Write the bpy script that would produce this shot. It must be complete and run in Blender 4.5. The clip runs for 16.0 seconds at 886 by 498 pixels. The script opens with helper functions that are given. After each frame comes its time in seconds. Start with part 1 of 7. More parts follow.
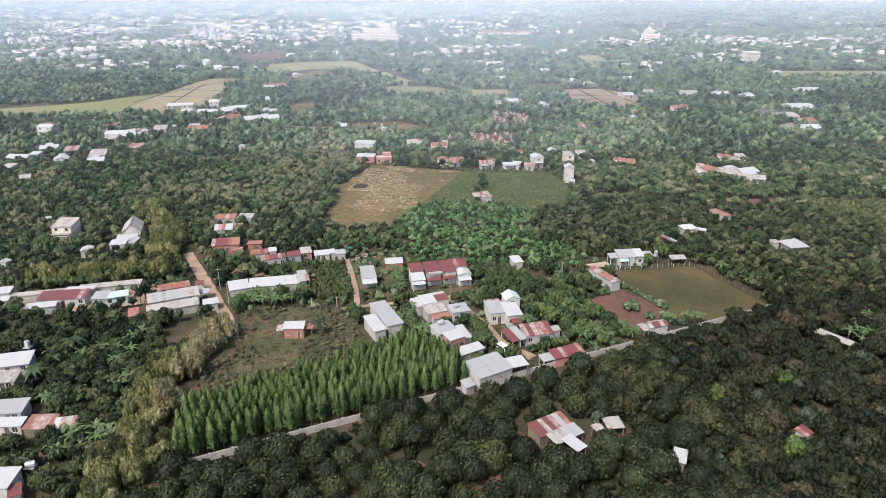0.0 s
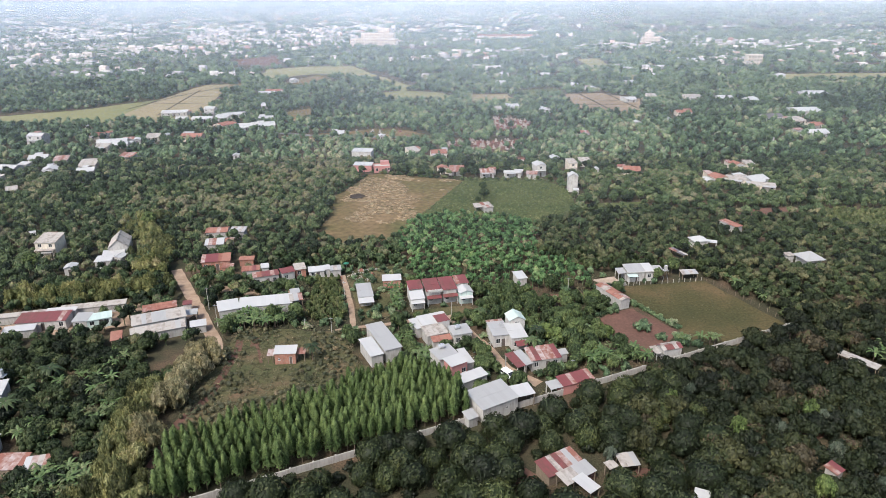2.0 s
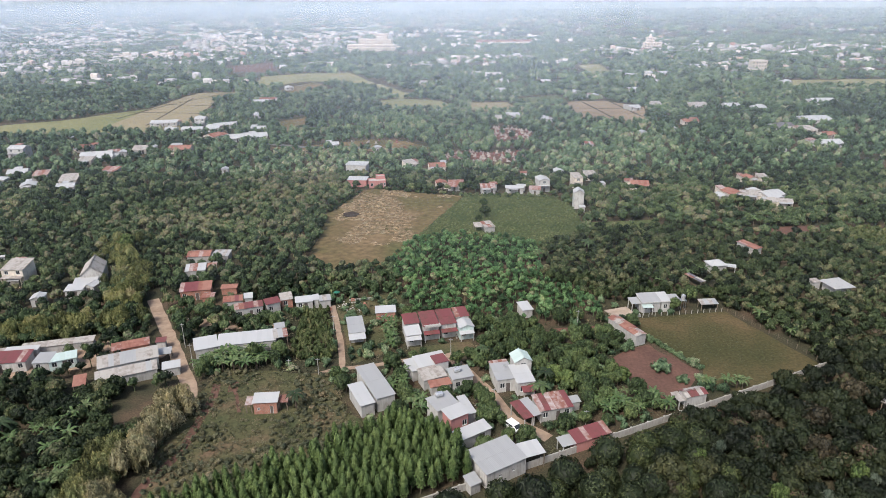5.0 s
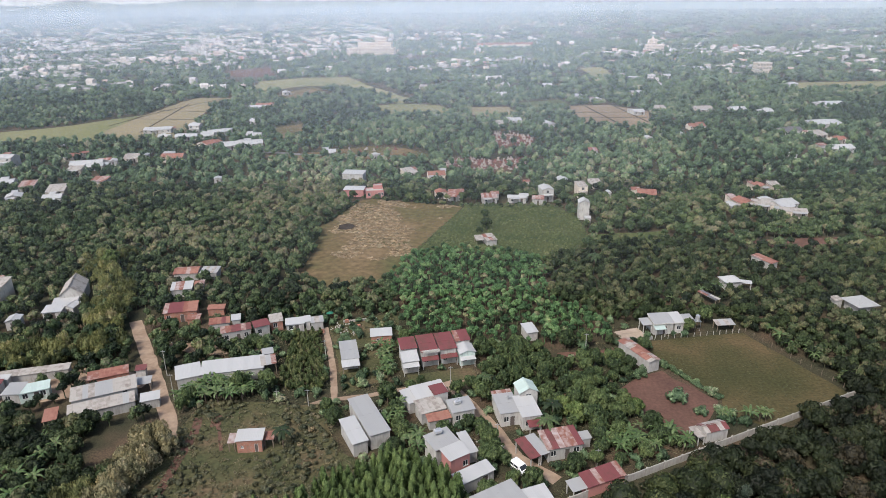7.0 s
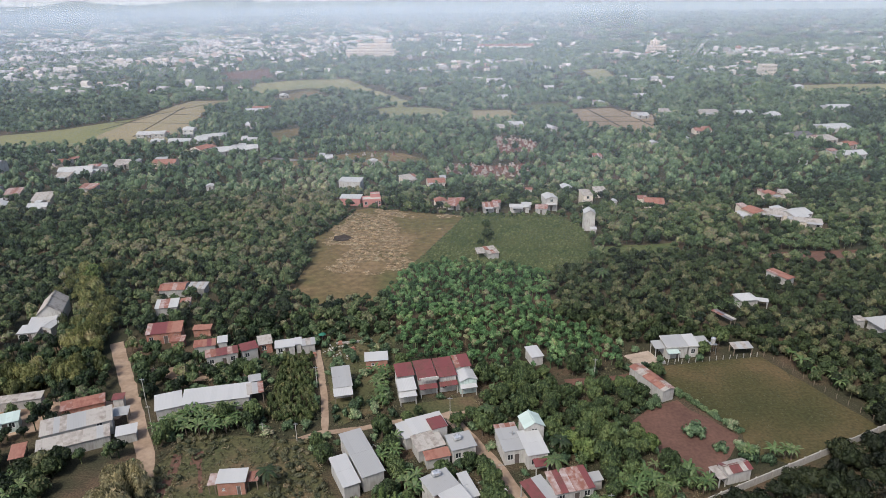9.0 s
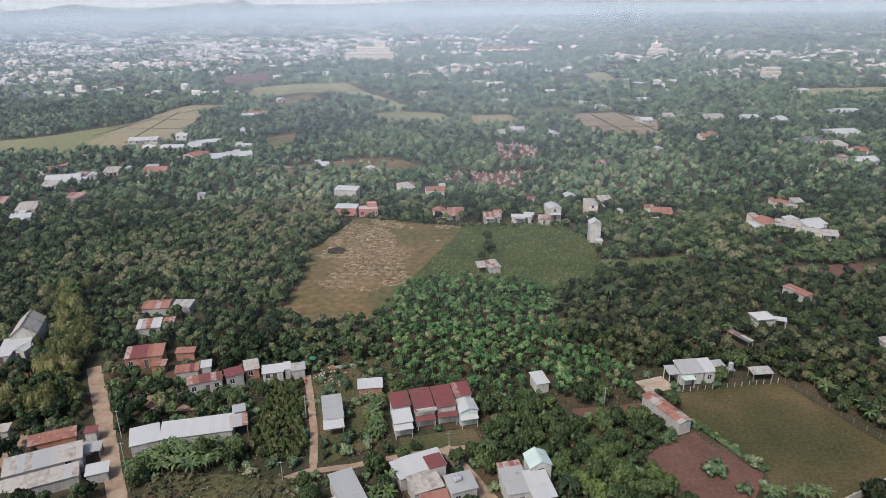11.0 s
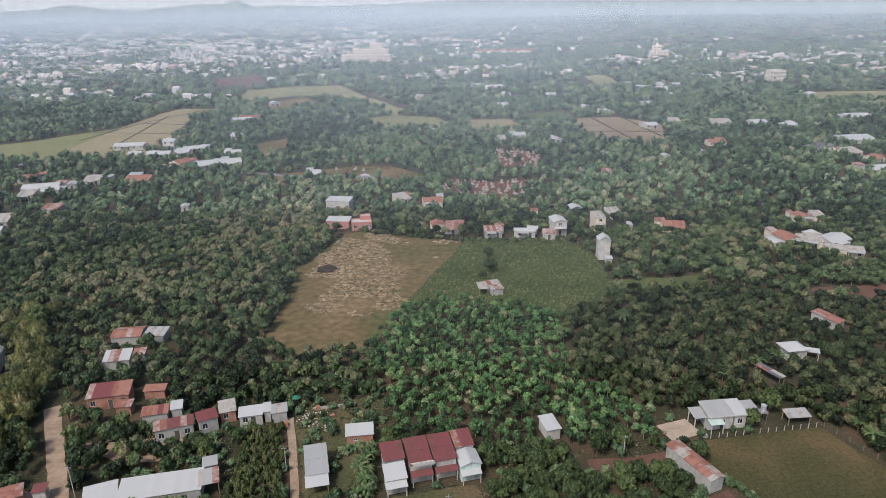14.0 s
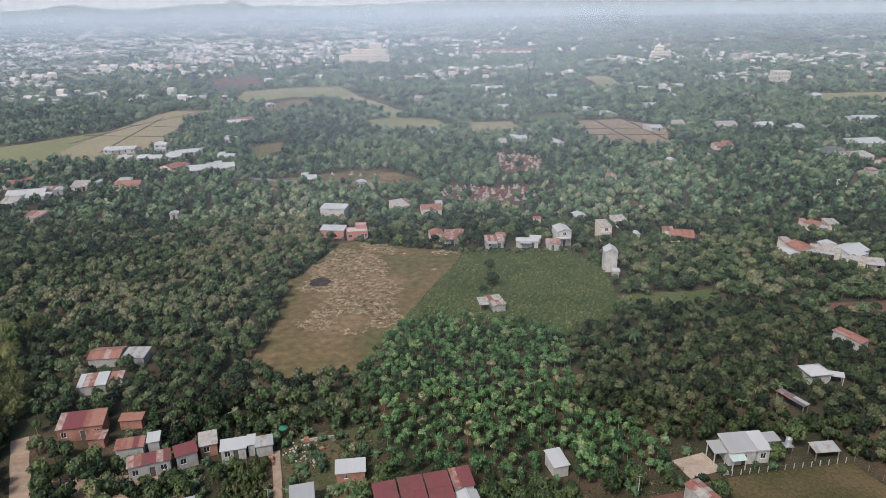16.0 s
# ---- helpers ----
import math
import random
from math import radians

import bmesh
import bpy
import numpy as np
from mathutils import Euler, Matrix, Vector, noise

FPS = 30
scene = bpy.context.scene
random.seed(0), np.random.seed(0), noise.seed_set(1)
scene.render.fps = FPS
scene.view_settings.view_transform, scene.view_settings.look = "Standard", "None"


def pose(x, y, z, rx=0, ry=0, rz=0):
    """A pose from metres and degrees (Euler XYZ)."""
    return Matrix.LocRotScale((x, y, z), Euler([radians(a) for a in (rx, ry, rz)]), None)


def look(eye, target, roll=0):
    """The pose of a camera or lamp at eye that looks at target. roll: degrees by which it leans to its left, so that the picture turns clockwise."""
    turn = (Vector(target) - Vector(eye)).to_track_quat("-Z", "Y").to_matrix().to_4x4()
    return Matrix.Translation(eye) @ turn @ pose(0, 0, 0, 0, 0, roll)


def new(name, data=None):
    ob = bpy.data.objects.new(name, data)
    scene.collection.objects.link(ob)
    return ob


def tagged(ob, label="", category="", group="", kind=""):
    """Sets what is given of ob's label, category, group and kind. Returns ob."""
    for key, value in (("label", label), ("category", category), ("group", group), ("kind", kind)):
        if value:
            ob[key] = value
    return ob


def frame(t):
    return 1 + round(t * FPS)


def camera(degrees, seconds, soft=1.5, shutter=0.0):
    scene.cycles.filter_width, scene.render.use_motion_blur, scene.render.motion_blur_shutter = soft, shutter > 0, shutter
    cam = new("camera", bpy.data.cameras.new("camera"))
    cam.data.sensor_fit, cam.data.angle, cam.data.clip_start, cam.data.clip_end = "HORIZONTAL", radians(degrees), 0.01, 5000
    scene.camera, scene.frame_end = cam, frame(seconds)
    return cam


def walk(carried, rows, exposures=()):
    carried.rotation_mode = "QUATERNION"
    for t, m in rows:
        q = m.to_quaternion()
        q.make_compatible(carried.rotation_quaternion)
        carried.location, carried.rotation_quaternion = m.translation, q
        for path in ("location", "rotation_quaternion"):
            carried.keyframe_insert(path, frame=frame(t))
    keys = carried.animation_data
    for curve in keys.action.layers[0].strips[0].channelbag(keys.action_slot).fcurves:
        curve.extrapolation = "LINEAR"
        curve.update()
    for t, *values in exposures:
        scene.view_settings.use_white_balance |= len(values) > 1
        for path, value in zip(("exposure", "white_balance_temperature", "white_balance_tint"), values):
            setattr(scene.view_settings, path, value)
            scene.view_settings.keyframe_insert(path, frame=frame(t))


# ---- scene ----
cam = camera(67.8, 16.0, soft=0.62)
PATH = [
    (0, (-0.431, 0.637, 78.470), (-0.44, 2.776, 77.624), -0.1),
    (0.5, (-0.374, 2.872, 78.577), (-0.384, 5.011, 77.731), -0.2),
    (1, (-0.468, 5.255, 78.580), (-0.477, 7.396, 77.737), -0.2),
    (1.5, (-0.46, 7.683, 78.577), (-0.469, 9.824, 77.737), -0.3),
    (2, (-0.461, 10.292, 78.548), (-0.47, 12.436, 77.712), -0.4),
    (2.5, (-0.459, 13.123, 78.562), (-0.468, 15.267, 77.729), -0.4),
    (3, (-0.324, 15.773, 78.597), (-0.335, 17.918, 77.768), -0.5),
    (3.5, (-0.322, 18.515, 78.692), (-0.331, 20.662, 77.865), -0.5),
    (4, (-0.348, 21.165, 78.938), (-0.355, 23.312, 78.113), -0.5),
    (6.5, (0.286, 35.145, 79.220), (0.276, 37.296, 78.403), -0.7),
    (7, (0.391, 37.788, 79.245), (0.38, 39.939, 78.431), -0.8),
    (7.5, (0.499, 40.447, 79.366), (0.488, 42.598, 78.554), -0.8),
    (8, (0.544, 43.101, 79.484), (0.532, 45.254, 78.672), -0.8),
    (8.5, (0.618, 45.793, 79.540), (0.605, 47.945, 78.730), -0.9),
    (9, (0.657, 48.567, 79.689), (0.645, 50.718, 78.877), -0.8),
    (11.5, (0.999, 62.111, 79.387), (0.988, 64.267, 78.584), -0.9),
    (12, (0.897, 64.953, 79.367), (0.889, 67.108, 78.562), -0.9),
    (12.5, (0.784, 67.715, 79.297), (0.777, 69.871, 78.492), -0.8),
    (13, (0.668, 70.509, 79.193), (0.665, 72.664, 78.389), -0.8),
    (13.5, (0.805, 73.298, 79.121), (0.8, 75.454, 78.319), -0.8),
    (14, (0.826, 75.876, 78.977), (0.822, 78.032, 78.178), -0.8),
    (14.5, (0.779, 78.597, 78.880), (0.776, 80.754, 78.082), -0.7),
    (15, (0.929, 81.331, 78.792), (0.927, 83.489, 77.995), -0.7),
    (15.5, (1.048, 83.962, 78.843), (1.044, 86.119, 78.047), -0.8),
    (16, (1.133, 86.613, 78.990), (1.13, 88.77, 78.190), -0.8),
]
walk(cam, [(t, look(eye, target, roll)) for t, eye, target, roll in PATH], exposures=[(0, 1.02), (4, 0.86), (7, 0.66), (9, 0.55), (11, 0.48), (16, 0.41)])

# ---- world, sun, exposure ----
SUN_UP, SUN_TURN = 52.0, 215.0
world = bpy.data.worlds.new("world")
scene.world = world
world.use_nodes = True
wn = world.node_tree.nodes
sky = wn.new("ShaderNodeTexSky")
sky.sky_type = "NISHITA"
sky.sun_disc = False
sky.sun_elevation, sky.sun_rotation = radians(SUN_UP), radians(SUN_TURN)
sky.air_density, sky.dust_density, sky.ozone_density = 0.95, 3.2, 1.3
wn["Background"].inputs["Strength"].default_value = 0.115
world.node_tree.links.new(sky.outputs[0], wn["Background"].inputs["Color"])
sun = new("sun", bpy.data.lights.new("sun", "SUN"))
sun.data.energy, sun.data.angle, sun.data.color = 2.15, radians(13), (1.0, 0.965, 0.92)
sun_dir = Vector((math.sin(radians(SUN_TURN)) * math.cos(radians(SUN_UP)), math.cos(radians(SUN_TURN)) * math.cos(radians(SUN_UP)), math.sin(radians(SUN_UP))))
sun.matrix_world = look(sun_dir * 300, (0, 0, 0))


# ---- materials ----
def material(name, rough=0.8):
    m = bpy.data.materials.new(name)
    m.use_nodes = True
    b = m.node_tree.nodes["Principled BSDF"]
    b.inputs["Roughness"].default_value = rough
    b.inputs["Specular IOR Level"].default_value = 0.25
    return m, m.node_tree.nodes, m.node_tree.links, b


def noise_node(nodes, links, scale, detail=4.0, coords="Object", vec=None):
    n = nodes.new("ShaderNodeTexNoise")
    n.inputs["Scale"].default_value, n.inputs["Detail"].default_value = scale, detail
    if vec is None:
        tc = nodes.new("ShaderNodeTexCoord")
        vec = tc.outputs[coords]
    links.new(vec, n.inputs["Vector"])
    return n


def ramp(nodes, links, fac, stops):
    r = nodes.new("ShaderNodeValToRGB")
    while len(r.color_ramp.elements) < len(stops):
        r.color_ramp.elements.new(0.5)
    for e, (p, c) in zip(r.color_ramp.elements, stops):
        e.position, e.color = p, (*c, 1)
    links.new(fac, r.inputs[0])
    return r.outputs[0]


def mixc(nodes, links, fac, a, b, mode="MIX"):
    n = nodes.new("ShaderNodeMix")
    n.data_type, n.blend_type = "RGBA", mode
    for s, v in ((0, fac), (6, a), (7, b)):
        if isinstance(v, (int, float)):
            n.inputs[s].default_value = v
        elif isinstance(v, tuple):
            n.inputs[s].default_value = (*v, 1)
        else:
            links.new(v, n.inputs[s])
    return n.outputs[2]


def bump(nodes, links, height, strength, dist, bsdf):
    b = nodes.new("ShaderNodeBump")
    b.inputs["Strength"].default_value, b.inputs["Distance"].default_value = strength, dist
    links.new(height, b.inputs["Height"])
    links.new(b.outputs[0], bsdf.inputs["Normal"])


def leaf_mat(name, stops, single=False, rough=0.6, through_light=0.12, grain=3.0):
    """Foliage: the tint of each tree and leaf runs along the stops."""
    m, n, l, b = material(name, rough)
    at = n.new("ShaderNodeAttribute")
    at.attribute_name = "tint"
    fac = at.outputs["Fac"]
    if single:
        oi = n.new("ShaderNodeObjectInfo")
        ad = n.new("ShaderNodeMath")
        ad.operation = "MULTIPLY_ADD"
        l.new(oi.outputs["Random"], ad.inputs[0])
        ad.inputs[1].default_value = 0.6
        l.new(fac, ad.inputs[2])
        sub = n.new("ShaderNodeMath")
        sub.operation = "SUBTRACT"
        sub.inputs[1].default_value = 0.08
        l.new(ad.outputs[0], sub.inputs[0])
        fac = sub.outputs[0]
    col = ramp(n, l, fac, stops)
    ns = noise_node(n, l, grain, 6)
    ns.inputs["Roughness"].default_value = 0.68
    col = mixc(n, l, 1.0, col, ramp(n, l, ns.outputs[0], [(0.34, (0.5, 0.53, 0.5)), (0.5, (0.96, 0.96, 0.96)), (0.66, (1.5, 1.48, 1.4))]), "MULTIPLY")
    broad = noise_node(n, l, grain * 0.14, 2)
    col = mixc(n, l, 1.0, col, ramp(n, l, broad.outputs[0], [(0.36, (0.78, 0.86, 0.84)), (0.52, (1.0, 1.0, 1.0)), (0.68, (1.17, 1.12, 1.0))]), "MULTIPLY")
    l.new(col, b.inputs["Base Color"])
    tr = n.new("ShaderNodeBsdfTranslucent")
    l.new(col, tr.inputs["Color"])
    mx = n.new("ShaderNodeMixShader")
    mx.inputs[0].default_value = through_light
    l.new(b.outputs[0], mx.inputs[1])
    l.new(tr.outputs[0], mx.inputs[2])
    l.new(mx.outputs[0], n["Material Output"].inputs["Surface"])
    return m


def soil_mat(name, stops, scale=0.15, fine=3.0, relief=0.4, rough=0.95, grain=0.35):
    m, n, l, b = material(name, rough)
    big = noise_node(n, l, scale, 6)
    small = noise_node(n, l, fine, 6)
    col = ramp(n, l, big.outputs[0], stops)
    col = mixc(n, l, 1.0, col, ramp(n, l, small.outputs[0], [(0.3, (1 - grain,) * 3), (0.7, (1 + grain * 0.8,) * 3)]), "MULTIPLY")
    l.new(col, b.inputs["Base Color"])
    bump(n, l, small.outputs[0], relief, 0.3, b)
    return m


def plaster_mat(name, colour, dirt=(0.16, 0.14, 0.12), amount=0.5):
    """Painted plaster with rain streaks and patches of grime."""
    m, n, l, b = material(name, 0.85)
    tc = n.new("ShaderNodeTexCoord")
    mp = n.new("ShaderNodeMapping")
    mp.inputs["Scale"].default_value = (1.6, 1.6, 0.25)
    l.new(tc.outputs["Object"], mp.inputs["Vector"])
    streak = noise_node(n, l, 2.0, 5, vec=mp.outputs[0])
    patch = noise_node(n, l, 0.5, 4)
    mul = n.new("ShaderNodeMath")
    mul.operation = "MULTIPLY"
    l.new(streak.outputs[0], mul.inputs[0])
    l.new(patch.outputs[0], mul.inputs[1])
    fac = ramp(n, l, mul.outputs[0], [(0.2, (0, 0, 0)), (0.42, (amount, amount, amount))])
    l.new(mixc(n, l, fac, colour, dirt), b.inputs["Base Color"])
    bump(n, l, patch.outputs[0], 0.1, 0.05, b)
    return m


def sheet_mat(name, clean, rust=(0.17, 0.065, 0.035), worn=0.3, rough=0.5, metal=0.1, vary=0.35):
    """Corrugated roofing sheet: each sheet weathers on its own."""
    m, n, l, b = material(name, rough)
    oi = n.new("ShaderNodeObjectInfo")
    tc = n.new("ShaderNodeTexCoord")
    ad = n.new("ShaderNodeVectorMath")
    ad.operation = "ADD"
    l.new(tc.outputs["Object"], ad.inputs[0])
    cmb = n.new("ShaderNodeCombineXYZ")
    sc = n.new("ShaderNodeMath")
    sc.operation = "MULTIPLY"
    l.new(oi.outputs["Random"], sc.inputs[0])
    sc.inputs[1].default_value = 90.0
    l.new(sc.outputs[0], cmb.inputs[0])
    l.new(cmb.outputs[0], ad.inputs[1])
    blot = noise_node(n, l, 0.9, 6, vec=ad.outputs[0])
    mul = n.new("ShaderNodeMath")
    mul.operation = "MULTIPLY_ADD"
    l.new(oi.outputs["Random"], mul.inputs[0])
    mul.inputs[1].default_value = vary
    l.new(blot.outputs[0], mul.inputs[2])
    fac = ramp(n, l, mul.outputs[0], [(0.95 - worn, (0, 0, 0)), (1.1 - worn * 0.6, (0.9, 0.9, 0.9))])
    tone = ramp(n, l, oi.outputs["Random"], [(0.0, (1 - 0.3 * vary,) * 3), (1.0, (1.03, 1.03, 1.03))])
    base = mixc(n, l, 1.0, clean, tone, "MULTIPLY")
    l.new(mixc(n, l, fac, base, rust), b.inputs["Base Color"])
    b.inputs["Metallic"].default_value = metal
    return m


def brick_mat(name, a, c):
    m, n, l, b = material(name, 0.9)
    tc = n.new("ShaderNodeTexCoord")
    mp = n.new("ShaderNodeMapping")
    mp.inputs["Rotation"].default_value = (radians(90), 0, 0)
    l.new(tc.outputs["Object"], mp.inputs["Vector"])
    br = n.new("ShaderNodeTexBrick")
    br.inputs["Color1"].default_value, br.inputs["Color2"].default_value = (*a, 1), (*c, 1)
    br.inputs["Mortar"].default_value = (0.3, 0.26, 0.22, 1)
    br.inputs["Scale"].default_value = 4.5
    l.new(mp.outputs[0], br.inputs["Vector"])
    ns = noise_node(n, l, 0.8, 5)
    l.new(mixc(n, l, 1.0, br.outputs[0], ramp(n, l, ns.outputs[0], [(0.3, (0.7, 0.7, 0.7)), (0.7, (1.15, 1.15, 1.15))]), "MULTIPLY"), b.inputs["Base Color"])
    return m


def plain_mat(name, colour, rough=0.6, metal=0.0):
    m, n, l, b = material(name, rough)
    ns = noise_node(n, l, 2.5, 4)
    l.new(mixc(n, l, 1.0, colour, ramp(n, l, ns.outputs[0], [(0.3, (0.8, 0.8, 0.8)), (0.7, (1.1, 1.1, 1.1))]), "MULTIPLY"), b.inputs["Base Color"])
    b.inputs["Metallic"].default_value = metal
    return m


def haze_veil_mat(name, amount, dist, tone, thin):
    """See-through sheet in place of hazy air: mostly clear, the rest scatters daylight. It thins out towards the
    ground, upwards and away from the town.
    """
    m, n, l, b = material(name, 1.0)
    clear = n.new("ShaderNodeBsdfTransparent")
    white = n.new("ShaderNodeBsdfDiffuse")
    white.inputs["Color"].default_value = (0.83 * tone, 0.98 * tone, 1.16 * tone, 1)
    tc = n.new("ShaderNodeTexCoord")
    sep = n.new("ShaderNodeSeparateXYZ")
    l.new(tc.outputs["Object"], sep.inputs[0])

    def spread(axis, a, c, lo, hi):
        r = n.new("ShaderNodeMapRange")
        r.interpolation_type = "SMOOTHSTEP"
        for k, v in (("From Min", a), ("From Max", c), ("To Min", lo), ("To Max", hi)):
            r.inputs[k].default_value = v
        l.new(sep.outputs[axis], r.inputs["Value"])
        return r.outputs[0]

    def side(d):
        """Smoke over the middle fields, thinned to both sides in place of lens vignetting."""
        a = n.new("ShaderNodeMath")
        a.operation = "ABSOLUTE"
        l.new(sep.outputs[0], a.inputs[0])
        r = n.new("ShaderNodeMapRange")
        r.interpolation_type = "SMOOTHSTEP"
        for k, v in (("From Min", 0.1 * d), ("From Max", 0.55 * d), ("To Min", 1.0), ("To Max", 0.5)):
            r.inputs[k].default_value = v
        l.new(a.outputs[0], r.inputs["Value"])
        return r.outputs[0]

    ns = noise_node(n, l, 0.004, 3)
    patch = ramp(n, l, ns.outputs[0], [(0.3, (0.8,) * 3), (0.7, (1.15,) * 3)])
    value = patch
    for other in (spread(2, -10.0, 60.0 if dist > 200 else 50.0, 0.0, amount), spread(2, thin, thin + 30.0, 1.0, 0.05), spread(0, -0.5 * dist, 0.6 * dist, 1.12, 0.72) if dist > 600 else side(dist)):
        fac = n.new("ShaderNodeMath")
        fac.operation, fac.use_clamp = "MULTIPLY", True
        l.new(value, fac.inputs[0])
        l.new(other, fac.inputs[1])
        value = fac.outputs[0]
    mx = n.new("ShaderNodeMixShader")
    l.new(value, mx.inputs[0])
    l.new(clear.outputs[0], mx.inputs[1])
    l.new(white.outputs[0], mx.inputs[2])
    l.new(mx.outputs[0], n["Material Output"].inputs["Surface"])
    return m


def tint_mat(name, stops, rough=0.8):
    m, n, l, b = material(name, rough)
    at = n.new("ShaderNodeAttribute")
    at.attribute_name = "tint"
    ns = noise_node(n, l, 0.35, 4)
    l.new(mixc(n, l, 1.0, ramp(n, l, at.outputs["Fac"], stops), ramp(n, l, ns.outputs[0], [(0.3, (0.75, 0.75, 0.75)), (0.7, (1.1, 1.1, 1.1))]), "MULTIPLY"), b.inputs["Base Color"])
    return m


MANGO = leaf_mat("mango leaves", [(0.0, (0.009, 0.01164, 0.006825)), (0.35, (0.016, 0.02231, 0.01103)), (0.75, (0.029, 0.03977, 0.01733)), (1.0, (0.06, 0.07081, 0.0294))], single=True, grain=2.6)
MANGO_PALE = leaf_mat("light mango leaves", [(0.0, (0.00902, 0.01148, 0.00588)), (0.35, (0.02132, 0.02952, 0.01218)), (0.75, (0.04264, 0.05494, 0.02058)), (1.0, (0.082, 0.0943, 0.03528))], single=True, grain=2.6)
OLIVE_ONE = leaf_mat("olive orchard leaves", [(0.0, (0.00924, 0.0105, 0.00576)), (0.4, (0.02772, 0.0308, 0.0144)), (1.0, (0.0726, 0.0735, 0.0324))], single=True, grain=2.4)
GREY_ONE = leaf_mat("pale grey green leaves", [(0.0, (0.021, 0.028, 0.02016)), (0.5, (0.063, 0.0805, 0.0576)), (1.0, (0.119, 0.133, 0.1008))], single=True, grain=2.4)
BROWN_ONE = leaf_mat("brownish new leaves", [(0.0, (0.012, 0.01078, 0.0072)), (0.45, (0.04125, 0.03465, 0.0208)), (1.0, (0.09, 0.07084, 0.044))], single=True, grain=2.4)
OLIVE_BAMBOO = leaf_mat("olive bamboo leaves", [(0, (0.05075, 0.0558, 0.024)), (0.4, (0.145, 0.1519, 0.063)), (0.8, (0.2755, 0.2666, 0.12)), (1, (0.377, 0.341, 0.195))])
ACACIA = leaf_mat("acacia leaves", [(0.0, (0.022, 0.036, 0.012)), (0.4, (0.068, 0.105, 0.033)), (1.0, (0.138, 0.188, 0.068))], single=True, grain=3.0)
BROAD = leaf_mat("broad leaves", [(0, (0.0225, 0.0387, 0.0224)), (0.35, (0.0825, 0.13, 0.07)), (0.7, (0.16, 0.222, 0.1176)), (0.88, (0.256, 0.281, 0.168)), (1, (0.25, 0.222, 0.1613))], grain=0.8)
WESTWOOD = leaf_mat("dark woodland leaves", [(0, (0.01261, 0.02099, 0.01139)), (0.35, (0.04622, 0.07134, 0.03253)), (0.7, (0.1007, 0.1399, 0.06345)), (0.88, (0.1823, 0.1887, 0.09757)), (1, (0.1887, 0.1654, 0.1139))], grain=1.3)
BROAD_ONE = leaf_mat("broad leaves of single trees", [(0, (0.0168, 0.0258, 0.01254)), (0.45, (0.056, 0.0806, 0.03517)), (1, (0.14, 0.174, 0.07022))], single=True, grain=2.4)
LIME_ONE = leaf_mat("light green leaves", [(0.0, (0.04, 0.06, 0.02016)), (0.45, (0.1, 0.138, 0.0448)), (1.0, (0.18, 0.22, 0.0784))], single=True, grain=2.4)
GROVE = leaf_mat("grove leaves", [(0, (0.02735, 0.05079, 0.02389)), (0.35, (0.0848, 0.1609, 0.06866)), (0.65, (0.1473, 0.2539, 0.1045)), (0.85, (0.2328, 0.3072, 0.1492)), (1, (0.2328, 0.1871, 0.1271))], grain=1.8)
DARKWOOD = leaf_mat("dark orchard leaves", [(0.0, (0.008, 0.0115, 0.006)), (0.4, (0.017, 0.024, 0.0112)), (0.8, (0.035, 0.044, 0.01904)), (0.92, (0.06, 0.062, 0.02912)), (1.0, (0.082, 0.058, 0.04032))], grain=2.2)
ORCHARD = leaf_mat("orchard leaves", [(0, (0.0102, 0.0166, 0.008602)), (0.4, (0.0371, 0.0538, 0.02296)), (0.8, (0.0717, 0.096, 0.04155)), (1, (0.134, 0.128, 0.07168))], grain=1.8)
BAMBOO = leaf_mat("dry bamboo leaves", [(0, (0.0858, 0.08131, 0.04485)), (0.4, (0.2223, 0.1993, 0.1121)), (0.8, (0.351, 0.3076, 0.1893)), (1, (0.429, 0.363, 0.2562))])
GOLD_BAMBOO = leaf_mat("yellowing bamboo leaves", [(0, (0.0562, 0.0625, 0.0252)), (0.4, (0.144, 0.152, 0.0588)), (0.8, (0.244, 0.237, 0.098)), (1, (0.319, 0.269, 0.1613))])
BANANA = leaf_mat("banana leaves", [(0.0, (0.053, 0.094, 0.03248)), (0.6, (0.098, 0.144, 0.056)), (1.0, (0.150, 0.166, 0.08288))], single=True, rough=0.45)
SHRUB = leaf_mat("scrub leaves", [(0.0, (0.06, 0.068, 0.04032)), (0.6, (0.125, 0.12, 0.07168)), (1.0, (0.18, 0.145, 0.0952))])
CROP = leaf_mat("crop leaves", [(0.0, (0.045, 0.066, 0.02464)), (0.6, (0.1, 0.122, 0.0504)), (1.0, (0.175, 0.17, 0.084))])
STRAW = leaf_mat("dry straw", [(0.0, (0.2055, 0.1475, 0.09)), (0.6, (0.3264, 0.2418, 0.1562)), (1.0, (0.4473, 0.3446, 0.2375))], rough=0.9)
BARK = plain_mat("bark", (0.13, 0.1, 0.075), 0.95)

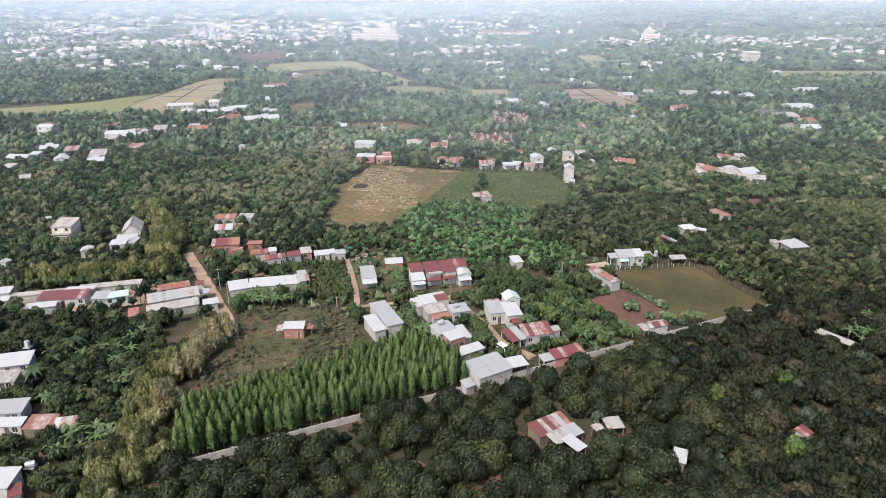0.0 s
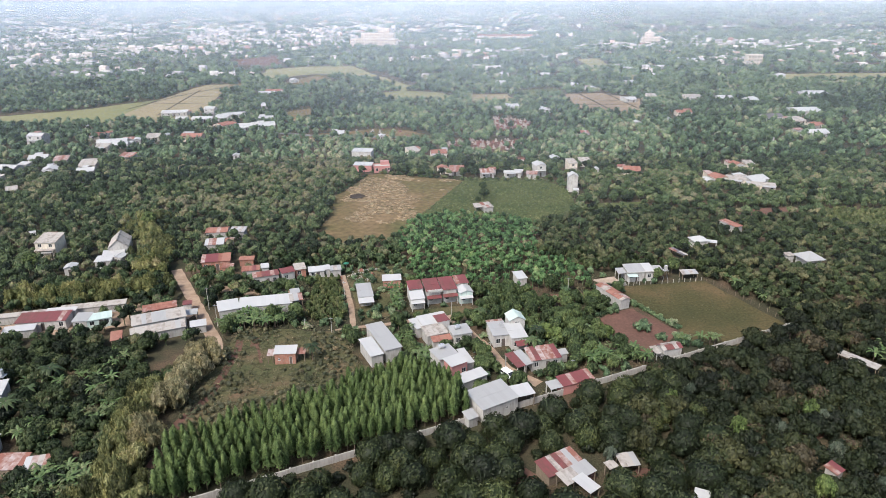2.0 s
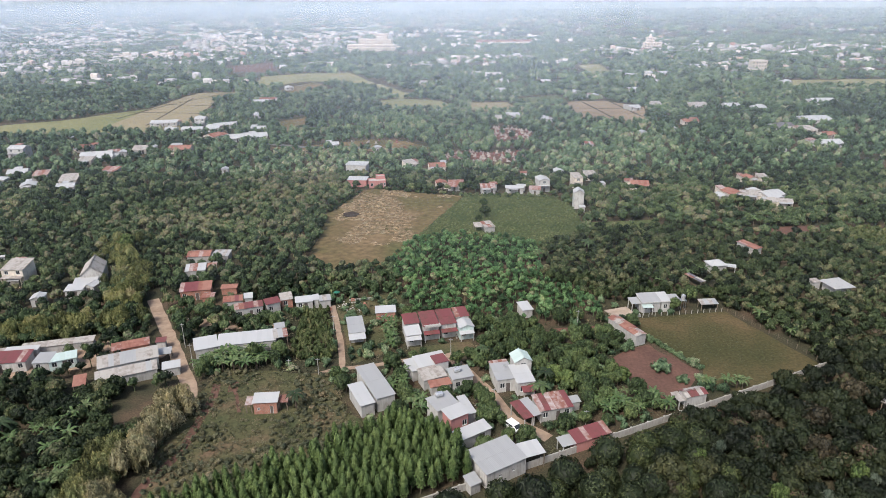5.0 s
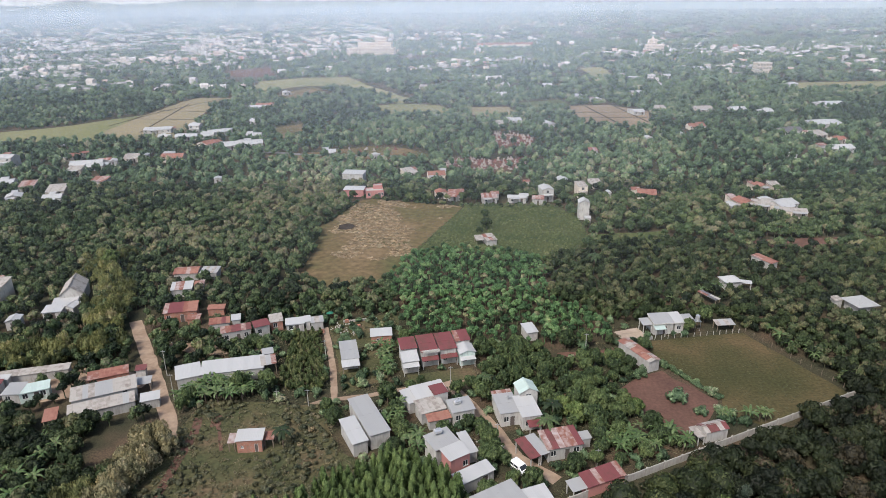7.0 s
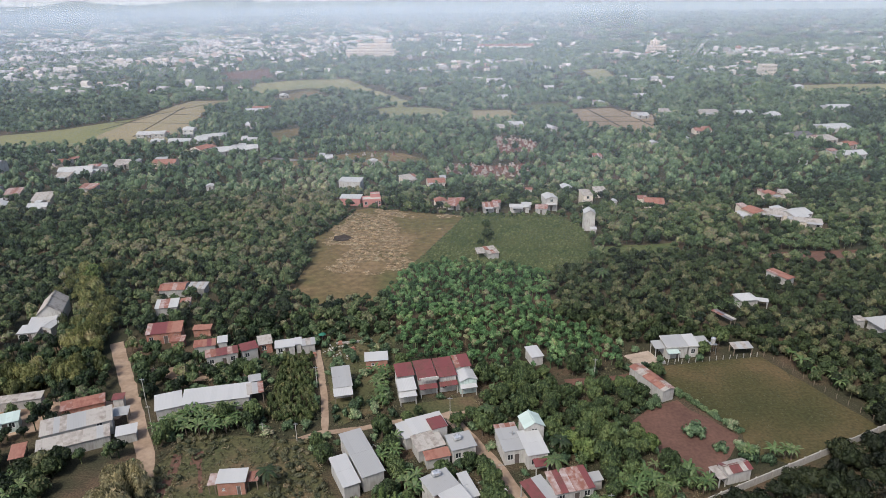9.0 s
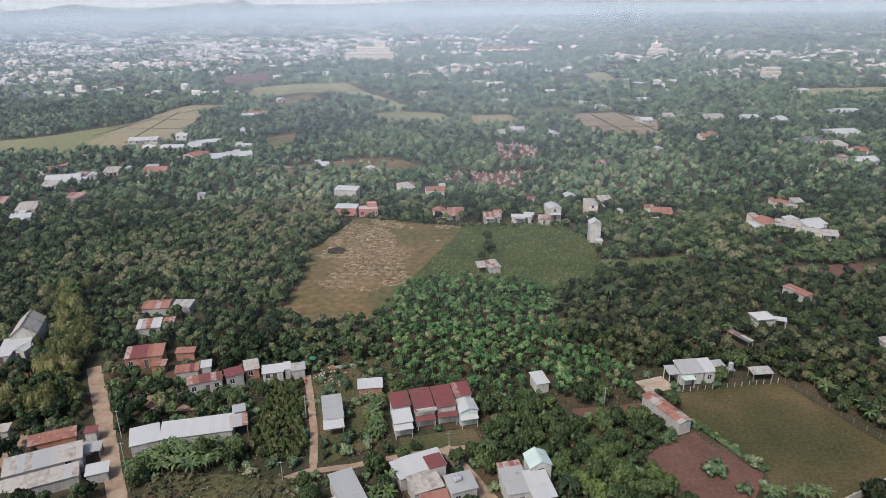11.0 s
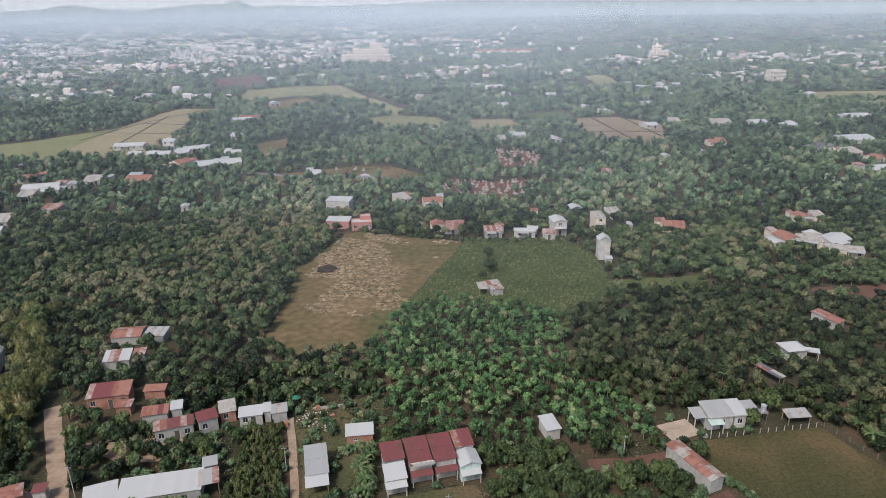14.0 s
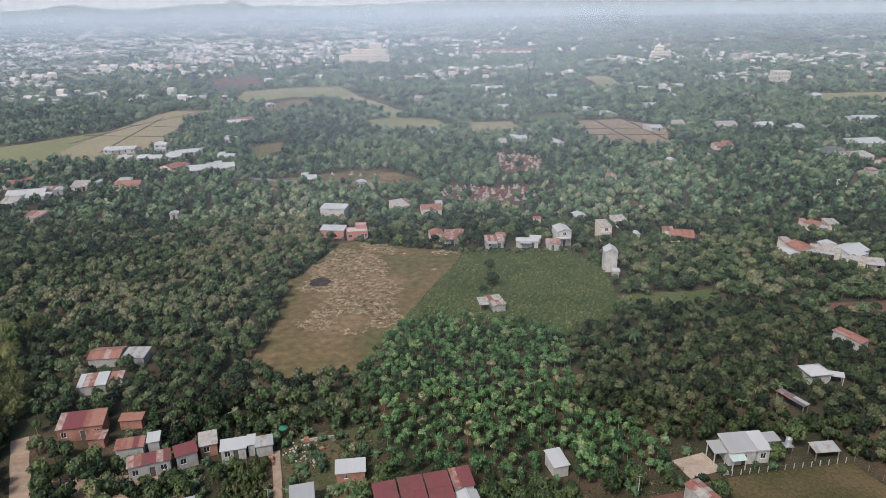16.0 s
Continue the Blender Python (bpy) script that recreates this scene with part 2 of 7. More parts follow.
GROUND = soil_mat("undergrowth", [(0.3, (0.03, 0.034, 0.018)), (0.48, (0.05, 0.046, 0.026)), (0.62, (0.085, 0.06, 0.038)), (0.78, (0.12, 0.08, 0.053))], 0.09, 3.2, grain=0.6)
RED_EARTH = soil_mat("red earth", [(0.3, (0.095, 0.052, 0.04)), (0.7, (0.14, 0.075, 0.056))], 0.2, 1.5, 0.15, grain=0.2)
TRACK = soil_mat("dirt track", [(0.3, (0.24, 0.168, 0.118)), (0.7, (0.35, 0.26, 0.19))], 0.3, 1.1, 0.1, grain=0.14)
FIELD_GRASS = soil_mat("pasture grass", [(0.3, (0.044, 0.046, 0.017)), (0.46, (0.062, 0.056, 0.022)), (0.56, (0.082, 0.066, 0.029)), (0.7, (0.118, 0.084, 0.042))], 0.07, 1.6)
SCRUB_EARTH = soil_mat("rough grass", [(0.3, (0.055, 0.064, 0.028)), (0.52, (0.085, 0.08, 0.038)), (0.7, (0.13, 0.09, 0.055))], 0.12, 1.6)
DRY_FIELD = soil_mat("dry stubble", [(0.3, (0.075, 0.078, 0.03)), (0.42, (0.105, 0.088, 0.038)), (0.54, (0.14, 0.1, 0.05)), (0.72, (0.2, 0.138, 0.078))], 0.05, 0.45, 0.1, grain=0.35)
CORN_EARTH = soil_mat("crop earth", [(0.3, (0.06, 0.085, 0.03)), (0.7, (0.1, 0.11, 0.045))], 0.1, 1.2)
PADDY = soil_mat("ripening paddy", [(0.3, (0.165, 0.15, 0.078)), (0.55, (0.235, 0.195, 0.115)), (0.8, (0.29, 0.23, 0.155))], 0.012, 0.3, 0.1, grain=0.12)
HARVEST = soil_mat("harvested paddy", [(0.3, (0.17, 0.125, 0.08)), (0.55, (0.235, 0.175, 0.118)), (0.8, (0.28, 0.205, 0.14))], 0.03, 0.3, 0.1, grain=0.12)
GREEN_PADDY = soil_mat("green paddy", [(0.3, (0.15, 0.155, 0.07)), (0.55, (0.21, 0.195, 0.1)), (0.75, (0.25, 0.215, 0.125))], 0.02, 0.3, 0.1, grain=0.12)
LUSH_PADDY = soil_mat("lush paddy", [(0.3, (0.15, 0.155, 0.062)), (0.7, (0.2, 0.19, 0.09))], 0.02, 0.3, 0.1, grain=0.12)
CONCRETE = plaster_mat("concrete", (0.42, 0.4, 0.37), (0.2, 0.18, 0.16))
YARD_EARTH = soil_mat("pale trodden yard", [(0.3, (0.3, 0.235, 0.18)), (0.7, (0.42, 0.34, 0.275))], 0.3, 1.4, 0.1, grain=0.14)
ASH = soil_mat("burnt earth", [(0.3, (0.022, 0.017, 0.014)), (0.7, (0.06, 0.045, 0.036))], 0.5, 2.0)
ASPHALT = soil_mat("worn grey road", [(0.3, (0.13, 0.125, 0.12)), (0.7, (0.22, 0.21, 0.2))], 0.2, 1.1, 0.1, grain=0.12)
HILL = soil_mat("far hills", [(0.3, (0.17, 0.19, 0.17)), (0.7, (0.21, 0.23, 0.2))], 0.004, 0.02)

WHITE_SHEET = sheet_mat("white roofing", (0.42, 0.418, 0.412), (0.38, 0.36, 0.34), 0.2, vary=0.1)
GREY_SHEET = sheet_mat("grey roofing", (0.32, 0.32, 0.315), (0.25, 0.235, 0.22), 0.25, vary=0.1)
DULL_SHEET = sheet_mat("weathered fibre cement", (0.36, 0.335, 0.305), (0.19, 0.16, 0.14), 0.4, 0.85, 0.0, vary=0.25)
RED_SHEET = sheet_mat("maroon roofing", (0.19, 0.062, 0.063), (0.13, 0.06, 0.05), 0.35)
RUST_SHEET = sheet_mat("rusted roofing", (0.42, 0.36, 0.34), (0.2, 0.07, 0.045), 0.55, 0.8)
TILE_SHEET = sheet_mat("terracotta roofing", (0.29, 0.145, 0.11), (0.2, 0.08, 0.06), 0.35, 0.85, 0.0)
GREEN_SHEET = sheet_mat("pale green roofing", (0.46, 0.55, 0.51), (0.35, 0.36, 0.33), 0.15)
DARK_SHEET = sheet_mat("dark grey roofing", (0.15, 0.14, 0.15), (0.1, 0.09, 0.09), 0.3)
WHITE_WALL = plaster_mat("white plaster", (0.47, 0.455, 0.43))
GREY_WALL = plaster_mat("bare cement render", (0.4, 0.39, 0.37))
CREAM_WALL = plaster_mat("cream plaster", (0.64, 0.57, 0.48))
PALE_WALL = plaster_mat("pale cream plaster", (0.62, 0.53, 0.46), amount=0.3)
PINK_WALL = plaster_mat("pink plaster", (0.46, 0.215, 0.195), (0.25, 0.14, 0.12))
ORANGE_BRICK = brick_mat("orange brick", (0.4, 0.18, 0.125), (0.34, 0.145, 0.105))
BLUE_WALL = plaster_mat("pale green plaster", (0.5, 0.6, 0.56))
GLASS = plain_mat("dark window glass", (0.03, 0.035, 0.04), 0.15)
# window glass made lighter, so that distant windows stay faint
FAR_GLASS = plain_mat("pale far window glass", (0.3, 0.27, 0.25), 0.6)
FRAME = plain_mat("painted frame", (0.6, 0.6, 0.58), 0.5)
DOOR = plain_mat("door paint", (0.12, 0.1, 0.09), 0.5)
STEEL = plain_mat("steel", (0.45, 0.46, 0.47), 0.35, 0.7)
TANK = plain_mat("tank steel", (0.7, 0.7, 0.7), 0.25, 0.6)
TIMBER = plain_mat("grey timber", (0.2, 0.16, 0.12), 0.9)
CARPAINT = plain_mat("white car paint", (0.75, 0.75, 0.75), 0.25)
RUBBER = plain_mat("tyre rubber", (0.02, 0.02, 0.02), 0.8)
TOMB = plaster_mat("tomb plaster", (0.38, 0.325, 0.285))
TOMB_RED = plain_mat("red tomb tiles", (0.21, 0.095, 0.08), 0.6)
TOWN = tint_mat("town walls", [(0.0, (0.2, 0.19, 0.18)), (0.25, (0.36, 0.34, 0.32)), (0.55, (0.58, 0.56, 0.54)), (0.85, (0.66, 0.59, 0.52)), (0.94, (0.55, 0.42, 0.36)), (1.0, (0.4, 0.22, 0.18))])
SKYLINE = bpy.data.materials.new("pale sky")
SKYLINE.use_nodes = True
glow = SKYLINE.node_tree.nodes.new("ShaderNodeEmission")
glow.inputs["Color"].default_value, glow.inputs["Strength"].default_value = (1.0, 0.985, 0.965, 1), 0.58
SKYLINE.node_tree.links.new(glow.outputs[0], SKYLINE.node_tree.nodes["Material Output"].inputs["Surface"])


# ---- building helpers ----
FOOT = []          # x, y, width, depth, yaw of what stands on the ground
SHEETS = {}


def part(name, bm, mat, parent, label="", m=None):
    """Links a bmesh, or a mesh, as one mesh object under a thing or a part."""
    if isinstance(bm, bmesh.types.BMesh):
        me = bpy.data.meshes.new(name)
        bm.to_mesh(me)
        bm.free()
        me.materials.append(mat)
    else:
        me = bm
    ob = new(name, me)
    ob.parent = parent
    if m is not None:
        ob.matrix_basis = m
    return tagged(ob, label)


def thing(name, x, y, label, category, group="", z=0.0, yaw=0.0):
    ob = new(name)
    ob.empty_display_size = 0.3
    ob.matrix_basis = pose(x, y, z, 0, 0, yaw)
    return tagged(ob, label, category, group)


def box(bm, x0, x1, y0, y1, z0, z1):
    v = [bm.verts.new(p) for p in ((x0, y0, z0), (x1, y0, z0), (x1, y1, z0), (x0, y1, z0), (x0, y0, z1), (x1, y0, z1), (x1, y1, z1), (x0, y1, z1))]
    for f in ((3, 2, 1, 0), (4, 5, 6, 7), (0, 1, 5, 4), (1, 2, 6, 5), (2, 3, 7, 6), (3, 0, 4, 7)):
        bm.faces.new([v[i] for i in f])


def prism(bm, poly, axis, a, b):
    """A flat outline in (u, z), drawn out from a to b along x or y."""
    ends = []
    for k in (a, b):
        ends.append([bm.verts.new((k, u, z) if axis == "x" else (u, k, z)) for u, z in poly])
    n = len(poly)
    for i in range(n):
        bm.faces.new([ends[0][i], ends[0][(i + 1) % n], ends[1][(i + 1) % n], ends[1][i]])
    bm.faces.new(ends[0][::-1])
    bm.faces.new(ends[1])
    bmesh.ops.recalc_face_normals(bm, faces=bm.faces)


def tube(bm, x, y, z0, z1, r0, r1, seg=8, lean=(0, 0)):
    rings = []
    for z, r, k in ((z0, r0, 0), (z1, r1, 1)):
        rings.append([bm.verts.new((x + lean[0] * k + r * math.cos(6.2832 * i / seg), y + lean[1] * k + r * math.sin(6.2832 * i / seg), z)) for i in range(seg)])
    for i in range(seg):
        bm.faces.new([rings[0][i], rings[0][(i + 1) % seg], rings[1][(i + 1) % seg], rings[1][i]])
    bm.faces.new(rings[1])
    bm.faces.new(rings[0][::-1])


def sheet(width, length, mat, ridges=4):
    """A corrugated roofing sheet, from its lower edge up along y."""
    key = (round(width, 2), round(length, 1), mat.name)
    if key not in SHEETS:
        bm = bmesh.new()
        n = ridges * 2
        rows = []
        for y, drop in ((0, 0), (length, 0), (length, 0.035), (0, 0.035)):
            rows.append([bm.verts.new((width * (i / n - 0.5), y, (0.011 if i % 2 else 0.0) - drop)) for i in range(n + 1)])
        for a, b in ((0, 1), (2, 3), (3, 0)):
            for i in range(n):
                bm.faces.new([rows[a][i], rows[a][i + 1], rows[b][i + 1], rows[b][i]])
        bmesh.ops.recalc_face_normals(bm, faces=bm.faces)
        me = bpy.data.meshes.new("roof_sheet")
        bm.to_mesh(me)
        bm.free()
        me.materials.append(mat)
        SHEETS[key] = me
    return SHEETS[key]


def pitched(parent, m, w, y0, z0, y1, z1, mats, width=1.15, fine=True):
    """Roof sheets side by side on a slope from its eave (y0, z0) to its top (y1, z1)."""
    run, rise = y1 - y0, z1 - z0
    length = math.hypot(run, rise)
    turn = math.degrees(math.atan2(rise, abs(run)))
    n = max(1, round(w / width))
    sw = w / n
    rows = 2 if length > 5.5 and fine else 1
    roof = None
    for j in range(rows):
        for i in range(n):
            mat = mats[random.randrange(len(mats))]
            f = j / rows
            lift = 0.012 * ((i + j) % 2) + 0.03 * j
            loc = m @ pose(-w / 2 + sw * (i + 0.5), y0 + run * f, z0 + rise * f + lift, turn, 0, 0 if run > 0 else 180)
            if run < 0:
                loc = m @ pose(-w / 2 + sw * (i + 0.5), y0 + run * f, z0 + rise * f + lift, 0, 0, 180) @ pose(0, 0, 0, turn, 0, 0)
            roof = part("roof_sheet", sheet(sw + 0.06, length / rows + 0.12, mat), mat, parent, "", loc)
    return roof


def pierced(bm, x0, x1, y0, y1, z0, z1, holes):
    """A wall along x, in one piece, with openings (x0, x1, z0, z1) through it."""
    xs = sorted({x0, x1, *(q[0] for q in holes), *(q[1] for q in holes)})
    zs = sorted({z0, z1, *(q[2] for q in holes if q[2] > z0 + 0.05), *(q[3] for q in holes)})
    vs = {}

    def vert(i, k, y):
        if (i, k, y) not in vs:
            vs[i, k, y] = bm.verts.new((xs[i], y, zs[k]))
        return vs[i, k, y]

    def solid(i, k):
        if not (0 <= i < len(xs) - 1 and 0 <= k < len(zs) - 1):
            return False
        mx, mz = (xs[i] + xs[i + 1]) / 2, (zs[k] + zs[k + 1]) / 2
        return not any(a < mx < b and c - 0.06 < mz < e for a, b, c, e in holes)

    for i in range(len(xs) - 1):
        for k in range(len(zs) - 1):
            if not solid(i, k):
                continue
            bm.faces.new([vert(i, k, y0), vert(i + 1, k, y0), vert(i + 1, k + 1, y0), vert(i, k + 1, y0)])
            bm.faces.new([vert(i, k, y1), vert(i, k + 1, y1), vert(i + 1, k + 1, y1), vert(i + 1, k, y1)])
            for di, dk, a, b in ((-1, 0, (i, k), (i, k + 1)), (1, 0, (i + 1, k), (i + 1, k + 1)), (0, -1, (i, k), (i + 1, k)), (0, 1, (i, k + 1), (i + 1, k + 1))):
                if not solid(i + di, k + dk):
                    bm.faces.new([vert(*a, y0), vert(*b, y0), vert(*b, y1), vert(*a, y1)])
    bmesh.ops.recalc_face_normals(bm, faces=bm.faces)


def fill_hole(parent, m, hole, y, door, shade):
    a, b, c, e = hole
    bm = bmesh.new()
    t = 0.07
    for q in ((a, a + t, c, e), (b - t, b, c, e), (a + t, b - t, e - t, e)):
        box(bm, q[0], q[1], y + 0.03, y + 0.1, q[2], q[3])
    if not door:
        box(bm, a - 0.05, b + 0.05, y - 0.05, y + 0.1, c, c + t)
        box(bm, (a + b) / 2 - 0.03, (a + b) / 2 + 0.03, y + 0.03, y + 0.1, c + t, e - t)
    fr = part("door_frame" if door else "window", bm, FRAME, parent, "", m)
    bm = bmesh.new()
    box(bm, a + t, b - t, y + 0.07, y + 0.11, c, e - t)
    part("door" if door else "pane", bm, shade, fr)


def block(h, x, y, w, d, yaw, z, roof, wall, kind="mono", fall=0.5, holes=None, over=0.22, base=0.0, fine=True, parapet=0.0, fascia=None):
    """One volume of a house h: w and d over the eaves, z the height of the front eave."""
    ox, oy = h.location.x, h.location.y
    m = pose(x - ox, y - oy, base, 0, 0, yaw)
    FOOT.append((x, y, w, d, yaw))
    z -= base
    roof = roof if isinstance(roof, (list, tuple)) else [roof]
    W, D = w / 2 - over, d / 2 - over
    th = 0.15
    top = z + fall
    if kind in ("open", "canopy"):
        for sx in (-1, 1):
            for sy in (-1, 1):
                if kind == "canopy" and sy == 1:
                    continue
                bm = bmesh.new()
                hz = z - 0.06 if sy < 0 else top - 0.12
                box(bm, sx * W - 0.08, sx * W + 0.08, sy * D - 0.08, sy * D + 0.08, 0, hz)
                part("post", bm, wall, h, "", m)
        bm = bmesh.new()
        box(bm, -W, W, -D - 0.06, -D + 0.06, z - 0.16, z - 0.05)
        part("beam", bm, TIMBER, h, "", m)
        pitched(h, m, w, -d / 2, z, d / 2, top, roof, fine=fine)
        return m
    if fascia:
        bm = bmesh.new()
        box(bm, -w / 2, w / 2, -d / 2 - 0.1, -d / 2 - 0.02, z - 0.18, z + 0.06)
        for sx in (-1, 1):
            prism(bm, [(-d / 2, z - 0.16), (d / 2, top - 0.16), (d / 2, top + 0.08), (-d / 2, z + 0.08)], "x", sx * w / 2 - 0.04, sx * w / 2 + 0.04)
        part("fascia", bm, fascia, h, "white painted fascia board", m)
    if holes is None:
        holes = []
        if w > 2.6:
            holes.append((-W + 0.55, -W + 1.6, 1.0, 2.2))
        if w > 4.2:
            holes.append((-0.1, 0.95, 0.02, 2.2))
        if w > 5.6:
            holes.append((W - 1.7, W - 0.6, 1.0, 2.2))
        holes = [q for q in holes if q[3] < z - 0.25]
    front = bmesh.new()
    pierced(front, -W, W, -D, -D + th, 0, z - 0.03 + parapet, holes)
    part("wall", front, wall, h, "", m)
    for q in holes:
        door = q[2] < 0.3
        fill_hole(h, m, q, -D, door, DOOR if door else GLASS)
    slope = fall / d

    def side(outline, axis, a):
        bm = bmesh.new()
        prism(bm, outline, axis, a, a + th)
        part("wall", bm, wall, h, "", m)

    if kind == "gable":
        for s in (-W, W - th):
            side([(-D + th, 0), (D - th, 0), (D - th, z), (0, z + fall * (1 - 2 * over / d) - 0.02), (-D + th, z)], "x", s)
        side([(-W, 0), (W, 0), (W, z), (-W, z)], "y", D - th)
    elif kind == "cross":
        for s in (-W, W - th):
            side([(-D + th, 0), (D - th, 0), (D - th, z), (-D + th, z)], "x", s)
        side([(-W, z - 0.03), (W, z - 0.03), (0, z + fall - 0.05)], "y", -D)
        side([(-W, 0), (W, 0), (W, z), (0, z + fall - 0.05), (-W, z)], "y", D - th)
    elif kind == "flat":
        for s in (-W, W - th):
            side([(-D + th, 0), (D - th, 0), (D - th, z + 0.35), (-D + th, z + 0.35)], "x", s)
        side([(-W, 0), (W, 0), (W, z + 0.35), (-W, z + 0.35)], "y", D - th)
        side([(-W, z - 0.03), (W, z - 0.03), (W, z + 0.35), (-W, z + 0.35)], "y", -D)
    else:
        zl, zr = z + slope * (over + th) - 0.03, top - slope * (over + th) - 0.03
        for s in (-W, W - th):
            side([(-D + th, 0), (D - th, 0), (D - th, zr), (-D + th, zl)], "x", s)
        side([(-W, 0), (W, 0), (W, top - slope * over - 0.05), (-W, top - slope * over - 0.05)], "y", D - th)
    if kind == "gable":
        pitched(h, m, w, -d / 2, z, 0.03, top, roof, fine=fine)
        pitched(h, m, w, d / 2, z, -0.03, top, roof, fine=fine)
    elif kind == "cross":
        m2 = m @ pose(0, 0, 0, 0, 0, 90)
        pitched(h, m2, d, -w / 2, z, 0.03, top, roof, fine=fine)
        pitched(h, m2, d, w / 2, z, -0.03, top, roof, fine=fine)
    elif kind == "flat":
        bm = bmesh.new()
        box(bm, -W + th, W - th, -D + th, D - th, z - 0.1, z + 0.02)
        part("roof", bm, CONCRETE, h, "", m)
    else:
        pitched(h, m, w, -d / 2, z, d / 2, top, roof, fine=fine)
    return m


def house(name, x, y, label, category="house", group=""):
    return thing(name, x, y, label, category, group)


def inside(px, py, poly):
    """Which points lie within a polygon."""
    hit = np.zeros(len(px), bool)
    n = len(poly)
    for i in range(n):
        (x0, y0), (x1, y1) = poly[i], poly[(i + 1) % n]
        if y0 == y1:
            continue
        k = ((y0 > py) != (y1 > py)) & (px < (x1 - x0) * (py - y0) / (y1 - y0) + x0)
        hit ^= k
    return hit


def land(name, poly, z, mat, label, wobble=0.8, step=3.0):
    """A stretch of ground with an uneven edge, lying on the soil."""
    pts = []
    n = len(poly)
    for i in range(n):
        a, b = Vector(poly[i]), Vector(poly[(i + 1) % n])
        k = max(1, int((b - a).length / step))
        for j in range(k):
            p = a.lerp(b, j / k)
            o = noise.noise_vector(Vector((p.x * 0.21, p.y * 0.21, z * 50)))
            pts.append((p.x + o.x * wobble, p.y + o.y * wobble))
    me = bpy.data.meshes.new(name)
    me.from_pydata([(x, y, z) for x, y in pts] + [(x, y, -0.4) for x, y in pts], [], [list(range(len(pts)))] + [[i, i + len(pts), (i + 1) % len(pts) + len(pts), (i + 1) % len(pts)] for i in range(len(pts))])
    bm = bmesh.new()
    bm.from_mesh(me)
    bmesh.ops.recalc_face_normals(bm, faces=bm.faces)
    bm.to_mesh(me)
    bm.free()
    me.materials.append(mat)
    return tagged(new(name, me), label, kind="structure")


def nearer(poly, by):
    """The same stretch of land, reaching further towards the south under its bordering trees."""
    mid = sum(p[1] for p in poly) / len(poly)
    return [(px, py - by if py < mid else py) for px, py in poly]


def ribbon(name, line, width, z, mat, label):
    """A track of uneven width along a line."""
    pts = [Vector(p) for p in line]
    fine = []
    for a, b in zip(pts, pts[1:]):
        k = max(1, int((b - a).length / 2.0))
        fine += [a.lerp(b, j / k) for j in range(k)]
    fine.append(pts[-1])
    left, right = [], []
    for i, p in enumerate(fine):
        t = (fine[min(i + 1, len(fine) - 1)] - fine[max(i - 1, 0)]).normalized()
        nrm = Vector((-t.y, t.x))
        e = 0.13 * width * noise.noise(Vector((p.x * 0.3, p.y * 0.3, 3.3)))
        left.append(p + nrm * (width / 2 + e))
        right.append(p - nrm * (width / 2 - 0.6 * e))
    n = len(fine)
    v = [(p.x, p.y, z) for p in left + right] + [(p.x, p.y, -0.3) for p in left + right]
    f = []
    for i in range(n - 1):
        f += [[n + i, n + i + 1, i + 1, i], [i, i + 1, i + 1 + 2 * n, i + 2 * n], [n + i + 1, n + i, n + i + 2 * n, n + i + 1 + 2 * n]]
    me = bpy.data.meshes.new(name)
    me.from_pydata(v, [], f)
    me.materials.append(mat)
    return tagged(new(name, me), label, kind="structure")


# ---- the land ----
DRY = [(-45.3, 219.7), (-44.8, 246.3), (-46.2, 272.8), (-37.4, 305.3), (-29.5, 308.2), (-9.4, 301.3), (7.9, 296.4), (-12.5, 239.4), (-17.7, 218.7), (-29.5, 214.8)]
CORN = [(8.4, 296.4), (43.3, 295.4), (51.5, 279.7), (50.2, 249.2), (32.5, 235.4), (15.3, 243.3), (0.0, 246.3), (-11.8, 240.4)]
PASTURE = [(50.6, 181.6), (74.4, 185.2), (86.0, 156.2), (62.6, 146.8), (56.4, 151.0), (57.8, 155.6), (50.2, 169.4), (47.6, 173.2)]
SOIL = [(37.2, 160.1), (43.0, 165.0), (48.8, 167.0), (57.0, 155.0), (52.8, 149.0), (46.6, 143.6), (40.4, 148.1)]
YARD = [(44.1, 181.3), (50.6, 183.5), (48.9, 188.5), (42.4, 186.3)]
YELLOW = [(53.3, 259.6), (79.6, 263.0), (79.7, 254.8), (59.0, 251.2), (50.8, 249.8)]
RED_PATCH = [(104.3, 252.2), (137.7, 254.1), (133.8, 244.3), (108.1, 244.3)]
SCRUB = [(-51.2, 157.5), (-26.6, 155.6), (-20.7, 140.8), (-7.9, 132.0), (-19.7, 126.0), (-29.5, 120.1), (-50.5, 108.3), (-54.1, 123.1), (-54.1, 145.6)]
LOT = [(-30.5, 194.5), (-12.8, 199.0), (-11.8, 187.6), (-12.8, 166.0), (-21.6, 159.5), (-28.5, 184.7)]
PADDY_W = [(-212, 464), (-170, 472), (-176, 533), (-189, 580), (-183, 634), (-222, 632), (-228, 545), (-225, 500)]
PADDY_G = [(-340, 445), (-253, 460), (-213, 464), (-226, 500), (-229, 545), (-268, 492), (-350, 470)]
PADDY_N = [(-198, 760), (-153, 788), (-106, 793), (-62, 704), (-23, 630), (-37, 608), (-64, 674), (-99, 708), (-137, 712), (-180, 697)]
PADDY_E = [(93, 558), (129, 564), (150, 530), (136, 494), (112, 484), (92, 511)]
PADDY_S = [(-56, 572), (-36, 586), (-3, 570), (8, 556), (-5, 546), (-38, 545)]
TOMBS_N = [(27, 448), (41, 455), (55, 437), (50, 410), (32, 408)]
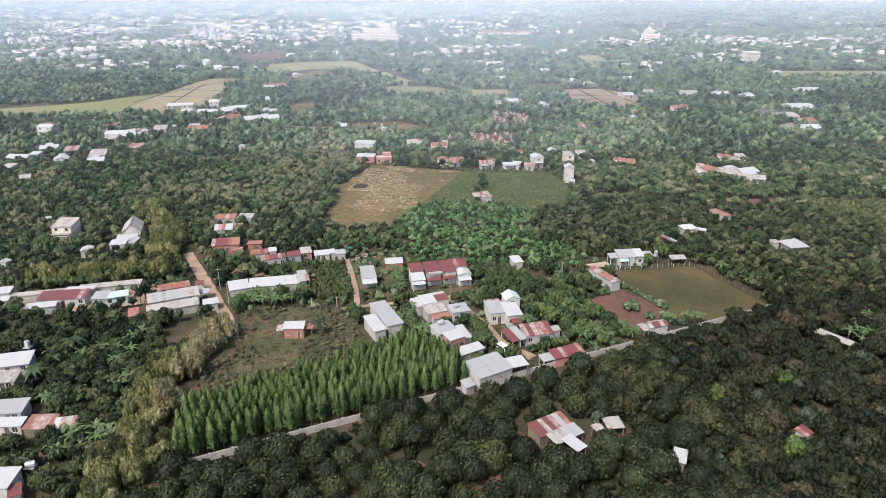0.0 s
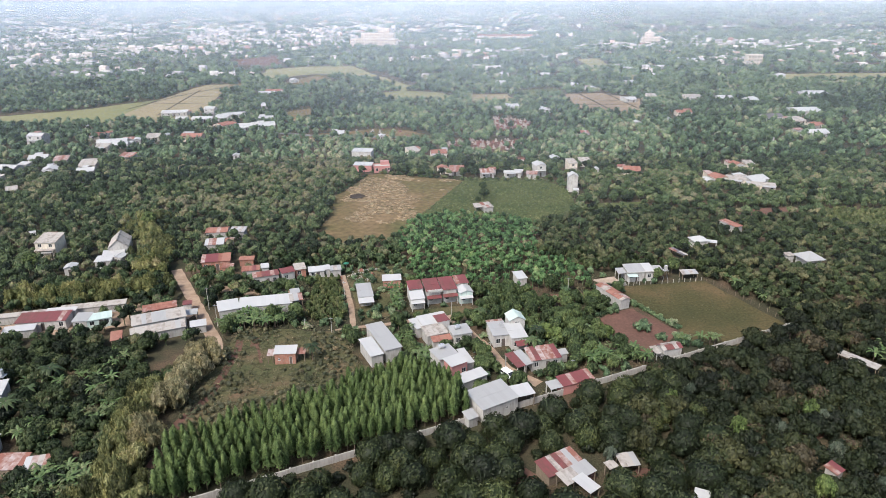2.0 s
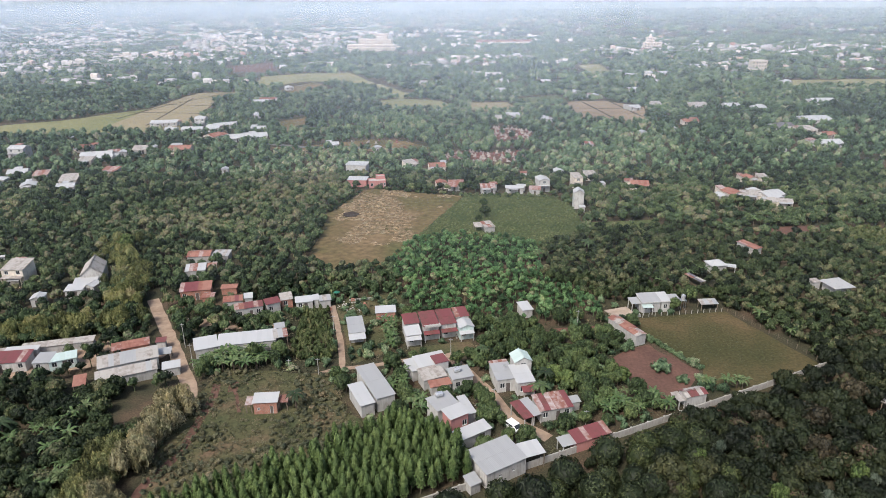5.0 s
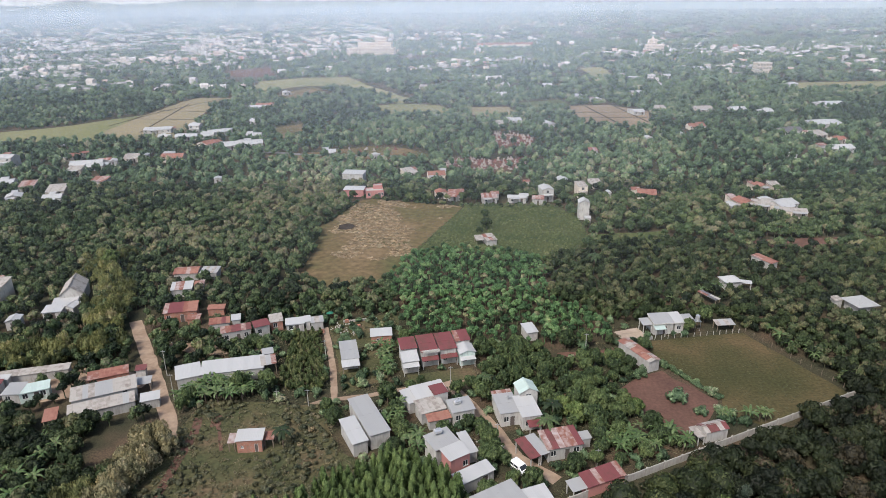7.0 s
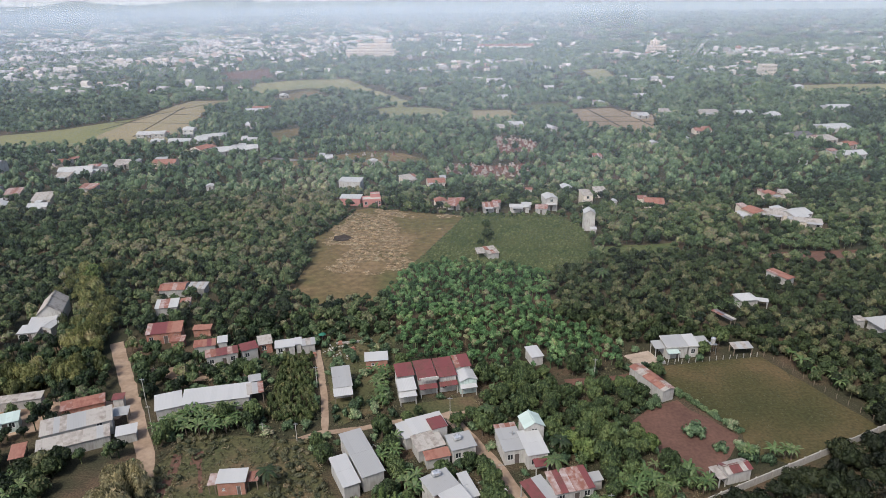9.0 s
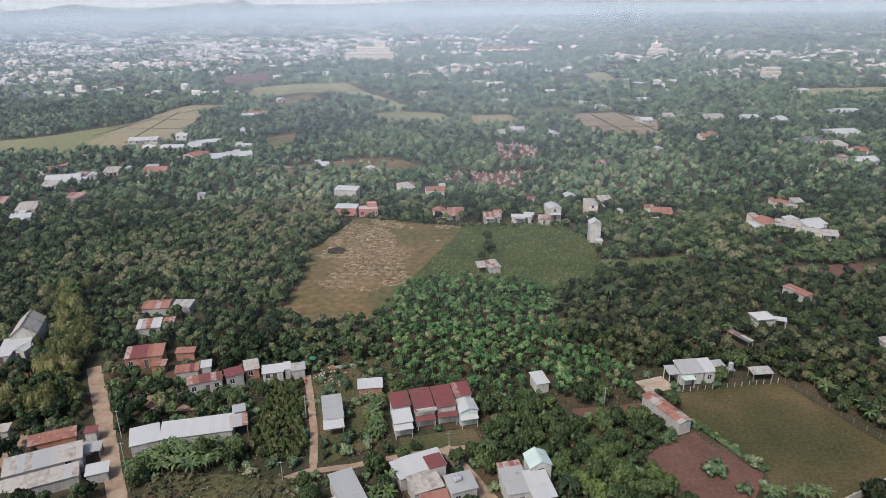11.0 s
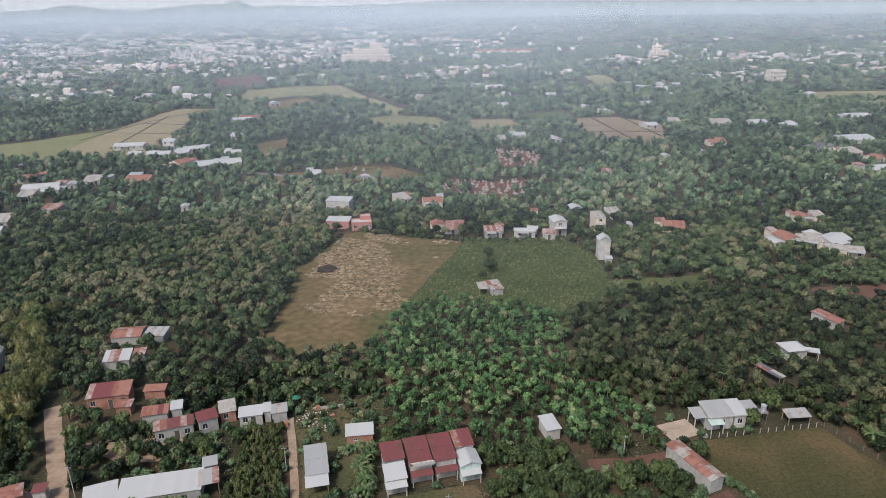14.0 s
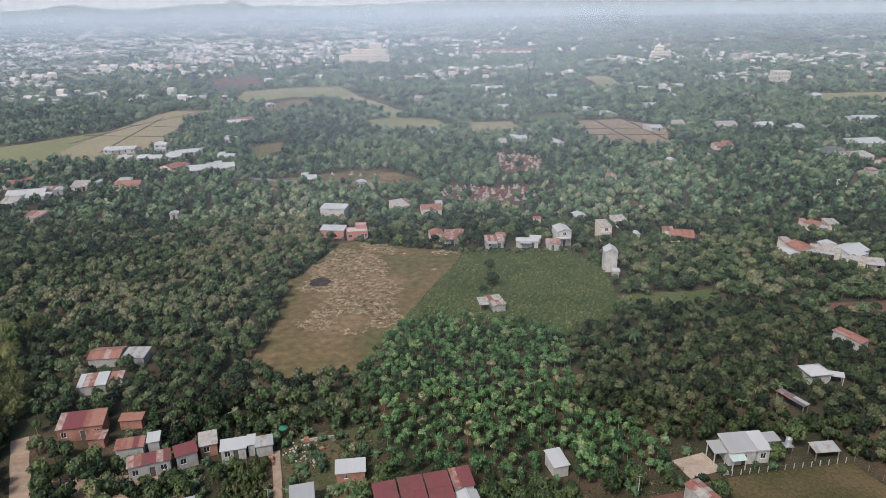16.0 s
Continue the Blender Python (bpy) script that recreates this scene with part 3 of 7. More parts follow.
TOMBS = [(-2, 364), (4, 384), (30, 378), (42, 386), (42, 360), (19, 354)]
WASTE = [(-99, 397), (-66, 404), (-44, 418), (-24, 411), (-5, 392), (-13, 378), (-37, 386), (-92, 387)]
PLANTATION = [(-49, 95), (-38, 100), (-21, 107.4), (-7, 114.4), (3, 119), (4, 121), (1, 130), (-9, 135), (-19, 128.5), (-28, 122), (-39, 115.5), (-51, 108)]
FIELD_A = [(60, 582), (96, 598), (100, 576), (62, 566)]
FIELD_B = [(20, 560), (50, 560), (57, 538), (38, 530), (20, 545)]
FIELD_C = [(163, 856), (191, 865), (187, 792), (160, 753)]
FIELD_D = [(329, 689), (470, 690), (440, 650), (318, 662)]
FIELD_E = [(-268, 874), (-224, 929), (-191, 816), (-246, 835)]
FIELD_F = [(-156, 656), (-129, 711), (-115, 681), (-130, 629)]
COURT = [(-8.9, 167.0), (5.9, 169.9), (7.9, 164.0), (-6.9, 160.5)]
ROADS = [
    ([(-82.6, 195.5), (-77.2, 186.2), (-68.5, 171.6), (-56.8, 151.6), (-54.1, 144.7)], 3.2),
    ([(-31.2, 190.6), (-26.1, 170.7), (-23.9, 158.1), (-28.5, 155.5)], 1.5),
    ([(-24.2, 157.5), (-16.7, 158.9), (-7.9, 161.6), (4.9, 164.0)], 1.4),
    ([(0.0, 164.0), (5.0, 155.2), (9.8, 146.1), (13.0, 137.9), (19.4, 131.5)], 2.6),
    ([(26.6, 174.8), (35.4, 175.2), (43.3, 177.2)], 3.0),
]


def wall_y(x):
    """The line of the orchard wall."""
    return 116.2 + 0.4696 * x


rings, seg = [], 96
for r in (0.5, 30, 60, 100, 140, 190, 250, 330, 450, 700, 1100, 1700, 2600, 3800, 4930):
    rings.append([(r * math.cos(6.28319 * i / seg), 40 + r * math.sin(6.28319 * i / seg), 0.0 if r < 4000 else 2.0) for i in range(seg)])
me = bpy.data.meshes.new("ground")
me.from_pydata([p for ring in rings for p in ring], [], [[k * seg + i, (k + 1) * seg + i, (k + 1) * seg + (i + 1) % seg, k * seg + (i + 1) % seg] for k in range(len(rings) - 1) for i in range(seg)] + [list(range(seg))])
me.materials.append(GROUND)
tagged(new("ground", me), "dark undergrowth and brown soil of farmland", kind="structure")

land("field_1", DRY, 0.03, DRY_FIELD, "dry brown stubble field with pale straw")
land("field_2", CORN, 0.035, CORN_EARTH, "green corn field")
land("field_3", PASTURE, 0.04, FIELD_GRASS, "mown olive green pasture inside a post fence", 0.3)
land("field_4", SOIL, 0.045, RED_EARTH, "bare reddish brown ploughed soil")
land("field_5", nearer(YELLOW, 6), 0.03, CORN_EARTH, "strip of yellow green grass")
land("field_6", RED_PATCH, 0.03, RED_EARTH, "bare reddish earth patch")
land("field_7", SCRUB, 0.03, SCRUB_EARTH, "rough grass and bare earth plot")
land("field_8", LOT, 0.03, SCRUB_EARTH, "grassy building lot beside the lane")
land("paddy_1", nearer(PADDY_W, 24), 0.05, PADDY, "ripening yellow brown paddy field", 4, 12)
land("paddy_2", nearer(PADDY_G, 20), 0.04, LUSH_PADDY, "green paddy field", 4, 12)
land("paddy_3", nearer(PADDY_N, 24), 0.05, GREEN_PADDY, "yellow green paddy field between woods", 4, 12)
land("paddy_4", nearer(PADDY_E, 24), 0.05, HARVEST, "harvested tan paddy field", 3, 12)
land("paddy_5", nearer(PADDY_S, 24), 0.05, GREEN_PADDY, "narrow green paddy strip", 3, 12)
land("clearing_1", WASTE, 0.03, DRY_FIELD, "bare brownish clearing beside the woods", 3, 8)
land("clearing_3", [(-115, 478), (-99, 498), (-90, 456), (-102, 442)], 0.03, DRY_FIELD, "bare brown clearing among trees", 3, 8)
land("field_9", [(143, 252), (178, 250), (158, 222), (136, 234)], 0.03, CORN_EARTH, "light green crop field", 2, 8)
land("clearing_2", TOMBS, 0.03, RED_EARTH, "reddish ground of a cemetery", 2, 6)
land("clearing_4", TOMBS_N, 0.03, RED_EARTH, "reddish ground of an upper cemetery", 2, 6)
land("pond", [(120, 470), (141, 478), (138, 463), (120, 460)], 0.06, GREEN_PADDY, "small pale green wet field", 2, 6)
ribbon("path_1", [(-50.5, 151.5), (-49.6, 146), (-49.8, 137.5), (-50.0, 127.5), (-53.2, 118.6), (-53.3, 105.2)], 1.7, 0.055, RED_EARTH, "bare reddish trail beside bamboo")
ribbon("path_2", [(-47.3, 151.5), (-44.9, 147.0), (-42.6, 140.8)], 0.7, 0.06, RED_EARTH, "narrow trodden path to a hut")
land("bare_patch_2", [(-48.4, 152.3), (-46.0, 152.3), (-45.0, 149.0), (-47.0, 148.4)], 0.05, RED_EARTH, "bare trodden earth beside a path", 0.4, 1.0)
ribbon("road_6", [(-140, 380), (-126.7, 398.1), (-114.4, 409.8), (-98.2, 405.1), (-75.5, 396.2), (-52.3, 394.6), (-26.3, 390.2)], 4.2, 0.08, ASPHALT, "pale worn lane past the roadside houses")
land("field_10", nearer(FIELD_A, 20), 0.04, CORN_EARTH, "green vegetable field", 3, 10)
land("field_11", nearer(FIELD_B, 20), 0.04, PADDY, "harvested tan field plot", 3, 10)
land("field_12", nearer(FIELD_C, 20), 0.04, GREEN_PADDY, "pale green field between woods", 4, 12)
land("field_13", nearer(FIELD_D, 20), 0.04, GREEN_PADDY, "long pale green field", 4, 12)
land("field_14", nearer(FIELD_E, 20), 0.04, RED_EARTH, "bare reddish field at the edge of town", 5, 14)
land("field_15", nearer(FIELD_F, 20), 0.04, DRY_FIELD, "bare brown field beside a paddy", 4, 12)
land("yard_1", YARD, 0.06, YARD_EARTH, "pale trodden yard", 0.1)
land("yard_2", COURT, 0.03, SCRUB_EARTH, "earth yard in front of row houses", 0.5)
land("yard_3", [(-71, 183), (-60, 184), (-43, 184), (-43, 178), (-60, 177)], 0.03, TRACK, "bare earth yard", 0.8)
land("yard_4", [(-84, 172), (-66, 168), (-67, 163), (-112, 151), (-116, 158)], 0.03, TRACK, "reddish bare yard between sheds", 0.8)
for k, (line, width) in enumerate(ROADS):
    ribbon(f"road_{k + 1}", line, width, 0.05 + 0.005 * k, TRACK if k < 4 else RED_EARTH, "reddish dirt road with worn edges")
for k, line in enumerate(([(-233, 497), (-221.6, 558.6), (-194.7, 627.6)], [(-238, 527), (-166, 516)], [(-229, 566), (-179, 553)], [(-200, 470), (-214, 600)], [(92, 528), (148, 522)], [(110, 560), (118, 470)], [(132, 560), (138, 486)], [(92, 506), (142, 502)])):
    ribbon(f"ditch_{k + 1}", line, 1.6, 0.07, GROUND, "dark ditch between paddy plots")
for x, y, r in ((-7, 94.5, 2.6), (35.5, 102, 3), (13, 102.5, 2.5), (65, 99, 2.6), (24, 104, 2.2), (50, 112, 2.5), (70, 116, 3), (10, 92, 2.4)):
    land("bare_patch_1", [(x + r * math.cos(a) * random.uniform(0.7, 1.3), y + r * math.sin(a) * random.uniform(0.7, 1.3)) for a in (0.3, 1.3, 2.3, 3.4, 4.4, 5.4)], 0.04, RED_EARTH, "bare reddish soil between orchard trees", 0.5, 1.0)

# burnt hollow in the dry field
bm = bmesh.new()
ringz = [(0.2, -0.1), (1.3, -0.08), (2.2, 0.02), (2.8, 0.1), (3.4, -0.3)]
last = None
for r, z in ringz:
    ring = [bm.verts.new((r * math.cos(6.2832 * i / 20) * (1 + 0.16 * math.sin(i * 2.3)), 1.1 * r * math.sin(6.2832 * i / 20) * (1 + 0.12 * math.sin(i * 1.7)), z + 0.2)) for i in range(20)]
    if last:
        for i in range(20):
            bm.faces.new([last[i], ring[i], ring[(i + 1) % 20], last[(i + 1) % 20]])
    else:
        bm.faces.new(ring)
    last = ring
me = bpy.data.meshes.new("fire_pit")
bm.to_mesh(me)
bm.free()
me.materials.append(ASH)
pit = tagged(new("fire_pit", me), "dark round burnt hollow in dry stubble", "fire pit")
pit.location = (-36.8, 271.8, 0)

# far hills
bm = bmesh.new()
rows = [[], []]
for i in range(361):
    a = radians(45 + 0.25 * i)
    deg = (math.pi / 2 - a)
    dg = math.degrees(deg)
    hgt = 76 + 3 * noise.noise(Vector((i * 0.045, 1.7, 0))) + 2 * noise.noise(Vector((i * 0.17, 5.1, 0))) + 44 / (1 + math.exp(-(dg + 1.5) / 3.2))
    hgt += 38 * math.exp(-((dg + 16.0) / 0.75) ** 2) + 30 * math.exp(-((dg + 18.6) / 2.4) ** 2) + 30 * math.exp(-((dg + 27.6) / 1.7) ** 2) + 10 * math.exp(-((dg + 13.0) / 3.0) ** 2)
    rows[0].append(bm.verts.new((4880 * math.cos(a), 40 + 4880 * math.sin(a), hgt)))
    rows[1].append(bm.verts.new((4500 * math.cos(a), 40 + 4500 * math.sin(a), 0.5)))
for i in range(360):
    bm.faces.new([rows[1][i], rows[0][i], rows[0][i + 1], rows[1][i + 1]])
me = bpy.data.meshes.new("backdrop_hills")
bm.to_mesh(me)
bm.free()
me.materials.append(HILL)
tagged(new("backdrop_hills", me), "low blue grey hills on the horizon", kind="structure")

# pale overcast sky low over the hills
v = []
for i in range(49):
    a = radians(30 + 2.5 * i)
    v += [(4928 * math.cos(a), 40 + 4928 * math.sin(a), 1.0), (4928 * math.cos(a), 40 + 4928 * math.sin(a), 900.0)]
me = bpy.data.meshes.new("backdrop_sky")
me.from_pydata(v, [], [[2 * i, 2 * i + 1, 2 * i + 3, 2 * i + 2] for i in range(48)])
me.materials.append(SKYLINE)
tagged(new("backdrop_sky", me), "pale overcast sky over the horizon", kind="structure")

# see-through sheets at set distances, added in place of haze over the plain
HAZE_VEILS = ((185, 0.065, 0.5, 82), (290, 0.115, 0.49, 82), (450, 0.165, 0.47, 82), (700, 0.25, 0.45, 82), (1080, 0.25, 0.43, 76), (1700, 0.38, 0.41, 56), (2700, 0.46, 0.4, 46))
for k, (dist, amount, tone, thin) in enumerate(HAZE_VEILS):
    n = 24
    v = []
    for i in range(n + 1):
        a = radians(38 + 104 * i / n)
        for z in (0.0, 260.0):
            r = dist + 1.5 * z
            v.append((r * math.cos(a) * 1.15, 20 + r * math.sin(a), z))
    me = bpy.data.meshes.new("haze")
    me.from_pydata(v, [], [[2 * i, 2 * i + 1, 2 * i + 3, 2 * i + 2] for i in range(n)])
    me.materials.append(haze_veil_mat(f"haze {k}", amount, dist, tone, thin))
    ob = tagged(new(f"haze_{k + 1}", me), "see-through pale sheet in place of distant haze", kind="structure")
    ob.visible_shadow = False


# ---- the village ----
def tank(x, y, z, label="stainless steel water tank on a roof", stand=0.0, lying=True):
    th = thing("water_tank", x, y, label, "water tank", z=z)
    if stand:
        for sx in (-0.6, 0.6):
            for sy in (-0.6, 0.6):
                bm = bmesh.new()
                tube(bm, sx, sy, 0, stand, 0.06, 0.05, 6)
                part("leg", bm, STEEL, th)
        bm = bmesh.new()
        box(bm, -0.8, 0.8, -0.8, 0.8, stand, stand + 0.08)
        part("platform", bm, STEEL, th)
    bm = bmesh.new()
    bmesh.ops.create_cone(bm, cap_ends=True, segments=14, radius1=0.55, radius2=0.55, depth=1.5)
    bmesh.ops.bevel(bm, geom=[e for e in bm.edges if abs(e.verts[0].co.z - e.verts[1].co.z) < 1e-4], offset=0.12, segments=2, affect="EDGES")
    part("tank_body", bm, TANK, th, "", pose(0, 0, stand + (0.63 if lying else 0.83), 0, 90 if lying else 0, 25))
    bm = bmesh.new()
    tube(bm, 0, 0, stand + (1.14 if lying else 1.55), stand + (1.28 if lying else 1.68), 0.2, 0.17, 10)
    part("lid", bm, STEEL, th)
    return th


def hipped(th, x, y, w, d, yaw, z, rise, mat):
    """A hipped roof with eaves boards over walls that already stand."""
    bm = bmesh.new()
    q = max(0.0, (w - d) / 2)
    low = [bm.verts.new(p) for p in ((-w / 2, -d / 2, 0), (w / 2, -d / 2, 0), (w / 2, d / 2, 0), (-w / 2, d / 2, 0))]
    foot = [bm.verts.new((v.co.x, v.co.y, -0.14)) for v in low]
    a, b = bm.verts.new((-q - 0.05, 0, rise)), bm.verts.new((q + 0.05, 0, rise))
    for f in ((low[0], low[1], b, a), (low[1], low[2], b), (low[2], low[3], a, b), (low[3], low[0], a)):
        bm.faces.new(f)
    for k in range(4):
        bm.faces.new((foot[k], foot[(k + 1) % 4], low[(k + 1) % 4], low[k]))
    bm.faces.new(foot[::-1])
    part("roof", bm, mat, th, "", pose(x - th.location.x, y - th.location.y, z, 0, 0, yaw))


# row of four narrow houses under maroon roofs
th = house("row_house", -8.6, 171.4, "narrow row house, maroon and pale metal roof, white front", group="row of narrow houses")
block(th, -8.9, 173.6, 3.9, 4.4, 14, 4.2, [RED_SHEET, RED_SHEET, RUST_SHEET], WHITE_WALL, fall=0.7, holes=[])
block(th, -8.2, 169.4, 3.9, 3.4, 14, 3.0, WHITE_SHEET, WHITE_WALL, fall=0.9)
block(th, -7.8, 167.2, 3.7, 1.3, 14, 2.2, WHITE_SHEET, WHITE_WALL, kind="canopy", fall=0.4)
th = house("row_house", -4.2, 173.2, "narrow row house, maroon roof and scalloped white parapet", group="row of narrow houses")
block(th, -4.4, 173.9, 4.2, 6.6, 14, 3.9, RED_SHEET, WHITE_WALL, fall=0.9, parapet=0.25)
block(th, -3.5, 170.1, 3.9, 1.2, 14, 2.2, RED_SHEET, WHITE_WALL, kind="canopy", fall=0.4)
m = pose(0.9, -2.45, 0, 0, 0, 14)
for k in range(5):
    bm = bmesh.new()
    bmesh.ops.create_cone(bm, cap_ends=True, segments=12, radius1=0.42, radius2=0.42, depth=0.2)
    part("parapet_scallop", bm, WHITE_WALL, th, "", m @ pose(-1.5 + 0.78 * k, -0.35, 4.1, 90, 0, 0))
th = house("row_house", 0.1, 174.4, "narrow row house, maroon metal roof and maroon porch", group="row of narrow houses")
block(th, -0.1, 174.9, 4.1, 6.6, 14, 3.9, RED_SHEET, WHITE_WALL, fall=0.9)
block(th, 0.8, 171.1, 4.0, 1.2, 14, 2.3, RED_SHEET, WHITE_WALL, kind="canopy", fall=0.35)
th = house("row_house", 4.2, 175.0, "narrow row house with pale gabled front and maroon rear roof", group="row of narrow houses")
block(th, 3.6, 177.2, 3.6, 4.4, 14, 4.2, [RED_SHEET, RED_SHEET, RUST_SHEET], WHITE_WALL, fall=0.6, holes=[])
block(th, 4.6, 173.0, 4.0, 4.4, 14, 3.3, WHITE_SHEET, BLUE_WALL, kind="cross", fall=0.7)
block(th, 5.1, 170.4, 3.6, 1.2, 14, 2.1, WHITE_SHEET, WHITE_WALL, kind="canopy", fall=0.3)

th = house("long_shed", -23, 172.7, "long grey metal roofed shed on posts beside the lane", "shed")
block(th, -22.6, 173.5, 4.1, 7.9, 13, 2.8, GREY_SHEET, GREY_WALL, fall=0.5)
block(th, -21.6, 168.5, 4.0, 2.5, 13, 2.2, WHITE_SHEET, TIMBER, kind="open", fall=0.45)

th = house("brick_outhouse", -15.9, 182.6, "small orange brick outhouse with white sloping roof", "outbuilding")
block(th, -15.9, 182.6, 5.4, 3.3, 7, 2.5, WHITE_SHEET, ORANGE_BRICK, fall=0.5, holes=[(-1.2, -0.5, 1.2, 1.8)])

th = house("workshop", -16.6, 146, "two part workshop with pale grey metal roofs", "workshop")
block(th, -17.6, 142.6, 3.2, 8.2, 26, 3.0, WHITE_SHEET, GREY_WALL, fall=0.3, holes=[])
block(th, -15.2, 147.1, 4.3, 13.1, 26, 3.3, GREY_SHEET, WHITE_WALL, fall=0.35, holes=[])

th = house("family_house", -2, 153, "wide family house under mixed grey, tan and maroon roofs")
block(th, -3.6, 155.6, 7.2, 4.4, 23, 3.3, WHITE_SHEET, WHITE_WALL, fall=0.5, holes=[])
block(th, -1.6, 155.0, 3.2, 3.4, 23, 3.9, RED_SHEET, WHITE_WALL, fall=0.2, holes=[], over=0.1)
block(th, 2.9, 150.4, 4.9, 4.4, 18, 3.1, GREY_SHEET, WHITE_WALL, fall=0.3)
block(th, -3.2, 151.0, 5.6, 4.2, 23, 2.6, DULL_SHEET, GREY_WALL, fall=0.6, holes=[])
block(th, -1.5, 147.9, 4.8, 2.2, 18, 2.1, TILE_SHEET, GREY_WALL, fall=0.4)
block(th, -7.4, 154.4, 2.8, 4.8, 28, 2.7, WHITE_SHEET, WHITE_WALL, fall=0.4, holes=[])
tank(2.2, 150.6, 3.2, "steel water tank on a house roof")

th = house("villa", 13, 150.5, "white villa with pale roofs and a gabled tower room")
block(th, 12.1, 150.5, 4.3, 6.2, 12, 3.2, GREY_SHEET, WHITE_WALL, fall=0.45)
block(th, 16.1, 149.3, 4.1, 6.6, 12, 3.3, WHITE_SHEET, WHITE_WALL, fall=0.55)
block(th, 16.4, 154.3, 4.2, 4.2, 12, 4.6, GREEN_SHEET, WHITE_WALL, kind="cross", fall=1.1, holes=[(-0.6, 0.6, 3.4, 4.2)])
block(th, 11.6, 154.8, 4.2, 2.4, 12, 2.6, RUST_SHEET, GREY_WALL, fall=0.3, holes=[])
block(th, 17.1, 145.2, 2.6, 1.7, 12, 2.1, [RUST_SHEET, RED_SHEET], GREY_WALL, kind="canopy", fall=0.4)

th = house("porch_house", 19, 139.3, "house with worn maroon roof and white posted porch")
block(th, 21.2, 139.7, 7.2, 5.0, 14, 2.7, [RUST_SHEET, RED_SHEET, RUST_SHEET, GREY_SHEET], GREY_WALL, fall=0.7)
block(th, 14.8, 137.3, 2.2, 5.3, 27, 2.3, RED_SHEET, WHITE_WALL, kind="open", fall=0.7)
block(th, 16.7, 138.3, 2.1, 5.3, 27, 2.3, GREY_SHEET, WHITE_WALL, kind="open", fall=0.7)
block(th, 26.0, 141.4, 2.2, 2.0, 14, 2.1, GREY_SHEET, GREY_WALL, fall=0.3, holes=[])

th = house("pink_house", -0.1, 136.3, "tall house with salmon pink front wall and white roof")
block(th, 1.6, 134.4, 4.5, 3.4, 33, 4.2, WHITE_SHEET, PINK_WALL, fall=0.4, holes=[(0.6, 1.7, 1.7, 2.9)])
block(th, -0.9, 138.0, 5.2, 4.4, 33, 4.1, GREY_SHEET, WHITE_WALL, fall=0.5, holes=[])
block(th, 3.9, 139.4, 1.9, 6.0, 22, 2.3, WHITE_SHEET, WHITE_WALL, fall=0.4, holes=[])
tank(-1.6, 139.2, 4.5, "small steel water tank on a house roof")

th = house("store_shed", 4.3, 131.2, "white roofed grey block store shed", "shed")
block(th, 4.7, 130.8, 7.4, 2.8, 33, 2.5, WHITE_SHEET, GREY_WALL, fall=0.4, holes=[(1.0, 2.3, 0.02, 2.0)])

th = house("warehouse", 7.5, 121.6, "large pale grey metal roofed warehouse with white walls", "warehouse")
block(th, 8.7, 122.3, 8.8, 6.4, 31, 3.4, GREY_SHEET, WHITE_WALL, fall=0.7, holes=[(-1.6, -1.0, 1.6, 2.1), (1.2, 1.8, 1.6, 2.1)])
block(th, 14.6, 124.3, 5.0, 3.6, 21, 3.1, WHITE_SHEET, TIMBER, kind="open", fall=0.4)
block(th, 4.2, 117.6, 2.4, 2.4, 31, 2.1, GREY_SHEET, GREY_WALL, fall=0.5, holes=[])

th = house("wayside_house", 26, 130, "low pink walled house with maroon roof and grey porch")
block(th, 26.8, 130.0, 7.9, 3.1, 24, 2.3, [RED_SHEET, RED_SHEET, RUST_SHEET], PINK_WALL, fall=0.7)
block(th, 22.0, 127.9, 2.9, 2.5, 22, 2.1, GREY_SHEET, WHITE_WALL, kind="open", fall=0.4)

th = house("field_barn", 49.9, 143.2, "small field barn with striped red roof and white walls", "barn")
block(th, 50.9, 143.5, 5.2, 3.2, 17, 2.4, [RED_SHEET, DULL_SHEET], WHITE_WALL, kind="gable", fall=0.6)
block(th, 47.5, 142.2, 1.7, 3.0, 17, 2.0, [RED_SHEET, DULL_SHEET], WHITE_WALL, kind="open", fall=0.3)

th = house("long_barn", 43.8, 170.6, "long narrow white barn with rust striped roof", "barn")
block(th, 44.7, 172.3, 3.3, 11.2, 24, 2.8, [RUST_SHEET, TILE_SHEET, DULL_SHEET], GREY_WALL, kind="cross", fall=0.4, holes=[])

th = house("white_bungalow", 56, 188.5, "white bungalow with grey and white metal roofs beside a pasture")
block(th, 54.3, 187.0, 5.4, 4.6, 6, 3.1, GREY_SHEET, WHITE_WALL, fall=0.7, fascia=WHITE_WALL)
block(th, 58.3, 187.4, 2.7, 4.6, 6, 3.1, WHITE_SHEET, WHITE_WALL, fall=0.7, fascia=WHITE_WALL)
block(th, 50.4, 186.5, 2.5, 3.2, 6, 2.6, GREY_SHEET, WHITE_WALL, kind="open", fall=0.4)
block(th, 53.3, 184.0, 2.8, 1.6, 6, 2.2, GREEN_SHEET, WHITE_WALL, kind="canopy", fall=0.3)
block(th, 61.8, 190.0, 3.0, 2.4, 8, 2.1, GREY_SHEET, GREY_WALL, fall=0.3, holes=[])
tank(63.6, 187.0, 0, "steel water tank on a tall metal stand", stand=2.6, lying=False)
th = house("garden_shed", 70.5, 187.2, "low shed with pale worn metal roof", "shed")
block(th, 70.4, 187.0, 4.8, 2.6, 5, 1.9, [DULL_SHEET, GREY_SHEET], TIMBER, kind="open", fall=0.4)
th = house("field_shelter", 72.6, 203, "long low shelter with weathered roof among trees", "shelter")
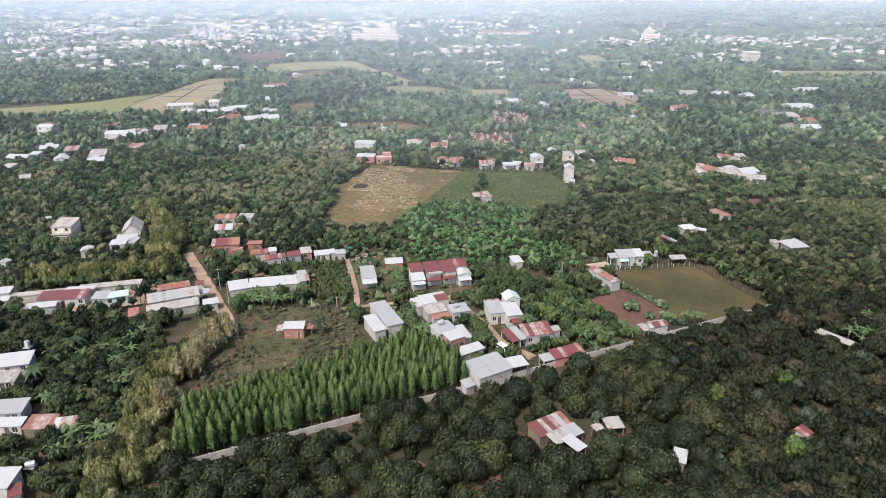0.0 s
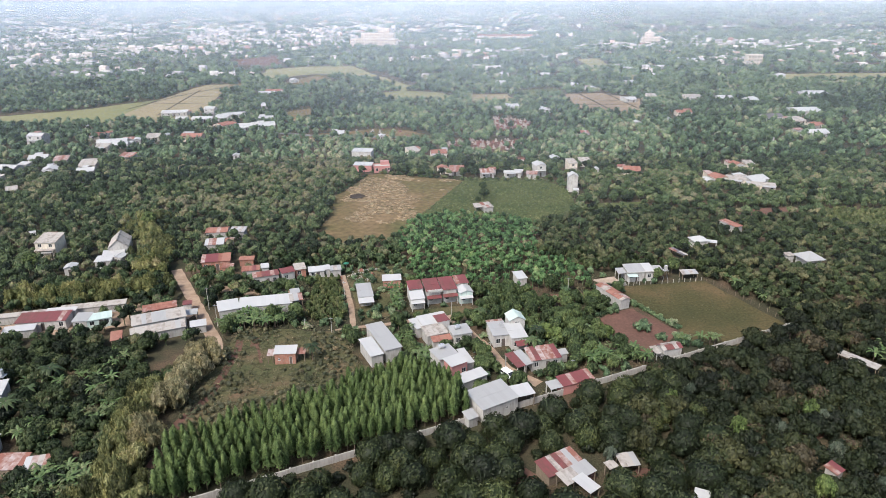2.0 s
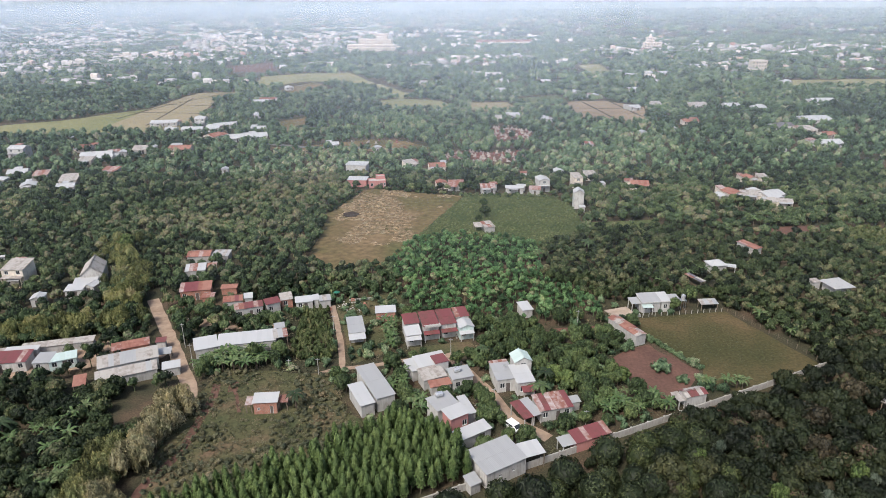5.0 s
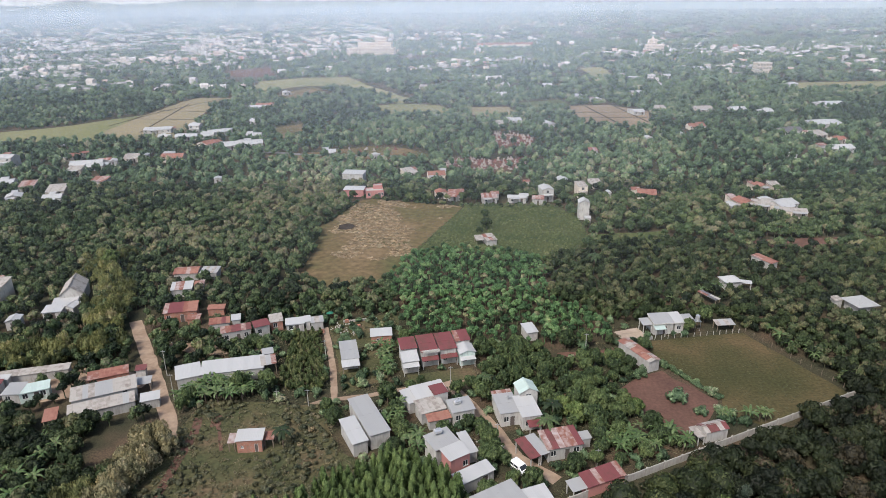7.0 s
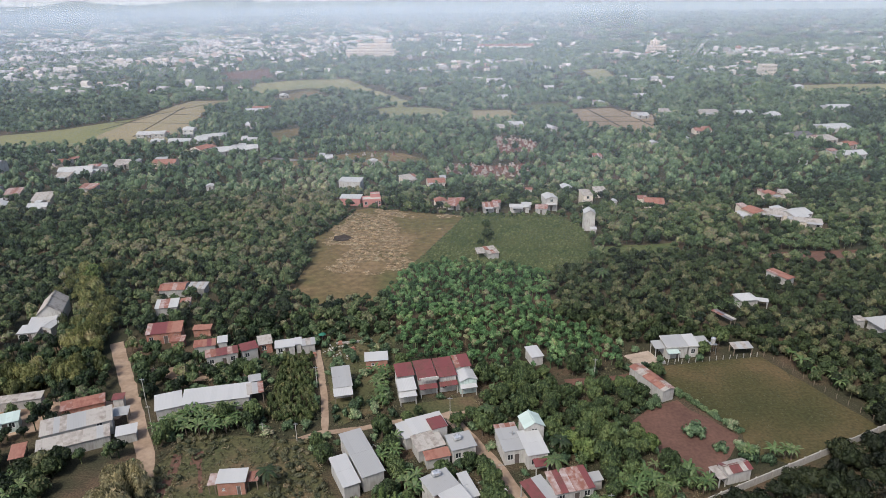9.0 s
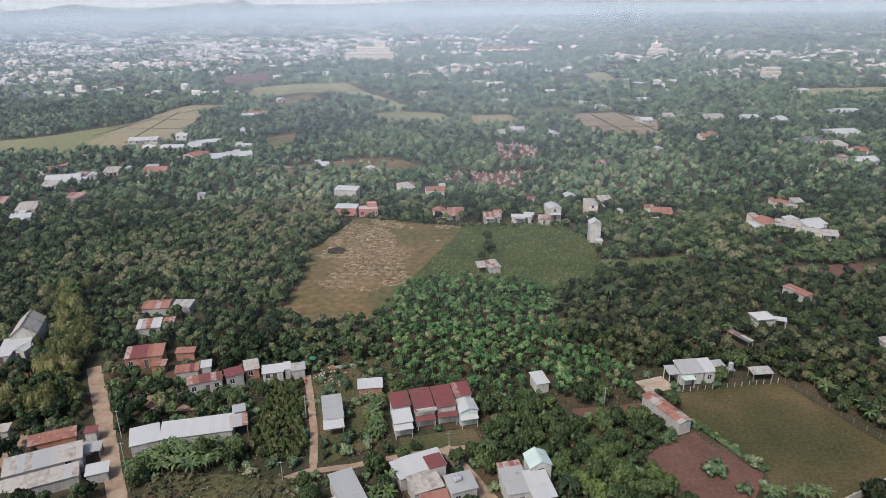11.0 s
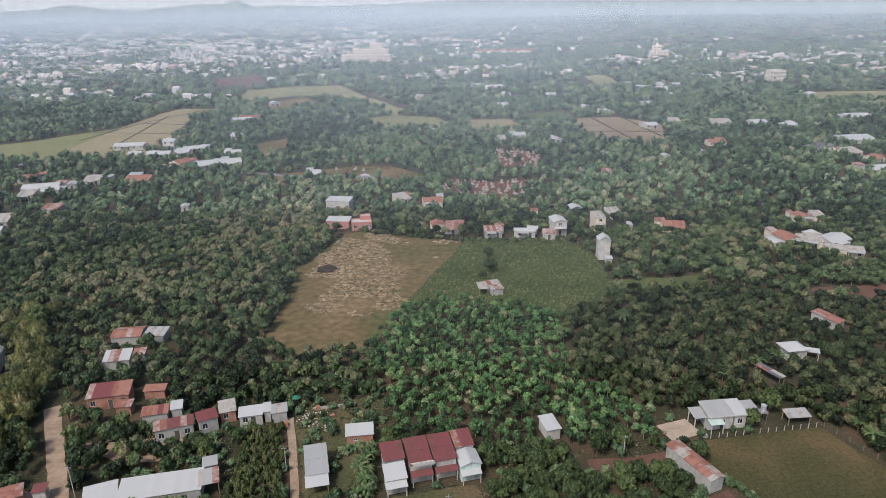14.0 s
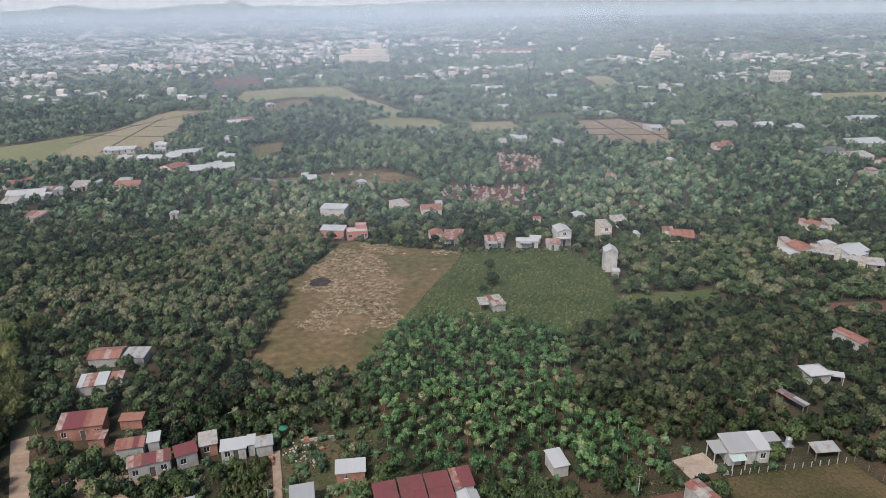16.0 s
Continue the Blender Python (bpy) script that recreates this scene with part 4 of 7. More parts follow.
block(th, 72.6, 203, 2.0, 6.4, 28, 2.1, [DARK_SHEET, DULL_SHEET, RUST_SHEET], TIMBER, kind="open", fall=0.2)
th = house("hipped_house", 82.6, 213.3, "white house with pale hipped metal roof")
block(th, 82.6, 213.3, 5.2, 4.4, 8, 2.0, WHITE_SHEET, WHITE_WALL, kind="flat")
hipped(th, 82.6, 213.3, 5.4, 4.7, 8, 2.45, 1.2, WHITE_SHEET)
block(th, 86.6, 211.8, 3.0, 1.8, -20, 2.0, WHITE_SHEET, WHITE_WALL, kind="open", fall=0.3)
th = house("red_shed", 99.6, 228.9, "long shed with rusted red roof", "shed")
block(th, 99.6, 228.9, 3.6, 7.4, 30, 2.3, [TILE_SHEET, RUST_SHEET], GREY_WALL, fall=0.4)

th = house("brick_hut", -37.1, 142, "small orange brick hut with white sheet roof", "hut")
block(th, -37.0, 141.6, 5.1, 3.2, 4, 2.8, WHITE_SHEET, ORANGE_BRICK, fall=0.4, holes=[(-1.6, -1.1, 1.0, 1.6), (0.9, 1.6, 0.02, 1.9)])
block(th, -40.4, 141.6, 1.5, 2.6, 4, 2.1, RUST_SHEET, TIMBER, kind="open", fall=0.3)
block(th, -33.6, 142.4, 1.9, 2.4, 4, 2.1, RUST_SHEET, TIMBER, kind="open", fall=0.2)

th = house("livestock_shed", -50, 167.5, "long livestock shed with bright white metal roof", "shed")
block(th, -57.3, 165.2, 5.4, 5.4, 22, 2.6, WHITE_SHEET, GREY_WALL, fall=0.5, holes=[])
block(th, -48.0, 167.5, 13.6, 5.2, 12, 2.7, WHITE_SHEET, GREY_WALL, fall=0.5, holes=[(-5.4, -4.4, 1.1, 1.9), (-2.5, -1.5, 1.1, 1.9), (0.5, 1.5, 1.1, 1.9), (3.4, 4.4, 1.1, 1.9)])
th = house("lumber_shed", -40.2, 169.4, "ramshackle lumber shed with slatted worn roof", "shed")
block(th, -40.4, 169.2, 3.4, 3.8, 18, 2.9, [DULL_SHEET, GREY_SHEET, RUST_SHEET], TIMBER, kind="open", fall=0.4)
block(th, -41.6, 173.4, 2.6, 2.6, 18, 2.9, GREY_SHEET, GREY_WALL, fall=0.2, holes=[])

th = house("compound_house", -70, 155.5, "long cement house with two weathered grey roofs", "house")
block(th, -72.2, 157.5, 12.7, 4.8, 25, 3.3, [DULL_SHEET, GREY_SHEET], GREY_WALL, fall=0.6, holes=[(3.4, 4.5, 2.0, 3.1)])
block(th, -70.8, 153.2, 12.6, 3.4, 25, 2.3, [DULL_SHEET, DULL_SHEET, GREY_SHEET], GREY_WALL, fall=0.6)
block(th, -62.1, 156.2, 3.9, 3.0, 20, 2.1, WHITE_SHEET, GREY_WALL, fall=0.3, holes=[])
block(th, -66.6, 162.3, 4.2, 2.8, 14, 2.1, GREY_SHEET, TIMBER, kind="open", fall=0.3)
th = house("tool_shed", -79.6, 150.0, "rusty patched tool shed", "shed")
block(th, -79.6, 150.0, 2.6, 4.4, 22, 2.1, [RUST_SHEET, TILE_SHEET], TIMBER, kind="open", fall=0.3)
th = house("tile_shed", -75.5, 165.8, "low shed with terracotta sheet roof", "shed")
block(th, -75.5, 165.8, 8.4, 3.2, 24, 2.1, [TILE_SHEET, RUST_SHEET], ORANGE_BRICK, fall=0.4)
block(th, -68.9, 167.6, 2.4, 2.2, 14, 2.3, RED_SHEET, WHITE_WALL, fall=0.2, holes=[])

th = house("maroon_shed", -102, 158.7, "long shed with maroon metal roof", "shed")
block(th, -102, 158.9, 12.2, 5.0, 8, 2.6, [RED_SHEET, RED_SHEET, RUST_SHEET], WHITE_WALL, fall=0.5)
th = house("lean_to", -100, 162.9, "narrow white roofed lean-to", "shed")
block(th, -99.6, 162.9, 7.4, 2.0, 8, 2.8, WHITE_SHEET, GREY_WALL, fall=0.2, holes=[])
th = house("grey_shed", -92.2, 158.9, "grey roofed block shed", "shed")
block(th, -92.2, 158.9, 3.8, 4.5, 6, 2.6, GREY_SHEET, GREY_WALL, fall=0.3)
th = house("green_shed", -87.3, 159.8, "shed with pale green metal roof", "shed")
block(th, -88.4, 159.6, 6.0, 3.5, 25, 2.5, GREEN_SHEET, BLUE_WALL, fall=0.3)
th = house("pale_shed", -105.3, 153.9, "low shed with pale worn roof", "shed")
block(th, -105.3, 153.9, 7.2, 2.8, 16, 2.1, WHITE_SHEET, GREY_WALL, fall=0.3)
block(th, -104.5, 156.4, 6.0, 2.0, 8, 2.1, DULL_SHEET, GREY_WALL, fall=0.2, holes=[])
th = house("wall_shed", -95.3, 166.5, "very long low shed with dull cement roof along a lane", "shed")
block(th, -93.5, 167.0, 16, 2.8, 15, 2.1, DULL_SHEET, GREY_WALL, fall=0.2, holes=[])
block(th, -112.5, 161.0, 18, 2.2, 15, 2.1, DULL_SHEET, GREY_WALL, fall=0.2, holes=[])
th = house("roadside_house", -120.5, 161, "white roadside house with pale roofs")
block(th, -120.5, 161, 6.0, 4.0, 14, 2.9, WHITE_SHEET, WHITE_WALL, fall=0.3)
block(th, -117.5, 157.5, 3.0, 2.6, 14, 2.1, WHITE_SHEET, WHITE_WALL, fall=0.3)

th = house("west_house", -96.5, 125.8, "house with bright white metal roof among trees")
block(th, -96.5, 125.8, 9.6, 5.4, 16, 2.6, WHITE_SHEET, WHITE_WALL, fall=0.5)
tank(-94.6, 130.4, 0, "white water tank on a tall stand behind a house", stand=3.4, lying=False)
th = house("annex_house", -93.5, 119.3, "house with grey cement roof below a white roofed one")
block(th, -93.5, 119.3, 6.0, 4.4, 10, 2.5, DULL_SHEET, GREY_WALL, fall=0.4)
th = house("west_cottage", -85.6, 108.6, "white walled cottage with pale metal roof", "cottage")
block(th, -85.6, 108.6, 6.2, 4.6, 8, 2.6, GREY_SHEET, WHITE_WALL, fall=0.4)
th = house("rusty_shed", -77, 104.2, "patchwork rusty sheet shed with striped pale roof", "shed")
block(th, -77, 104.3, 5.4, 4.0, 2, 2.1, [RUST_SHEET, RED_SHEET, RUST_SHEET, DULL_SHEET, RED_SHEET, RUST_SHEET], TIMBER, fall=0.5)
block(th, -72.2, 104.2, 4.2, 3.2, 14, 2.1, [DULL_SHEET, RUST_SHEET, WHITE_SHEET, RUST_SHEET, DULL_SHEET], TIMBER, kind="open", fall=0.4)
th = house("shop_house", -83.2, 103.6, "white walled house with red fascia and white roof")
block(th, -83.2, 103.8, 6.6, 2.6, 3, 2.5, WHITE_SHEET, WHITE_WALL, fall=0.3)
th = house("corner_house", -74, 87.6, "white house with pale roof and maroon lean-to")
block(th, -74.6, 87.8, 5.6, 4.8, 3, 3.1, WHITE_SHEET, WHITE_WALL, fall=0.4)
block(th, -70.8, 86.0, 2.0, 3.0, 30, 2.3, RED_SHEET, WHITE_WALL, fall=0.3, holes=[])
tank(-71.4, 91.6, 0, "white water tank lying on a stand beside a house", stand=2.4)

th = house("orchard_house", 20.3, 102, "orchard shack with worn red striped and grey sheet roofs", "shack")
block(th, 19.2, 103.6, 8.0, 4.0, 31, 2.1, [DULL_SHEET, RED_SHEET, RUST_SHEET, RED_SHEET, DULL_SHEET, GREY_SHEET, DULL_SHEET], TIMBER, fall=0.6, holes=[])
block(th, 21.6, 101.0, 6.8, 3.0, 33, 2.1, [DULL_SHEET, GREY_SHEET], TIMBER, kind="open", fall=0.4)
block(th, 22.8, 98.4, 2.6, 4.0, 38, 2.1, [GREY_SHEET, WHITE_SHEET], TIMBER, kind="open", fall=0.3)
th = house("orchard_shed", 31.2, 104.3, "small open shed with pale sheet roof in an orchard", "shed")
block(th, 31.2, 104.3, 3.4, 3.2, 10, 2.1, [DULL_SHEET, GREY_SHEET, DULL_SHEET], TIMBER, kind="open", fall=0.3)
block(th, 28.0, 103.0, 2.0, 1.6, 30, 2.1, DULL_SHEET, TIMBER, kind="open", fall=0.3)
th = house("orchard_lean_to", 40.6, 94.8, "small white sheet lean-to under orchard trees", "shed")
block(th, 40.6, 94.8, 2.4, 3.4, -25, 2.1, WHITE_SHEET, TIMBER, fall=0.5, holes=[])
th = house("orchard_hut", 65.9, 101.8, "tiny hut with rusted red roof in an orchard", "hut")
block(th, 65.9, 101.8, 2.6, 2.4, 33, 2.1, [RUST_SHEET, RED_SHEET], GREY_WALL, fall=0.4, holes=[])
th = house("orchard_shelter", 90.5, 136.8, "long grey sheet roofed shelter among orchard trees", "shelter")
block(th, 90.5, 136.8, 2.8, 8.0, 40, 2.4, DULL_SHEET, TIMBER, kind="open", fall=0.3)

th = house("tiled_house", -69.5, 197.4, "orange brick house with terracotta sheet roof")
block(th, -70.6, 196.9, 8.6, 4.8, 12, 3.0, [RED_SHEET, TILE_SHEET, RUST_SHEET], ORANGE_BRICK, fall=0.8)
block(th, -62.0, 199.2, 4.6, 2.4, 6, 2.1, TILE_SHEET, ORANGE_BRICK, fall=0.3, holes=[])
block(th, -66.0, 193.2, 3.4, 2.4, 4, 2.1, RUST_SHEET, ORANGE_BRICK, fall=0.4, holes=[])
th = house("twin_house", -57, 190, "house with red roof and a small white annex")
block(th, -58.2, 190.0, 5.2, 3.0, 14, 2.5, [RED_SHEET, TILE_SHEET], GREY_WALL, fall=0.4, holes=[])
block(th, -54.4, 191.6, 2.4, 3.0, 16, 2.7, WHITE_SHEET, GREY_WALL, fall=0.3, holes=[])
th = house("cement_house", -50.5, 185.6, "unpainted cement house with worn maroon roof")
block(th, -52.4, 184.8, 7.4, 3.0, 20, 3.0, [RUST_SHEET, RED_SHEET], GREY_WALL, fall=0.4)
block(th, -46.8, 187.4, 4.0, 3.2, 28, 3.0, RED_SHEET, GREY_WALL, fall=0.4)
th = house("block_house", -43.9, 191.0, "small brick block house with dull sloping roof")
block(th, -43.9, 191.0, 3.4, 4.0, 20, 2.6, DULL_SHEET, ORANGE_BRICK, fall=0.5)
th = house("white_roof_house", -38.3, 189.4, "small house with bright white roof")
block(th, -38.6, 189.3, 4.8, 3.2, 13, 2.5, WHITE_SHEET, WHITE_WALL, fall=0.4)
block(th, -35.6, 190.5, 1.6, 3.0, 13, 2.6, WHITE_SHEET, WHITE_WALL, fall=0.3, holes=[])
th = house("lane_shed", -33.2, 190.3, "grey sheet shed at the end of a lane", "shed")
block(th, -33.2, 190.3, 3.4, 2.8, 16, 2.4, [GREY_SHEET, DULL_SHEET], GREY_WALL, fall=0.4)
th = house("wood_house", -78, 225.5, "forest house with rusted striped roofs")
block(th, -79.3, 225.4, 7.4, 6.0, 6, 2.3, [RUST_SHEET, TILE_SHEET], GREY_WALL, kind="gable", fall=0.8)
block(th, -72.3, 225.2, 5.4, 4.6, 0, 2.3, [DULL_SHEET, GREY_SHEET], GREY_WALL, fall=0.4)
th = house("wood_cottage", -75.4, 213.0, "cottage with rusty and white sheet roof in woods", "cottage")
block(th, -76.4, 213.0, 6.0, 4.8, 12, 2.3, [WHITE_SHEET, RUST_SHEET], GREY_WALL, fall=0.6)
block(th, -72.0, 214.8, 2.8, 3.0, 12, 2.4, [RUST_SHEET, TILE_SHEET], GREY_WALL, fall=0.3, holes=[])
th = house("grove_shed", 20.9, 184.3, "narrow white roofed shed in a grove", "shed")
block(th, 20.9, 184.3, 3.1, 4.6, 15, 2.4, WHITE_SHEET, WHITE_WALL, fall=0.4, holes=[])
th = house("corn_hut", 14.6, 252.2, "weathered hut with dull sheet roof by a corn field", "hut")
block(th, 15.4, 252.4, 3.8, 6.0, 16, 2.1, [RUST_SHEET, DULL_SHEET], GREY_WALL, fall=0.4)
block(th, 11.8, 252.0, 2.8, 4.6, 8, 2.1, DULL_SHEET, TIMBER, kind="open", fall=0.3)
th = house("tower_house", 53, 278.8, "tall white windowless tower house with pale gable roof", "tower")
block(th, 53, 278.8, 4.3, 4.6, -3, 6.7, WHITE_SHEET, WHITE_WALL, kind="cross", fall=1.3, holes=[])
block(th, 53.6, 273.2, 2.4, 2.2, -3, 2.1, WHITE_SHEET, GREY_WALL, fall=0.3)
th = house("salmon_house", -33, 313, "salmon pink two storey house with white roof at a field edge")
block(th, -30.2, 312.5, 8.0, 5.6, 8, 3.0, WHITE_SHEET, PINK_WALL, kind="flat", holes=[(-3, -1.8, 1, 2.3), (1.2, 2.6, 0.02, 2.3), (2.8, 3.6, 1.0, 2.3)])
block(th, -29.0, 315.0, 4.4, 3.4, 8, 4.3, WHITE_SHEET, PINK_WALL, kind="flat", holes=[])
block(th, -39.0, 314.5, 9.0, 5.0, -6, 3.1, WHITE_SHEET, PINK_WALL, fall=0.5, holes=[])
th = house("white_two_storey", -41.8, 335.5, "white two storey house with flat pale roof")
block(th, -41.8, 336.0, 10.2, 6.0, -10, 4.8, WHITE_SHEET, WHITE_WALL, fall=0.5, holes=[(-4.6, -3.2, 1, 2.4), (-1, 0.4, 0.02, 2.4), (2.6, 4, 1, 2.4), (-4.6, -3.2, 1, 2.4)][:3])


th = house("steep_house", -106, 209, "white house with steep weathered grey gable roof and low white front")
block(th, -106, 210, 6.2, 10.4, 18, 3.6, DULL_SHEET, WHITE_WALL, kind="cross", fall=2.6, holes=[(-0.7, 0.7, 0.9, 2.4)])
block(th, -105.2, 203.6, 6.4, 4.2, 18, 2.6, WHITE_SHEET, WHITE_WALL, fall=0.3)
block(th, -105.8, 198.6, 5.0, 4.4, 10, 2.5, WHITE_SHEET, WHITE_WALL, fall=0.3)
th = house("pyramid_house", 110.5, 197, "house with pale pyramid shaped metal roof among trees")
block(th, 110.5, 197, 5.4, 5.4, 10, 2.1, [GREY_SHEET], WHITE_WALL, kind="flat")
hipped(th, 110.5, 197, 6.6, 6.6, 10, 2.6, 1.9, GREY_SHEET)
block(th, 105.6, 199.6, 2.6, 2.4, 10, 2.3, DULL_SHEET, GREY_WALL, fall=0.3, holes=[])


# ---- houses further off ----
def far_house(x, y, w, d, look_of, yaw):
    tall = look_of.isupper()
    k = look_of.lower()
    roof = {"w": WHITE_SHEET, "r": TILE_SHEET, "t": TILE_SHEET, "c": DULL_SHEET, "d": DARK_SHEET, "g": GREEN_SHEET, "b": RUST_SHEET}[k]
    wall = {"w": WHITE_WALL, "r": CREAM_WALL, "t": ORANGE_BRICK, "c": CREAM_WALL, "d": WHITE_WALL, "g": BLUE_WALL, "b": GREY_WALL}[k]
    words = {"w": "white house with pale metal roof", "r": "cream house with terracotta roof", "t": "brick house with low terracotta roof", "c": "cream plastered house with dull roof", "d": "white house with dark grey roof", "g": "house with pale green metal roof", "b": "grey house with rusted brown roof"}[k]
    th = house("farmhouse", x, y, ("two storey " if tall else "") + words + " among trees", group="houses among the woods")
    z = 5.2 if tall else 2.5
    w *= 0.88
    holes = []
    bay = max(1, int(w / 3.2))
    for q in range(bay if w > 3 else 0):
        cx = -w / 2 + w * (q + 0.5) / bay
        for lift in ((0, 2.8) if tall else (0,)):
            door = q == bay // 2 and not lift
            holes.append((cx - 0.55, cx + 0.55, 0.02 if door else 0.9 + lift, 2.05 + lift))
    gable = k in "rdw" and d > 0.5 * w and w < 16
    block(th, x, y, w, d, yaw, z, roof, wall, kind="cross" if gable and d > w else "gable" if gable or k == "r" else "mono", fall=0.16 * min(w, d), holes=holes, fine=False)
    if w > 5.5:
        side = random.choice((-1, 1))
        block(th, x + side * w * 0.4, y + d * 0.7, min(7.0, w * random.uniform(0.3, 0.55)), d * 0.5, yaw, z + random.uniform(-0.5, 0.4), random.choice((roof, roof, GREY_SHEET, RUST_SHEET)), wall, fall=0.5, holes=[], fine=False)
        block(th, x - side * w * 0.12, y - d / 2 - 0.8, min(6.0, w * 0.5), 1.5, yaw, 2.3, random.choice((roof, roof, GREY_SHEET)), wall, kind="canopy", fall=0.3, fine=False)
    if tall:
        block(th, x + 0.1, y - d / 2 - 0.6, w * 0.9, 1.3, yaw, 3.0, roof, wall, kind="canopy", fall=0.2, fine=False)
    return th


FAR = """
-187.1 468.6 19.9 6 w 8|-173.3 445.4 8.6 6 w 5|-159.5 445.0 15.3 7 w 4|-147.9 448.8 9.6 7 w 10|-144.4 458.5 14.4 8 w 30|-138.7 421.9 10.9 9 r 60|-123.4 417.0 13 10 w 20|-112.4 421.6 13 9 w 20|-118.2 446.5 10.7 6 w 6|-161.7 467.4 8.2 7 W 0
-145.6 387.0 13.4 9 r 6|-167.7 386.1 8.5 7 c 10|-162.5 391.7 3.2 5 w 0|-201.9 391.7 9.3 8 r 5|-185.4 373.7 18.1 8 w 14|-178.2 368.0 9.2 5 w 10|-184.4 360.0 7.8 6 c 8|-174.0 378.4 4.7 6 w 20|-161.4 339.1 8.6 5 b -5
-172.7 322.0 8.9 9 c 14|-167.7 309.8 8.8 7 w 14|-106.3 338.7 3.9 4 w 10|-130.9 497.4 8.6 6 w 10|-146.2 560.3 15.5 6 w 6|-144.0 573.3 14.5 7 r 0|-223.2 420.0 1.5 3 w 0|-16.9 346.6 6.9 8 c 30|-3.9 341.7 9.2 8 r 8
-1.5 310.0 5.8 6 r 12|4.4 307.2 7.0 6 b -4|18.5 301.8 7.4 5 b 4|30.0 301.2 9.0 4 w -6|38.4 298.3 5.7 4 b -8|42.4 304.6 6.0 7 W 8|53.5 329.1 5.4 6 w 10|57.9 308.7 4.8 7 C 6|66.8 322.3 6.1 6 c 6
85.0 306.3 9.0 7 r -8|69.3 306.9 2.2 4 w 0|36.7 326.1 3.5 3 r 0|80.1 388.9 5.5 5 b 0|113.1 286.5 4.6 6 w 10|119.5 290.7 8.1 8 r 12|125.4 287.5 9.5 5 c -20|133.4 288.0 11.5 8 w 26|132.6 277.3 11.0 4 c -18
136.6 314.1 6.7 6 r 10|142.7 315.6 5.1 5 c 0|210.5 439.3 14.8 9 d 8|244.2 459.9 19.9 9 w 6|220.6 426.3 9.8 8 c 14|211.6 388.1 16.0 9 w 8|224.0 411.6 8.9 7 r 10|160.0 457.9 12.1 7 r 0|119.6 422.6 4.6 5 w 10
180.0 373.4 3.1 5 w 0|213.2 523.0 13.0 8 w 0|227.8 510.8 11.6 8 w 10|188.9 523.1 14.9 9 c 0|160.1 531.8 8.5 8 c 0|139.5 517.6 9.8 8 w 8|290.9 538.4 20.0 9 w 0|-62.9 394.9 8.2 6 w 6|-36.7 383.9 5.6 5 w 8
-4.6 508.3 4.2 6 w 0|48.2 487.6 9.1 8 w 10|69.2 473.2 6.8 8 w 20|36.8 477.2 5.7 8 c 0|142.0 432.8 4.1 5 w 0
-142.6 647.6 8.5 8 w 25|50.2 620.1 9.3 8 w 8|113.1 603.4 7.6 7 w 19|124 578.8 8.5 8 w 0|167.2 618.1 9.3 8 w 6|202.7 672.2 8.5 8 w 24|196.8 726.3 13.6 8 w 10|232.2 745 9.3 8 w 7|295.1 814.9 21.2 8 w 5
327.6 748 10.2 8 C 27|319.7 660.4 12.8 8 w 28|-127.9 208.9 7.6 7 C 2|-113.2 193.0 4.0 4 w 14|-102.3 201 4.2 4 w -7|-132.8 182.7 3.4 3 w 6|-142.6 223.6 2.5 2 w 25|-229.2 378.1 10.2 8 W -2|-207.6 315.1 12.8 8 w -8
-204.6 335.8 10.2 8 w 17|-190.8 330.9 7.6 7 b 14|-185.9 312.2 7.6 7 w 23|-201.7 296.4 6.0 6 c -6|-183 277.7 5.1 5 c 29|59 689.9 8.5 8 w 18|98.4 680.1 10.2 8 w -3|-19.7 680.1 7.6 7 c -9
"""
for item in FAR.replace("\n", "|").strip("|").split("|"):
    fx, fy, fw, fd, kind_of, turn = item.split()
    far_house(float(fx), float(fy), float(fw), float(fd), kind_of, float(turn))


def storeys(th, x, y, w, d, yaw, z0, floors, wall, bays):
    """A block with a row of windows on each floor."""
    ox, oy = th.location.x, th.location.y
    m = pose(x - ox, y - oy, 0, 0, 0, yaw)
    FOOT.append((x, y, w, d, yaw))
    top = z0 + 3.6 * floors
    bm = bmesh.new()
    box(bm, -w / 2, w / 2, -d / 2, d / 2, z0, top)
    box(bm, -w / 2 - 0.4, w / 2 + 0.4, -d / 2 - 0.4, d / 2 + 0.4, top, top + 0.7)
    part("wall", bm, wall, th, "", m)
    for f in range(floors):
        bm = bmesh.new()
        box(bm, -w / 2 - 0.2, w / 2 + 0.2, -d / 2 - 0.5, -d / 2, z0 + 3.6 * f + 3.1, z0 + 3.6 * f + 3.5)
        part("ledge", bm, wall, th, "", m)
        for b in range(bays):
            bx = -w / 2 + w * (b + 0.5) / bays
            bm = bmesh.new()
            box(bm, bx - w / bays * 0.3, bx + w / bays * 0.3, -d / 2 - 0.06, -d / 2 + 0.1, z0 + 3.6 * f + 1.0, z0 + 3.6 * f + 2.8)
            part("window", bm, FAR_GLASS, th, "", m)


th = house("hospital", -110, 1090, "large pale cream multi storey institution with stepped wings", "public building")
storeys(th, -110, 1086, 74, 14, -9, 0, 3, PALE_WALL, 16)
storeys(th, -105, 1102, 52, 14, -9, 0, 5, PALE_WALL, 12)
storeys(th, -96, 1112, 18, 12, -9, 0, 7, PALE_WALL, 5)
th = house("temple", 320, 1085, "pale pink temple with tiered tower roof", "temple")
storeys(th, 320, 1083, 26, 14, -5, 0, 3, PALE_WALL, 6)
